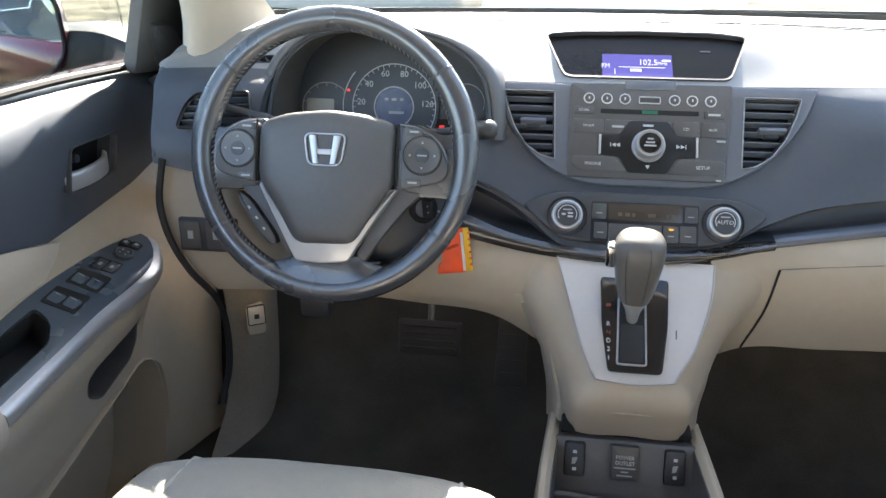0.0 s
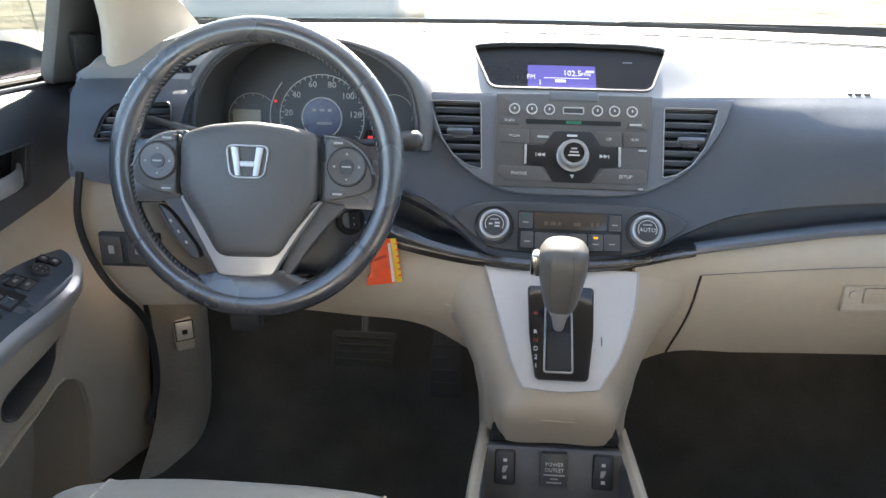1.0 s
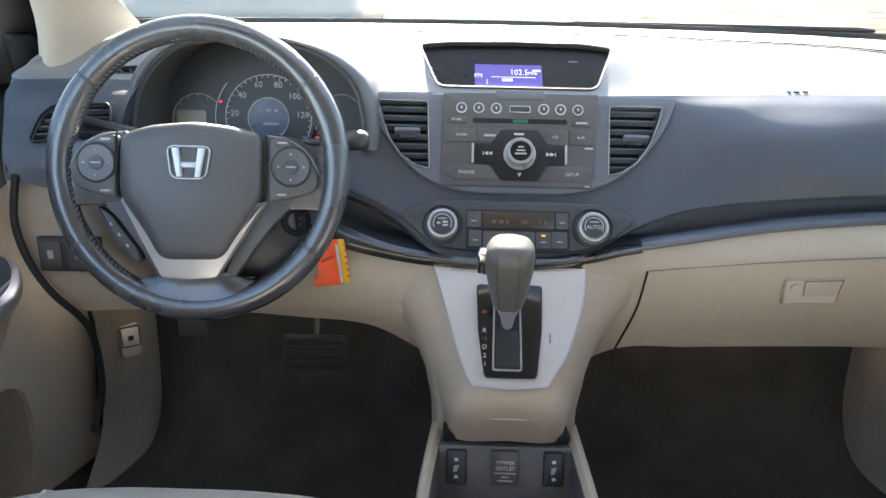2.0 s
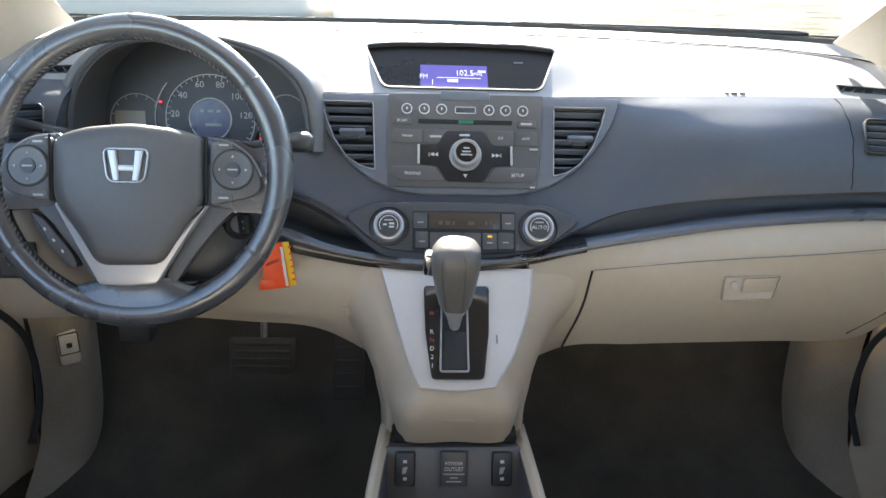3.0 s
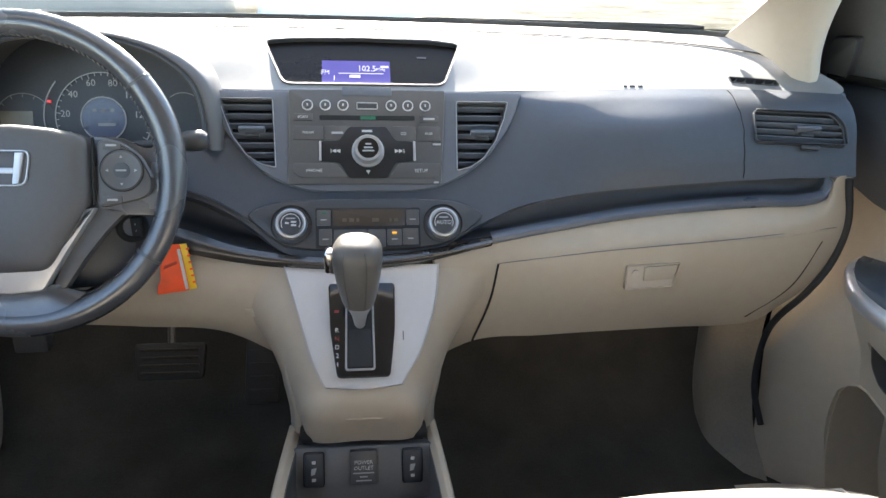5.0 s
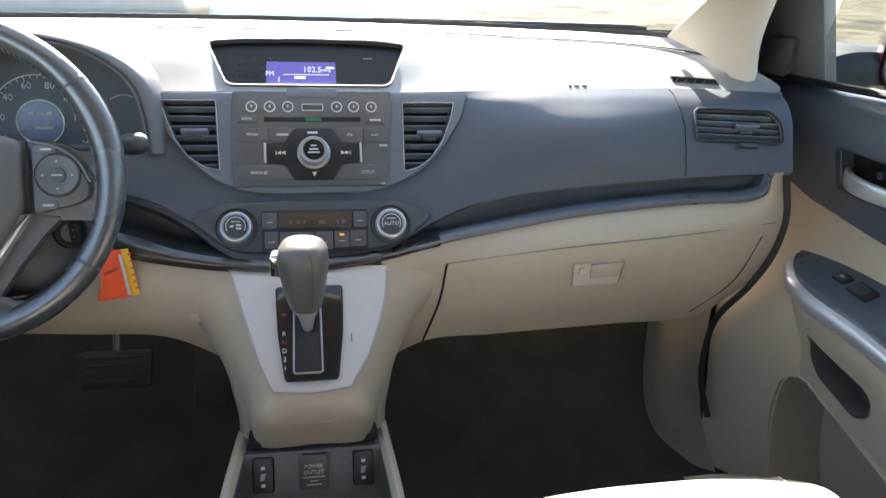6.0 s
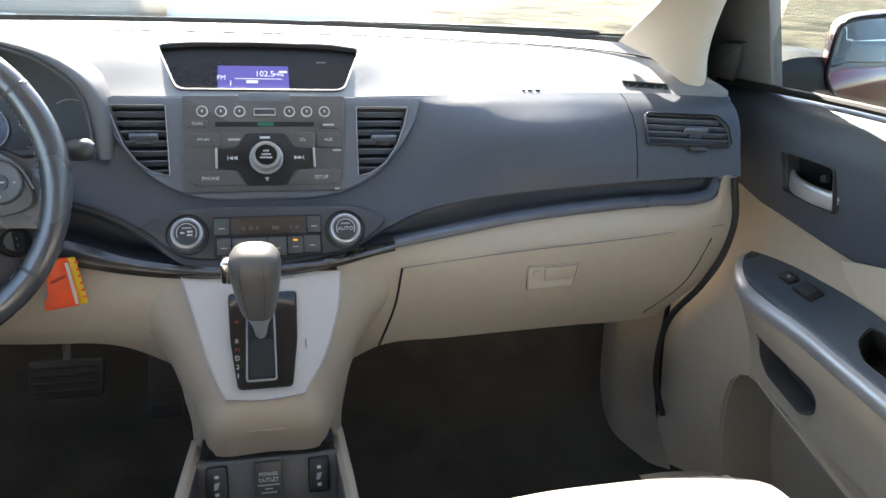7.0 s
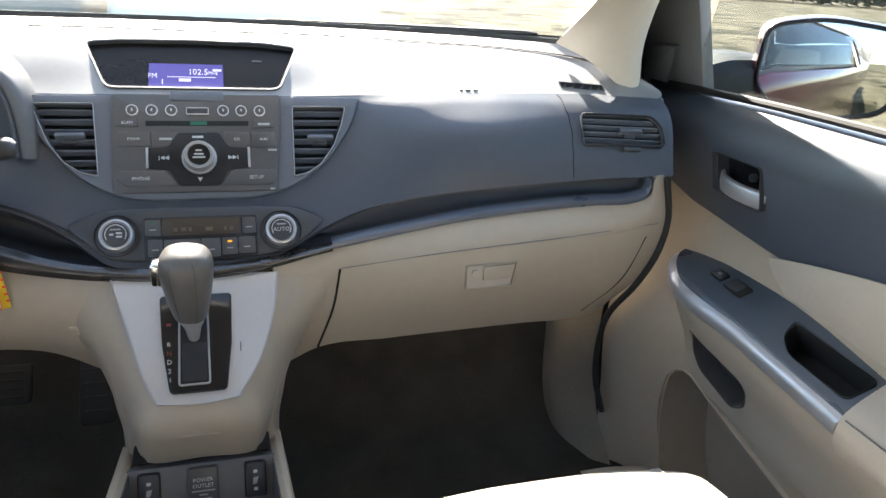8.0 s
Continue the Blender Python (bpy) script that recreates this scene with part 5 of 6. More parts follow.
for sg, dx in ((-1, 0.0), (1, -0.019)):
    FLK = Sheet([[(sg * x + (dx if sg > 0 else 0), y, z) for x, y, z in row] for row in (
        ((0.124, 0.925, 0.350), (0.112, 0.893, 0.305), (0.102, 0.872, 0.268), (0.094, 0.866, 0.235), (0.093, 0.864, 0.205)),
        ((0.132, 0.935, 0.345), (0.119, 0.900, 0.300), (0.110, 0.880, 0.265), (0.103, 0.872, 0.235), (0.102, 0.866, 0.208)),
        ((0.140, 0.965, 0.335), (0.127, 0.935, 0.290), (0.119, 0.915, 0.255), (0.111, 0.900, 0.225), (0.109, 0.890, 0.195)),
        ((0.145, 1.04, 0.320), (0.134, 1.02, 0.28), (0.127, 1.0, 0.24), (0.117, 0.98, 0.20), (0.113, 0.96, 0.15)))])
    part("side_flank", slab(FLK.patch(nu=20, nv=12), 0.004, (-sg, 0.4, 0)), CREAM, console, "beige flank running into the tray rail")
SCUFF = plane_pose((0.043, 0.870, 0.350), (1, 0, 0), (0, 1.06, 1))
part("scuff", prism(rect(-0.0006, -0.006, 0.0006, 0.006), 0.0016, SCUFF, 0), HARD, console, "short dark scratch")
# lower tray
LM = plane_pose((-0.010, 0.818, 0.180), (1, 0, 0), (0, 0.36, 0.93))
part("switch_panel", prism(rounded([(-0.098, 0.030), (0.096, 0.030), (0.106, -0.060), (-0.106, -0.060)], 0.01), 0.0, LM, 0.003, base=-0.02), TRAY, console, "dark switch panel")
# black bar stands in for the shade under the console's chin
part("tray_gap_shade", rbox(0.17, 0.03, 0.012, pose(-0.010, 0.850, 0.216), 0.004), VOID, console)
part("tray_floor", rbox(0.195, 0.40, 0.02, pose(-0.012, 0.62, 0.115), 0.005), PANEL, console, "dark open tray")
part("tray_lip", tube(crv([(-0.105, 0.792, 0.142), (-0.01, 0.786, 0.140), (0.085, 0.792, 0.142)], 14), 0.006, 8), PANEL, console)
for sg, xs in ((-1, (-0.104, -0.117)), (1, (0.084, 0.090))):
    a, b = xs
    RL = Sheet([[(a - sg * 0.009, 0.872, 0.205), (b - sg * 0.008, 0.74, 0.203), (b - sg * 0.006, 0.55, 0.20), (b - sg * 0.006, 0.25, 0.20)],
                [(a, 0.872, 0.212), (b, 0.74, 0.210), (b + sg * 0.002, 0.55, 0.207), (b + sg * 0.002, 0.25, 0.207)],
                [(a + sg * 0.008, 0.885, 0.200), (b + sg * 0.008, 0.74, 0.200), (b + sg * 0.010, 0.55, 0.197), (b + sg * 0.010, 0.25, 0.197)],
                [(a + sg * 0.010, 0.93, 0.10), (b + sg * 0.016, 0.74, 0.10), (b + sg * 0.018, 0.55, 0.10), (b + sg * 0.018, 0.25, 0.10)],
                [(a + sg * 0.012, 0.95, 0.0), (b + sg * 0.022, 0.74, 0.0), (b + sg * 0.024, 0.55, 0.0), (b + sg * 0.024, 0.25, 0.0)]])
    part("side_rail", slab(RL.patch(nu=24, nv=24), 0.005, (-sg, 0, 0)), CREAM, console, "pale beige side rail")
    IN = Sheet([[(a - sg * 0.010, 0.872, 0.204), (b - sg * 0.009, 0.74, 0.202), (b - sg * 0.007, 0.25, 0.20)], [(a - sg * 0.014, 0.872, 0.10), (b - sg * 0.012, 0.74, 0.10), (b - sg * 0.010, 0.25, 0.10)]])
    part("tray_wall", slab(IN.patch(nu=16, nv=4), 0.003, (sg, 0, 0)), PANEL, console)
lid = part("outlet_lid", prism(rounded(rect(-0.019, -0.020, 0.017, 0.026), 0.003), 0.009, LM, 0.0015, base=-0.004), PANEL, console, "dark power outlet lid")
part("lettering", lettering("POWER", 0.0070, LM @ pose(-0.001, 0.0105, 0.0093)), WHITE, lid)
part("lettering", lettering("OUTLET", 0.0070, LM @ pose(-0.001, 0.0030, 0.0093)), WHITE, lid)
for dv, w in ((-0.0035, 0.028), (-0.0085, 0.010), (-0.0135, 0.020)):
    part("text_bar", prism(rect(-0.001 - w / 2, dv - 0.0008, -0.001 + w / 2, dv + 0.0008), 0.0096, LM, 0, base=0.008), DIM, lid)
for cx in (-0.066, 0.064):
    sw = part("seat_heater_switch", prism(rounded(rect(cx - 0.0125, -0.021, cx + 0.0125, 0.024), 0.005), 0.005, LM, 0.002, base=-0.004), HARD, console, "seat heater rocker switch")
    part("joint", ring(rounded(rect(cx - 0.0138, -0.0222, cx + 0.0138, 0.0252), 0.005), 0.0012, 0.0012, LM, base=-0.002), VOID, sw)
    for dv in (0.012, -0.011):
        part("text_bar", prism(rect(cx - 0.0025, dv - 0.002, cx + 0.0025, dv + 0.002), 0.0056, LM, 0, base=0.004), WHITE, sw)
    part("mark", prism(rounded([(cx - 0.003, 0.004), (cx + 0.004, 0.005), (cx + 0.001, -0.004), (cx - 0.004, -0.005)], 0.001), 0.0056, LM, 0, base=0.004), DIM, sw)

# ---- gear shifter ----
shifter = thing("gear_shifter", (-0.012, 0.89, 0.36), "automatic gear shifter with leather knob and black gate", "gear shifter")
GM = plane_pose((-0.010, 0.8775, 0.3545), (1, 0, 0), (0, 1.06, 1))
gate = part("gate", prism(rounded([(-0.0445, 0.066), (0.0445, 0.066), (0.0425, 0.0), (0.0345, -0.063), (-0.0335, -0.063), (-0.042, 0.0)], 0.006), 0.005, GM, 0.0015, base=-0.008), BLACK, shifter, "black gloss shift gate")
SL = rounded([(-0.0215, 0.058), (0.0150, 0.058), (0.0155, -0.055), (-0.0235, -0.055)], 0.005)
part("gate_frame", ring(SL, 0.0026, 0.0075, GM, base=0.003), SILVER, gate, "bright frame round the slot")
part("slot", prism(rounded([(-0.0192, 0.056), (0.0128, 0.056), (0.0132, -0.053), (-0.0212, -0.053)], 0.004), 0.0056, GM, 0, base=0.004), VOID, gate)
part("slot_cover", prism(rounded([(-0.0172, 0.0), (0.0110, 0.0), (0.0112, -0.050), (-0.0190, -0.050)], 0.003), 0.0066, GM, 0.0006, base=0.005), RUBBER, gate, "sliding slot cover")
for i, ch in enumerate("RND21"):
    part("lettering", lettering(ch, 0.0085, GM @ pose(-0.0335 + 0.0002 * i, -0.0005 - 0.0114 * i, 0.0056)), DIMRED if ch == "N" else WHITE, gate)
part("gear_lamp", prism(rect(-0.0365, 0.024, -0.0305, 0.028), 0.0056, GM, 0, base=0.004), DIMRED, gate, "dim red gear lamp")
AX0, AX1 = Vector((-0.0132, 0.8820, 0.359)), Vector((-0.0165, 0.858, 0.480))
ax = (AX1 - AX0).normalized()
KM = Matrix.Translation(AX0) @ ax.to_track_quat("Z", "Y").to_matrix().to_4x4()
L = (AX1 - AX0).length
krows = []
for h, rx, ry in ((0.315, 0.010, 0.010), (0.325, 0.0172, 0.0178), (0.38, 0.0195, 0.020), (0.55, 0.0235, 0.0235), (0.75, 0.0270, 0.026), (0.90, 0.0285, 0.0275), (1.0, 0.0275, 0.0265), (1.06, 0.0235, 0.0225), (1.10, 0.015, 0.0145), (1.115, 0.004, 0.004)):
    krows.append([KM @ Vector((1.10 * rx * math.copysign(abs(math.cos(a)) ** 0.8, math.cos(a)), 1.08 * ry * math.copysign(abs(math.sin(a)) ** 0.8, math.sin(a)), h * L)) for a in (2 * math.pi * j / 32 for j in range(32))])
kb = part("knob", grid_bm(krows, close_u=True, caps=True), KNOBHIDE, shifter, "rounded leather shift knob")
for a in (radians(-68), radians(-112)):
    pts = [KM @ Vector((1.10 * rx * math.copysign(abs(math.cos(a)) ** 0.8, math.cos(a)) * 1.005, 1.08 * ry * math.copysign(abs(math.sin(a)) ** 0.8, math.sin(a)) * 1.005, h * L)) for h, rx, ry in ((0.33, 0.0178, 0.0182), (0.38, 0.0195, 0.020), (0.55, 0.0235, 0.0235), (0.75, 0.0270, 0.026), (0.90, 0.0285, 0.0275), (1.0, 0.0275, 0.0265), (1.06, 0.0235, 0.0225))]
    part("stitch_line", tube(crv(pts, 20), 0.0005, 5), HARD, kb)
part("release_button", rbox(0.014, 0.020, 0.032, KM @ pose(-0.0335, 0.0, 0.84 * L), 0.004, 3), CHROME, kb, "chrome release button")
part("collar", lathe([(0.0, -0.008), (0.0065, -0.008), (0.0075, 0.006), (0.0100, 0.020), (0.0160, 0.034), (0.0175, 0.0395), (0.0, 0.040)], KM, 32), SILVER, shifter, "chrome collar")


# ---- doors ----
MIRROR = pmat("mirror_glass", (0.85, 0.87, 0.88), 0.02, metal=1.0, rvar=0.01, mottle=(5, 0.01))


def deeper(s, x, y, z, k):
    """A point of the shut line, carried forward under the dashboard along the line from between the seats."""
    x0 = 0.12 if s < 0 else 0.0
    return (x0 + (x - x0) * k, y * k, 0.823 + (z - 0.823) * k)


def build_door(s):
    side = "passenger" if s > 0 else "driver"
    door = thing("front_door", (s * 0.8, 0.5, 0.0), f"{side} door trim in charcoal and beige with silver armrest edge", "car door", "front doors")

    def c(*pts):
        return [(s * x, y, z) for x, y, z in pts]

    def side_pose(x, y, z, lean=0.0):
        """A plane on the door that looks into the car; local x runs towards the rear on the passenger's side."""
        return plane_pose((s * x, y, z), (0, -s, 0), (s * lean, 0, 1))

    def yz(y0, z0, *pts):
        return [(-s * (y - y0), z - z0) for y, z in pts]
    def deep(x, y, z, k=1.085):
        return deeper(s, x, y, z, k)
    y0, y1, fx = 1.22, -0.40, (0.011 if s > 0 else 0.0)
    UP = Sheet([c((0.806, y0, 0.640), (0.806, 0.9, 0.655), (0.806, 0.6, 0.662), (0.806, y1, 0.68)), c((0.792, y0, 0.637), (0.792, 0.9, 0.652), (0.792, 0.6, 0.659), (0.792, y1, 0.677)),
                c((0.772, y0, 0.618), (0.772, 0.9, 0.636), (0.772, 0.6, 0.643), (0.772, y1, 0.655)), c((0.757, y0, 0.585), (0.757, 0.9, 0.602), (0.757, 0.6, 0.610), (0.757, y1, 0.62)),
                c((0.757, y0, 0.540), (0.758, 0.9, 0.552), (0.760, 0.6, 0.560), (0.760, y1, 0.57)),
                c((0.776, y0, 0.497), (0.778, 1.0, 0.483), (0.780, 0.78, 0.466), (0.785, 0.6, 0.462), (0.785, y1, 0.46))])
    up = part("upper_panel", slab(UP.patch(nu=60, nv=24), 0.02, (s, 0, 0)), DASH, door, "charcoal grained plastic")
    # the front end of the lower panel sweeps inwards to the shut line
    LO = Sheet([c((0.740, 1.16, 0.515), (0.775, 1.08, 0.510), (0.788, 0.97, 0.500), (0.790, 0.89, 0.492), (0.790, 0.80, 0.49), (0.790, 0.6, 0.49), (0.790, y1, 0.49)),
                c((0.700, 1.06, 0.42), (0.728, 1.00, 0.415), (0.752, 0.945, 0.41), (0.762, 0.89, 0.40), (0.766, 0.80, 0.40), (0.768, 0.6, 0.40), (0.768, y1, 0.40)),
                c(deep(0.628 - fx, 0.953, 0.30), deep(0.658 - fx, 0.948, 0.30, 1.04), (0.706, 0.935, 0.30), (0.725, 0.895, 0.30), (0.733, 0.80, 0.30), (0.734, 0.6, 0.30), (0.734, y1, 0.30)),
                c(deep(0.635 - fx, 0.945, 0.16), deep(0.665 - fx, 0.940, 0.16, 1.04), (0.702, 0.928, 0.16), (0.718, 0.890, 0.16), (0.725, 0.80, 0.16), (0.728, 0.6, 0.16), (0.728, y1, 0.16)),
                c((0.660, 0.99, 0.0), (0.688, 0.965, 0.0), (0.712, 0.93, 0.0), (0.732, 0.885, 0.0), (0.738, 0.80, 0.0), (0.742, 0.6, 0.0), (0.742, y1, 0.0))])
    lo = part("lower_panel", slab(LO.patch(nu=50, nv=24), 0.02, (s, 0, 0)), CREAM, door, "beige grained plastic")

    # inner handle
    HP = side_pose(0.760, 0.88, 0.552)
    bez = rounded(yz(0.88, 0.552, (0.946, 0.582), (0.836, 0.584), (0.818, 0.526), (0.926, 0.528)), 0.010, 5)
    cut(up, prism(bez, 0.05, HP, 0, base=-0.022))
    cup = part("handle_cup", prism(bez, -0.021, HP, 0, base=-0.026), BLACK, door, "dark handle recess")
    part("cup_wall", ring(bez, 0.002, 0.0, HP, base=-0.024), HARD, cup)
    part("bezel", ring(rounded(yz(0.88, 0.552, (0.948, 0.584), (0.834, 0.586), (0.816, 0.524), (0.928, 0.526)), 0.010, 5), 0.0018, 0.0085, HP, base=-0.002), HARD, cup, "slate handle surround")
    lev = Sheet([[HP @ Vector((-s * (y - 0.88), z - 0.552, d)) for y, z, d in r] for r in (
        ((0.930, 0.558, -0.010), (0.905, 0.556, 0.004), (0.860, 0.553, 0.006), (0.822, 0.552, -0.006)), ((0.930, 0.554, -0.004), (0.905, 0.552, 0.010), (0.860, 0.549, 0.012), (0.820, 0.548, 0.0)),
        ((0.928, 0.534, -0.004), (0.905, 0.533, 0.010), (0.860, 0.530, 0.012), (0.820, 0.528, 0.0)), ((0.928, 0.530, -0.012), (0.905, 0.529, 0.002), (0.860, 0.526, 0.004), (0.822, 0.525, -0.008)))])
    part("door_handle", slab(lev.patch(nu=24, nv=10), 0.006, (s, 0, 0)), SILVER, door, "satin silver pull handle")
    part("lock_lever", rbox(0.012, 0.020, 0.008, HP @ pose(-s * (0.835 - 0.88), 0.012, -0.008), 0.003), HARD, cup)
    part("screw", lathe([(0.0, -0.02), (0.006, -0.02), (0.006, -0.012), (0.0, -0.011)], HP @ pose(-s * (0.872 - 0.88), 0.008, 0), 16), HARD, cup)

    # armrest: switch plate, silver edge, beige underside
    AR = Sheet([c((0.782, 0.967, 0.421), (0.782, 0.70, 0.423), (0.782, 0.555, 0.405)), c((0.760, 0.962, 0.4175), (0.762, 0.71, 0.413), (0.762, 0.555, 0.397)), c((0.735, 0.953, 0.412), (0.738, 0.72, 0.402), (0.738, 0.555, 0.388)),
                c((0.714, 0.930, 0.406), (0.718, 0.73, 0.392), (0.718, 0.554, 0.378)), c((0.702, 0.905, 0.402), (0.702, 0.74, 0.384), (0.702, 0.553, 0.370)), c((0.697, 0.908, 0.395), (0.696, 0.74, 0.376), (0.696, 0.553, 0.362))])
    plate = part("switch_plate", slab(AR.patch(nu=30, nv=10), 0.018, (0, 0, -1)), PLATE, door, "slate satin switch plate")
    AP = plane_pose((s * 0.742, 0.74, 0.4050), (0, -s, -s * 0.045), (s, 0, 0.45))

    def ap(*pts):
        return [(-s * (y - 0.74), (x - 0.742) * 1.1) for x, y in pts]
    hole = rounded(ap((0.758, 0.712), (0.730, 0.700), (0.714, 0.668), (0.714, 0.568), (0.758, 0.568)), 0.012, 4)
    cut(plate, prism(hole, 0.03, AP, 0, base=-0.05))
    cut(lo, prism(hole, 0.03, AP, 0, base=-0.055))
    # matt black floor and wall carry the shade inside the cup
    well = part("pull_cup", prism(hole, -0.045, AP, 0, base=-0.049), VOID, door, "pull cup, coloured black for the shade of its depth")
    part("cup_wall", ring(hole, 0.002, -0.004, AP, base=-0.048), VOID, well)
    ED = [c((0.7755, 0.966, 0.418), (0.735, 0.952, 0.412), (0.703, 0.908, 0.402), (0.702, 0.74, 0.384), (0.702, 0.553, 0.370)), c((0.7755, 0.970, 0.415), (0.728, 0.958, 0.406), (0.693, 0.912, 0.394), (0.692, 0.74, 0.377), (0.692, 0.553, 0.363)),
          c((0.7755, 0.968, 0.410), (0.728, 0.956, 0.396), (0.693, 0.910, 0.381), (0.692, 0.74, 0.364), (0.692, 0.553, 0.349)), c((0.7755, 0.962, 0.406), (0.735, 0.948, 0.390), (0.702, 0.900, 0.374), (0.702, 0.74, 0.357), (0.702, 0.553, 0.342))]
    part("armrest_edge", slab(Sheet(ED).patch(nu=40, nv=10), 0.004, (s, 0, 0)), SILVER, door, "satin silver edge strip")
    UN = [c((0.774, 0.962, 0.408), (0.733, 0.950, 0.392), (0.699, 0.900, 0.376), (0.698, 0.74, 0.359), (0.698, 0.2, 0.335)), c((0.765, 0.960, 0.350), (0.733, 0.940, 0.350), (0.704, 0.880, 0.345), (0.703, 0.74, 0.330), (0.703, 0.2, 0.30)),
          c((0.745, 0.950, 0.300), (0.735, 0.925, 0.30), (0.722, 0.870, 0.295), (0.718, 0.74, 0.285), (0.718, 0.2, 0.25)), c((0.735, 0.950, 0.255), (0.732, 0.92, 0.25), (0.724, 0.870, 0.245), (0.722, 0.74, 0.235), (0.722, 0.2, 0.20))]
    und = part("armrest_side", slab(Sheet(UN).patch(nu=50, nv=18), 0.01, (s, 0, 0)), CREAM, door, "beige armrest side with open pocket")
    PP = side_pose(0.710, 0.79, 0.29)
    pk = rounded(yz(0.79, 0.29, (0.862, 0.326), (0.850, 0.290), (0.826, 0.270), (0.745, 0.254), (0.722, 0.268), (0.722, 0.296), (0.735, 0.306)), 0.010, 4)
    cut(und, prism(pk, 0.05, PP, 0, base=-0.06))
    cut(lo, prism(pk, 0.05, PP, 0, base=-0.06))
    # dark plastics put the pocket's shade into its colour
    pw = part("grip_pocket", prism(pk, -0.045, PP, 0, base=-0.05), HARD, door, "grip pocket, coloured dark for its inner shade")
    part("pocket_wall", ring(pk, 0.002, -0.006, PP, base=-0.048), PANEL, pw)
    # elbow pad and insert
    EL = [c((0.785, 0.556, 0.42), (0.785, 0.3, 0.42), (0.785, y1, 0.42)), c((0.745, 0.556, 0.402), (0.745, 0.3, 0.402), (0.745, y1, 0.402)), c((0.700, 0.553, 0.375), (0.698, 0.3, 0.372), (0.698, y1, 0.372)), c((0.692, 0.552, 0.345), (0.690, 0.3, 0.345), (0.690, y1, 0.345)), c((0.705, 0.552, 0.315), (0.705, 0.3, 0.315), (0.705, y1, 0.315))]
    el = part("elbow_pad", slab(Sheet(EL).patch(nu=20, nv=16), 0.012, (s, 0, -1)), CLOTH, door, "beige stitched leather elbow pad")
    part("stitch_line", tube([(s * 0.695, 0.545, 0.372), (s * 0.694, 0.2, 0.370), (s * 0.694, y1, 0.370)], 0.0012, 6), STITCH, el)
    part("insert", slab(Sheet([c((0.7705, 0.800, 0.464), (0.766, 0.70, 0.490), (0.764, 0.612, 0.508), (0.764, 0.3, 0.53), (0.764, y1, 0.53)), c((0.7705, 0.785, 0.445), (0.762, 0.70, 0.460), (0.760, 0.612, 0.465), (0.760, 0.3, 0.47), (0.760, y1, 0.47)),
                               c((0.772, 0.755, 0.425), (0.772, 0.70, 0.423), (0.772, 0.612, 0.415), (0.772, 0.3, 0.41), (0.772, y1, 0.41))]).patch(nu=40, nv=10), 0.012, (s, 0, 0)), CLOTH, door, "beige leather door insert")
    # map pocket with speaker
    MP = side_pose(0.716, 0.75, 0.15)
    mo = [(q.x, q.y) for q in crv([(*q, 0) for q in yz(0.75, 0.15, (0.902, 0.15), (0.902, 0.19), (0.893, 0.228), (0.865, 0.246), (0.80, 0.236), (0.70, 0.215), (0.55, 0.185), (0.40, 0.16), (0.40, 0.01), (0.86, 0.02), (0.888, 0.08))], 60, closed=True)]
    cut(lo, prism(mo, 0.05, MP, 0, base=-0.11))
    mp = part("map_pocket", prism(mo, -0.096, MP, 0, base=-0.100), CREAM, door, "recessed beige map pocket")
    part("pocket_wall", ring([(x * 1.004, y * 1.004) for x, y in mo], 0.003, -0.003, MP, base=-0.099), CREAM, mp)

    # switches
    def switch(x, y, w, l, h=0.004, mark=True):
        m = AP @ pose(-s * (y - 0.74), (x - 0.742) * 1.1, 0)
        base = part("switch_base", prism(rounded(rect(-l / 2 - 0.002, -w / 2 - 0.002, l / 2 + 0.002, w / 2 + 0.002), 0.003), 0.004, m, 0.0006, base=-0.004), VOID, plate)
        part("rocker", rbox(l, w, 0.005, m @ pose(0, 0, h * 0.6, 0, 6), 0.002), HARD, base)
        if mark:
            part("text_bar", prism(rect(-0.003, -0.002, 0.003, 0.002), h * 0.6 + 0.0035, m, 0, base=h * 0.6), DIM, base)
    if s < 0:
        for y0, y1 in ((0.778, 0.822), (0.724, 0.768)):
            row = part("switch_recess", prism(rounded(ap((0.760, y0), (0.762, y1 - 0.003), (0.722, y1 + 0.004), (0.720, y0 + 0.006)), 0.003), 0.0015, AP, 0.0005, base=-0.012), VOID, plate, "black window switch recess")
            for x, dy in ((0.7500, 0.0), (0.7315, 0.003)):
                m = AP @ pose(-s * (y0 + 0.015 + dy - 0.74), (x - 0.742) * 1.1, -0.0015)
                rk = part("rocker", rbox(0.026, 0.0180, 0.008, m @ pose(0, 0, 0.0, 0, s * 9), 0.002), PLATE, row, "slate window switch")
                part("mark", rbox(0.0016, 0.0085, 0.0006, m @ pose(-s * 0.009, 0.001, 0.0052, 0, s * 9), 0.0002), DIM, rk)
        lock = part("switch_recess", prism(rounded(ap((0.756, 0.828), (0.756, 0.858), (0.727, 0.865), (0.726, 0.835)), 0.003), 0.002, AP, 0.0005, base=-0.010), VOID, plate, "black lock switch recess")
        for x, dy in ((0.7485, 0.0), (0.7345, 0.004)):
            m = AP @ pose(-s * (0.8435 + dy - 0.74), (x - 0.742) * 1.1, -0.0005)
            rk = part("rocker", rbox(0.026, 0.0135, 0.006, m, 0.0015), HARD, lock, "dark lock switch")
            part("text_bar", prism(rect(-0.004, -0.0022, 0.004, 0.0022), 0.0034, m, 0, base=0.002), DIM, rk)
        m = AP @ pose(-s * (0.887 - 0.74), -0.004, 0.0)
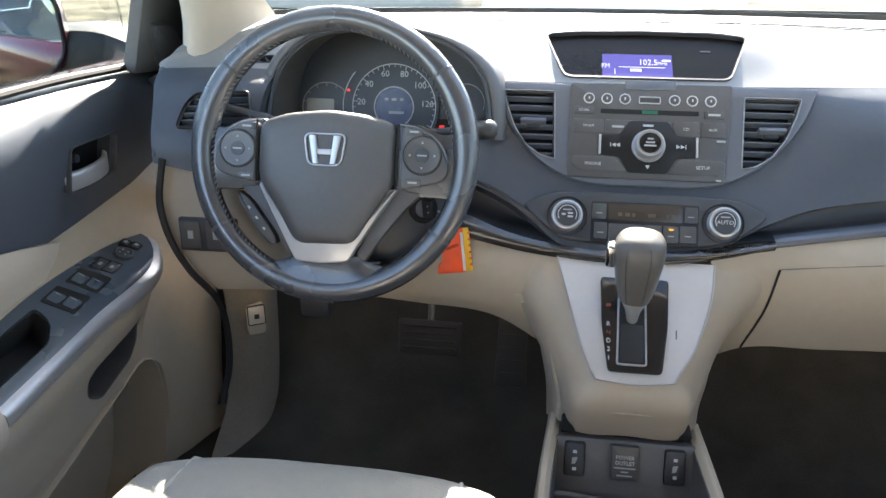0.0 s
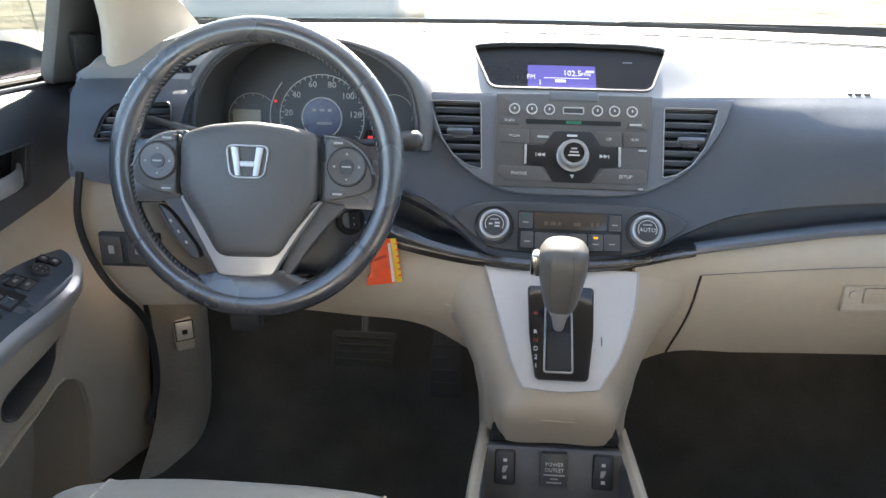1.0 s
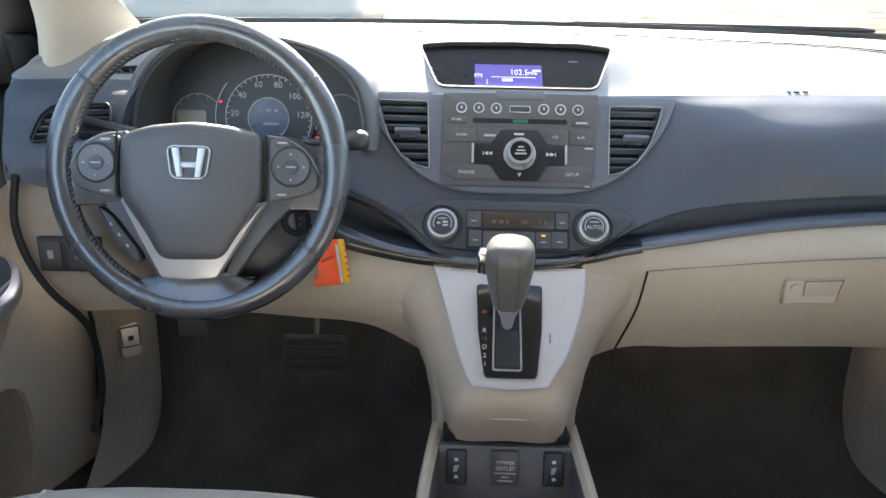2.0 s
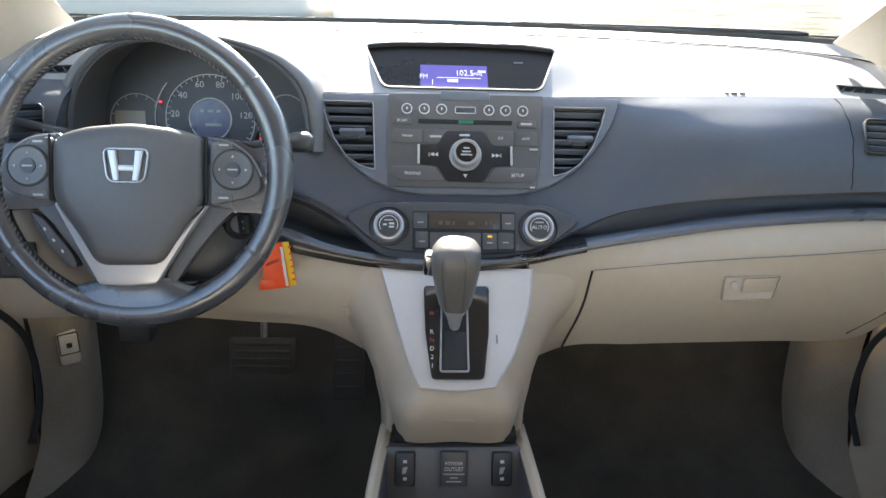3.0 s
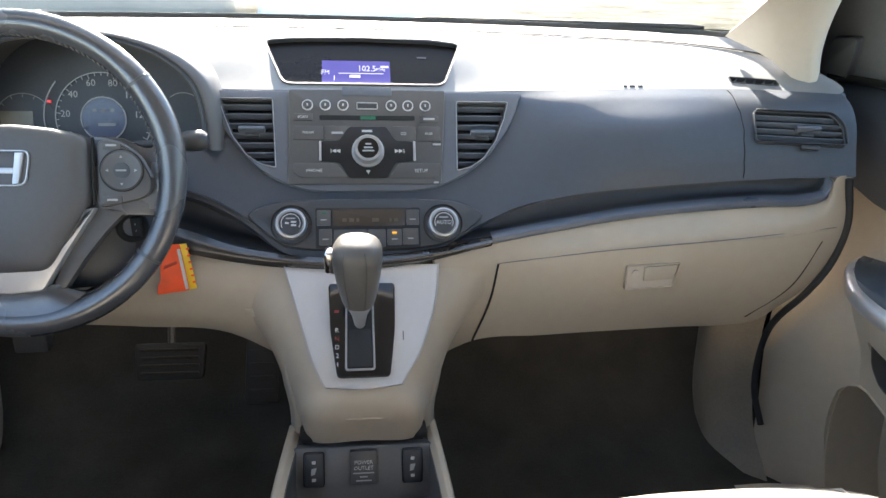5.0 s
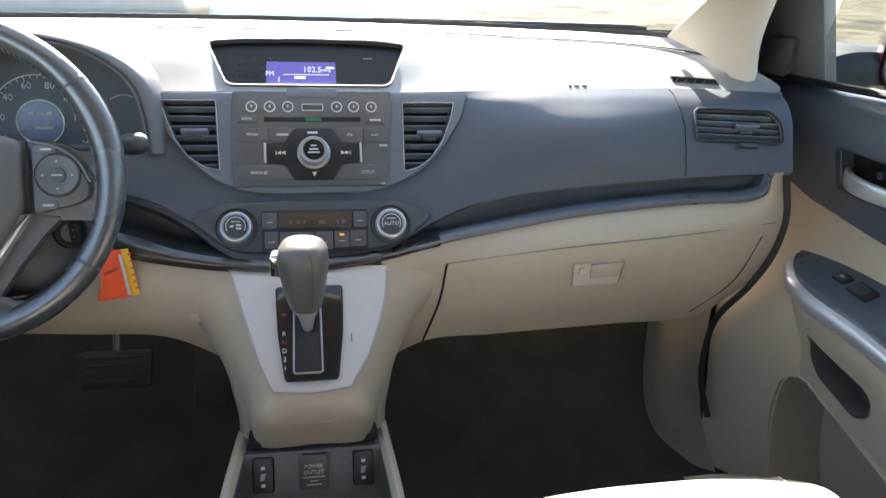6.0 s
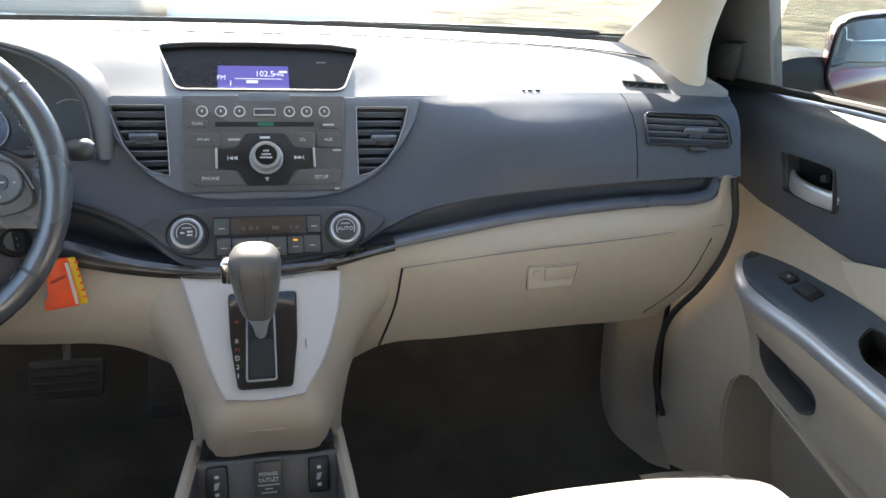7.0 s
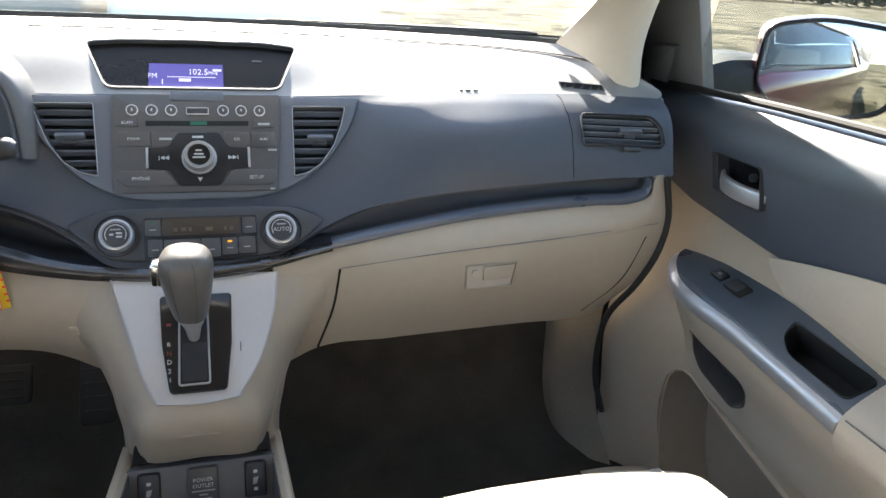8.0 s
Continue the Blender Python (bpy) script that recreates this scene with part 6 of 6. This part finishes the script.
        kn = part("mirror_knob", lathe([(0.0, 0.0), (0.0145, 0.0), (0.0140, 0.005), (0.0115, 0.0065), (0.0095, 0.0050), (0.0, 0.0055)], m, 28), HARD, plate, "round mirror adjuster")
        for k in range(4):
            part("mark", prism(tri(0.0065, 0, 0.0014, 0.0016), 0.0062, m @ pose(0, 0, 0, 0, 0, 45 + 90 * k), 0, base=0.004), DIM, kn)
        switch(0.7490, 0.913, 0.011, 0.013)
        switch(0.7355, 0.917, 0.011, 0.013)
    else:
        switch(0.744, 0.858, 0.014, 0.022)
        switch(0.744, 0.815, 0.020, 0.036, 0.004, False)

    # mirror triangle with tweeter
    SP = side_pose(0.782 if s > 0 else 0.757, 1.08, 0.70, -0.325)

    def slope(*pts):
        return yz(1.08, 0, *((y, (z - 0.70) * 1.0515) for y, z in pts))
    so = rounded(slope((1.38, 0.610), (1.058, 0.645), (1.047, 0.800), (1.03, 0.90), (1.10, 0.92), (1.20, 0.80), (1.30, 0.72), (1.37, 0.65)), 0.006, 3)
    sail = part("mirror_triangle", prism(so, 0.0, SP, 0.004, base=-0.02), SAIL, door, "charcoal triangular mirror trim")
    ty = -0.045 if s < 0 else -0.014
    to = rounded(slope(*((y + ty, z) for y, z in ((1.240, 0.643), (1.168, 0.648), (1.138, 0.690), (1.124, 0.722), (1.192, 0.716), (1.226, 0.692), (1.248, 0.660)))), 0.012, 5)
    tw = part("tweeter", prism(to, 0.010, SP, 0.005, base=0.0), SAIL, sail, "tweeter grille")
    part("tweeter_rim", ring(to, 0.003, 0.011, SP, base=0.002), SLATE, tw)
    # window frame, black, along the pillar
    WF = [c((0.735, 1.18, 0.80), (0.700, 1.04, 0.88), (0.655, 0.86, 0.95), (0.605, 0.50, 1.12), (0.58, -0.4, 1.17)), c((0.752, 1.05, 0.80), (0.728, 0.99, 0.86), (0.700, 0.84, 0.93), (0.650, 0.47, 1.09), (0.625, -0.4, 1.14))]
    part("window_frame", slab(grid_bm([crv(r, 30) for r in WF]), 0.02, (s, 1, 0)), RUBBER, door, "black window frame")
    wg = grid_bm([c((0.800, 1.10, 0.655), (0.800, 0.6, 0.668), (0.800, y1, 0.685)), c((0.735, 0.96, 0.86), (0.735, 0.6, 0.865), (0.735, y1, 0.87)), c((0.655, 0.45, 1.09), (0.655, 0.3, 1.105), (0.640, y1, 1.13))])
    pane = part("window_pane", slab(wg, 0.004, (s, 0, 0)), TINTED, door, "lightly tinted side window glass")
    pane.visible_shadow = False
    part("weatherstrip", tube(crv(c((0.792, 1.20, 0.648), (0.794, 0.9, 0.663), (0.794, 0.6, 0.670), (0.794, y1, 0.685)), 20), 0.006, 8), RUBBER, door)

    # seal between door and dashboard
    seal = c((0.668, 0.926, 0.546), (0.679, 0.921, 0.478), (0.669, 0.921, 0.422), (0.643, 0.922, 0.375), (0.612, 0.930, 0.330), (0.606, 0.938, 0.30), (0.606, 0.945, 0.25), (0.612, 0.945, 0.19), (0.622, 0.925, 0.14))
    DK = (1.0, 1.0, 1.0, 1.01, 1.03, 1.05, 1.055, 1.055, 1.055)
    seal = c(*(deeper(s, s * x, y, z, k) for (x, y, z), k in zip(seal, DK)))
    if s < 0:
        seal[:3] = [(x, y + 0.010, z - 0.010) for x, y, z in seal[:3]]
    sl = thing("door_seal", (s * 0.62, 0.94, 0.0), "black rubber door seal along the shut line", "door seal", "door seals")
    part("lip", tube(crv(seal, 40), [0.0052] * 40, 8), RUBBER, sl)

    # outside mirror
    mir = thing("side_mirror", (s * 1.0, 1.12, 0.62), "maroon side mirror reflecting the car's flank", "side mirror", "side mirrors")
    N = Vector((-s * 0.515, -0.855, 0.05)).normalized()
    R = Vector((0, 0, 1)).cross(-N).normalized() * -1
    GMm = plane_pose((s * 1.062, 1.085, 0.695), (N.y * -1, N.x, 0), (0, 0, 1))
    if (GMm.to_3x3() @ Vector((0, 0, 1))).dot(N) < 0:
        GMm = plane_pose((s * 1.062, 1.085, 0.695), (N.y, -N.x, 0), (0, 0, 1))
    go = [(q.x, q.y) for q in crv([(s * x, z, 0) for x, z in ((-0.105, 0.055), (-0.112, 0.010), (-0.108, -0.040), (-0.085, -0.066), (-0.03, -0.080), (0.05, -0.080), (0.10, -0.062), (0.115, 0.0), (0.10, 0.058), (0.03, 0.075), (-0.05, 0.074))], 60, closed=True)]
    rows = []
    for d, g in ((0.012, 1.02), (0.016, 1.06), (0.004, 1.10), (-0.03, 1.10), (-0.07, 0.95), (-0.10, 0.65), (-0.112, 0.25)):
        rows.append([GMm @ Vector((x * g, y * g, d)) for x, y in go])
    part("housing", grid_bm(rows, close_u=True, caps=True), PAINT, mir, "maroon painted shell")
    part("glass", prism(go, 0.0135, GMm, 0.001, base=0.008), MIRROR, mir, "mirror glass")
    part("rim", ring([(x * 1.03, y * 1.03) for x, y in go], 0.004, 0.0175, GMm, base=0.008), RUBBER, mir)
    part("arm", slab(Sheet([c((0.82, 1.26, 0.66), (0.92, 1.25, 0.70), (1.02, 1.22, 0.70)), c((0.82, 1.15, 0.66), (0.90, 1.145, 0.688), (1.00, 1.14, 0.690)), c((0.83, 1.15, 0.60), (0.90, 1.145, 0.605), (1.00, 1.14, 0.60)), c((0.84, 1.20, 0.57), (0.92, 1.20, 0.57), (1.00, 1.20, 0.58))]).patch(nu=12, nv=10), 0.03, (0, 1, 0)), RUBBER, mir, "black mirror foot")
    if s < 0:
        door.location += Vector((-0.011, 0.044, -0.023))
        mir.location += Vector((0.004, 0.050, -0.020))
    return door


for side in (-1, 1):
    build_door(side)
for s, nm in ((-1, "pillar_west"), (1, "pillar_east")):
    P = Sheet([[(s * x, y, z) for x, y, z in r] for r in (
        ((0.565, 1.15, 0.713), (0.553, 1.0, 0.790), (0.535, 0.80, 0.93), (0.50, 0.50, 1.13)), ((0.605, 1.080, 0.688), (0.590, 0.985, 0.790), (0.565, 0.79, 0.92), (0.53, 0.48, 1.12)),
        ((0.685, 1.060, 0.628), (0.664, 1.045, 0.710), (0.652, 1.0, 0.795), (0.62, 0.81, 0.92), (0.58, 0.48, 1.11)), ((0.735, 1.22, 0.64), (0.695, 1.10, 0.80), (0.655, 0.89, 0.93), (0.615, 0.50, 1.12)))])
    tagged(link_mesh(nm, slab(P.patch(nu=30, nv=16), 0.01, (s, 1, 0)), PILLAR), "beige plastic windscreen pillar trim", "pillar", kind="structure")
for s, nm in ((-1, "pillar_northwest"), (1, "pillar_northeast")):
    P = Sheet([[(s * x, y, z) for x, y, z in r] for r in (((0.715, 1.20, 0.60), (0.690, 1.09, 0.80), (0.650, 0.88, 0.94), (0.61, 0.50, 1.13)), ((0.76, 1.32, 0.60), (0.735, 1.20, 0.80), (0.690, 0.97, 0.95), (0.63, 0.50, 1.14)),
                                                          ((0.82, 1.40, 0.60), (0.790, 1.27, 0.80), (0.735, 1.02, 0.95), (0.65, 0.50, 1.14)))])
    tagged(link_mesh(nm, slab(P.patch(nu=24, nv=10), 0.01, (s, 1, 0)), RUBBER), "dark windscreen pillar between glass and door", "pillar", kind="structure")
# kick panels, their shade put into the darker KICK colour
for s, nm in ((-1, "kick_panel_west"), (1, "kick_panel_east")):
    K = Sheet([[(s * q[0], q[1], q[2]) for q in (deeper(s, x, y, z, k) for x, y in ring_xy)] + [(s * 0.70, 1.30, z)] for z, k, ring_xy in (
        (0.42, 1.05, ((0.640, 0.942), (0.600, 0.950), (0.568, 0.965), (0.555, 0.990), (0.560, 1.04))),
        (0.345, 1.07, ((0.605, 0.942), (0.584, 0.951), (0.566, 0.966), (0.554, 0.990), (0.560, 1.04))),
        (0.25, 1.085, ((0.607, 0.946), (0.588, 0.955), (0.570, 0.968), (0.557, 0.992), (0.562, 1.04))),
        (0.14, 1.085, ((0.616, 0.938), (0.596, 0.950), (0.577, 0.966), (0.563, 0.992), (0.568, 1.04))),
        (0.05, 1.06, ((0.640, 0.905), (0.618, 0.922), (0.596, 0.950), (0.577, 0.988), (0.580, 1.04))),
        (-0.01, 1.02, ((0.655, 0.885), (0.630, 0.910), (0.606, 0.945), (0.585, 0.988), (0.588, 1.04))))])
    tagged(link_mesh(nm, slab(K.patch(nu=30, nv=20), 0.006, (s, 0.3, 0)), KICK), "beige plastic kick panel, darkened in colour for the footwell's shade", "kick panel", kind="structure")
    SI = Sheet([[(s * 0.745, 0.90, 0.030), (s * 0.745, 0.4, 0.030), (s * 0.745, -0.4, 0.030)], [(s * 0.66, 0.92, 0.026), (s * 0.655, 0.4, 0.026), (s * 0.655, -0.4, 0.026)], [(s * 0.615, 0.95, 0.0), (s * 0.615, 0.4, 0.0), (s * 0.615, -0.4, 0.0)]])
    tagged(link_mesh("door_sill", slab(SI.patch(nu=20, nv=8), 0.01, (0, 0, -1)), CREAM), "beige plastic door sill trim", "sill", kind="structure")
# bonnet release on the driver's kick panel
rel = thing("bonnet_release", (-0.555, 0.95, 0.26), "beige bonnet release handle on the kick panel", "release handle")
RM = plane_pose((-0.599, 1.0375, 0.238), (1, 0.62, 0), (0, 0, 1))
part("cup", prism(rounded(rect(-0.015, -0.030, 0.014, 0.023), 0.006), 0.004, RM, 0.002, base=-0.02), CREAM, rel)
part("joint", ring(rounded(rect(-0.0145, -0.012, 0.0145, 0.0235), 0.003), 0.0014, 0.0048, RM, base=0.001), VOID, rel)
part("lever", rbox(0.026, 0.032, 0.007, RM @ pose(0, 0.006, 0.004), 0.003), CLOTH, rel)
part("mark", prism(rect(-0.004, -0.004, 0.004, 0.004), 0.0082, RM @ pose(0, 0.005, 0), 0, base=0.006), VOID, rel)


# ---- wiper at the foot of the glass ----
wiper = thing("windscreen_wiper", (0.3, 1.36, 0.70), "black windscreen wiper resting along the glass foot", "wiper")
part("blade", tube(crv([(0.10, 1.405, 0.706), (0.30, 1.365, 0.709), (0.46, 1.285, 0.715), (0.560, 1.215, 0.720)], 24), [0.004] + [0.008] * 22 + [0.003], 8, flat=0.8), RUBBER, wiper, "rubber wiper blade")


# ---- pedals ----
brake = thing("brake_pedal", (-0.318, 1.12, 0.05), "wide ribbed black rubber brake pedal", "pedal")
BPM = plane_pose((-0.316, 1.105, 0.185), (1, 0, 0), (0, 0.45, 0.9))
part("pad", prism(rounded([(-0.056, 0.030), (0.056, 0.030), (0.052, -0.030), (-0.052, -0.030)], 0.008), 0.010, BPM, 0.003, base=-0.004), RUBBER, brake, "ribbed rubber pad")
for i in range(4):
    part("rib", rbox(0.092, 0.005, 0.005, BPM @ pose(0, 0.019 - 0.0125 * i, 0.011), 0.0015), CARPET, brake)
part("arm", tube(crv([(-0.316, 1.115, 0.20), (-0.318, 1.16, 0.30), (-0.322, 1.19, 0.45)], 12), 0.006, 8), PANEL, brake)
gas = thing("accelerator_pedal", (-0.175, 1.14, 0.05), "narrow black accelerator pedal", "pedal")
GP = plane_pose((-0.175, 1.13, 0.165), (1, 0, 0), (0, 0.5, 0.87))
part("pad", prism(rounded([(-0.024, 0.060), (0.024, 0.060), (0.028, -0.070), (-0.028, -0.070)], 0.010), 0.008, GP, 0.003, base=-0.004), RUBBER, gas, "ribbed rubber pad")
for i in range(5):
    part("rib", rbox(0.040, 0.005, 0.004, GP @ pose(0, 0.04 - 0.022 * i, 0.009), 0.001), RUBBER, gas)
part("arm", tube(crv([(-0.175, 1.16, 0.22), (-0.175, 1.20, 0.34), (-0.178, 1.22, 0.45)], 10), 0.006, 8), HARD, gas)
wire = thing("wiring", (-0.47, 1.05, 0.3), "thin dark cable hanging under the dashboard", "cable")
part("cable", tube(crv([(-0.42, 1.02, 0.36), (-0.44, 1.03, 0.325), (-0.47, 1.05, 0.295), (-0.485, 1.06, 0.27)], 16), 0.0025, 6), PANEL, wire)
part("connector", rbox(0.05, 0.03, 0.04, pose(-0.50, 1.06, 0.26), 0.006), HARD, wire)


# ---- seats ----
def build_seat(s):
    seat = thing("front_seat", (s * 0.36, 0.35, 0.0), "cream leather front seat cushion with rounded front edge", "car seat", "front seats")
    rows = []
    for y, z, w in ((0.60, 0.13, 0.180), (0.625, 0.20, 0.190), (0.630, 0.255, 0.196), (0.615, 0.297, 0.202), (0.57, 0.315, 0.212), (0.40, 0.305, 0.235), (0.15, 0.29, 0.24), (0.05, 0.28, 0.24)):
        rows.append([(s * 0.355 + (0.008 if s < 0 else 0.0) + w * k, y - 0.04 * abs(k) ** 5, z + (0.004 if s < 0 else -0.010) - 0.008 * abs(k) ** 2 - 0.05 * max(0, abs(k) - 0.9) / 0.1) for k in (-1, -0.9, -0.7, -0.4, 0, 0.4, 0.7, 0.9, 1)])
    sh = Sheet(rows)
    cu = part("cushion", slab(sh.patch(nu=40, nv=40), 0.05, (0, 0, -1)), SEAT, seat, "cream grained leather")
    for u in (0.21, 0.79):
        part("piping", tube([sh.at(u, v, 0.0) + Vector((0, 0, 0.001)) for v in (0.30, 0.36, 0.42, 0.5, 0.6, 0.75, 0.95)], 0.0022, 6), CLOTH, cu)
    br = [[(s * 0.355 + w * math.sin(a), y - 0.06 * math.cos(a) * (1 if math.cos(a) < 0 else 0.6), z) for a in (2 * math.pi * j / 24 for j in range(24))]
          for y, z, w in ((0.03, 0.27, 0.16), (0.00, 0.33, 0.215), (-0.06, 0.50, 0.225), (-0.14, 0.70, 0.21), (-0.20, 0.84, 0.175), (-0.22, 0.88, 0.12))]
    part("backrest", grid_bm(br, close_u=True, caps=True), SEAT, seat, "cream leather backrest")
    part("seat_base", rbox(0.40, 0.50, 0.12, pose(s * 0.355, 0.32, 0.16), 0.02), HARD, seat, "dark seat base")
    for x in (-0.17, 0.17):
        part("seat_rail", rbox(0.03, 0.60, 0.10, pose(s * 0.355 + x, 0.32, 0.05), 0.006), VOID, seat)
    return seat


for side in (-1, 1):
    build_seat(side)


# ---- parked cars ahead ----
TYRE = pmat("tyre_rubber", (0.02, 0.02, 0.02), 0.8)
WHITECAR = pmat("white_car_paint", (0.78, 0.77, 0.75), 0.3, coat=0.8, mottle=(2, 0.03))
SILVERCAR = pmat("silver_beige_car_paint", (0.20, 0.19, 0.165), 0.35, coat=0.3, mottle=(2, 0.05))
TAILRED = pmat("red_lamp_lens", (0.35, 0.02, 0.02), 0.2, coat=0.5)


def parked_car(x, y, paint, label):
    car = thing("parked_car", (x, y + 2.2, GROUND_Z), label, "car", "parked cars")
    g = GROUND_Z

    def sec(yy, w, zs):
        return [(x - w, yy, g + zs[0]), (x - w * 1.02, yy, g + zs[1]), (x - w * 0.96, yy, g + zs[2]), (x, yy, g + zs[3]), (x + w * 0.96, yy, g + zs[2]), (x + w * 1.02, yy, g + zs[1]), (x + w, yy, g + zs[0])]
    body = Sheet([sec(y + 0.04, 0.74, (0.30, 0.45, 0.50, 0.52)), sec(y, 0.80, (0.28, 0.55, 0.66, 0.68)), sec(y + 0.08, 0.85, (0.26, 0.62, 0.90, 0.94)), sec(y + 0.35, 0.88, (0.25, 0.65, 0.98, 1.02)),
                  sec(y + 1.2, 0.90, (0.22, 0.62, 0.96, 0.98)), sec(y + 3.1, 0.90, (0.22, 0.62, 0.94, 0.96)), sec(y + 4.1, 0.86, (0.24, 0.55, 0.80, 0.84)), sec(y + 4.45, 0.74, (0.28, 0.45, 0.55, 0.58))])
    part("body", slab(body.patch(nu=36, nv=60), 0.02, (0, 0, -1)), paint, car)
    cab = Sheet([sec(y + 0.45, 0.74, (0.90, 0.95, 1.0, 1.02)), sec(y + 0.85, 0.70, (0.95, 1.20, 1.36, 1.40)), sec(y + 1.6, 0.70, (0.95, 1.25, 1.42, 1.46)), sec(y + 2.3, 0.70, (0.95, 1.22, 1.38, 1.42)), sec(y + 3.1, 0.74, (0.88, 0.92, 0.95, 0.97))])
    part("cabin", slab(cab.patch(nu=30, nv=30), 0.02, (0, 0, -1)), SIDEGLASS, car, "dark glazed cabin")
    part("bumper", slab(Sheet([sec(y - 0.03, 0.78, (0.30, 0.33, 0.36, 0.37)), sec(y - 0.05, 0.82, (0.34, 0.46, 0.52, 0.54)), sec(y + 0.02, 0.84, (0.40, 0.54, 0.60, 0.62))]).patch(nu=30, nv=12), 0.02, (0, 1, 0)), paint, car)
    for sg in (-1, 1):
        part("tail_light", rbox(0.22, 0.05, 0.14, pose(x + sg * 0.70, y + 0.05, g + 0.62), 0.02), TAILRED, car)
        for yy in (0.85, 3.55):
            m = pose(x + sg * 0.82, y + yy, g + 0.31, 0, 90, 0)
            w = part("wheel", lathe([(0.0, -0.10), (0.28, -0.10), (0.315, -0.07), (0.315, 0.07), (0.28, 0.10), (0.20, 0.10), (0.0, 0.08)], m, 32), TYRE, car)
            part("rim", lathe([(0.0, -0.105), (0.19, -0.105), (0.20, 0.0), (0.19, 0.105), (0.0, 0.105)], m, 24), SILVER, w)
    part("plate", rbox(0.30, 0.012, 0.15, pose(x, y + 0.015, g + 0.72), 0.004), WHITE, car)
    for k in range(3):
        part("badge_bar", rbox(0.07, 0.010, 0.035, pose(x + 0.38 + 0.09 * k, y + 0.055, g + 0.905), 0.004), DIM, car)
    return car


parked_car(-1.62, 5.15, SILVERCAR, "silver-beige parked car seen from behind, in bright sun")
parked_car(0.26, 5.10, WHITECAR, "white parked car seen from behind, in bright sun")

# dry grass tufts on the soil
STRAW = pmat("dry_straw", (0.15, 0.125, 0.065), 0.9, mottle=(3, 0.3), spec=0.2)
verts, faces = [], []
rng = random.Random(5)
for _ in range(2600):
    a = rng.random()
    if a < 0.55:
        px, py = rng.uniform(1.3, 7.0), rng.uniform(-0.5, 7.0)
    elif a < 0.8:
        px, py = rng.uniform(-7.0, -1.3), rng.uniform(-0.5, 5.0)
    else:
        px, py = rng.uniform(1.3, 9.0), rng.uniform(4.0, 16.0)
    if noise.noise(Vector((px * 0.6, py * 0.6, 3))) < -0.1:
        continue
    for _ in range(5):
        h, d, w = rng.uniform(0.03, 0.10), rng.uniform(0, 6.28), rng.uniform(0.002, 0.005)
        bx, by = px + rng.uniform(-0.06, 0.06), py + rng.uniform(-0.06, 0.06)
        tx, ty = bx + math.cos(d) * h * 0.9, by + math.sin(d) * h * 0.9
        n0 = len(verts)
        verts += [(bx - w, by, GROUND_Z - 0.02), (bx + w, by + w, GROUND_Z - 0.02), (tx, ty, GROUND_Z + h)]
        faces.append((n0, n0 + 1, n0 + 2))
me = bpy.data.meshes.new("grass")
me.from_pydata(verts, [], faces)
me.materials.append(STRAW)
tagged(new("grass", me), "scattered tufts of dry straw-coloured grass", "grass", kind="stuff")

# a dark line of scrub far off
SCRUB = pmat("dark_scrub", (0.085, 0.078, 0.050), 0.9, mottle=(0.4, 0.4), spec=0.1)
verts, faces = [], []
rng = random.Random(11)
for _ in range(3000):
    t = rng.random()
    cx, cy = 14 + 44 * t + rng.uniform(-2, 2), 52 - 16 * t + rng.uniform(-3, 3)
    z = GROUND_Z + rng.uniform(0.0, 2.2) ** 1.0 * (0.5 + 0.5 * noise.noise(Vector((cx * 0.3, cy * 0.3, 1))))
    r, a = rng.uniform(0.12, 0.4), rng.uniform(0, 3.14)
    dx, dy = math.cos(a) * r, math.sin(a) * r
    n0 = len(verts)
    verts += [(cx - dx, cy - dy, z), (cx + dx, cy + dy, z + 0.1), (cx + dx * 0.6, cy + dy * 0.2, z + r * 1.4), (cx - dx * 0.7, cy + dy * 0.3, z + r)]
    faces.append((n0, n0 + 1, n0 + 2, n0 + 3))
me = bpy.data.meshes.new("scrub")
me.from_pydata(verts, [], faces)
me.materials.append(SCRUB)
tagged(new("scrub", me), "dark distant scrub at the edge of the field", "scrub", kind="stuff")
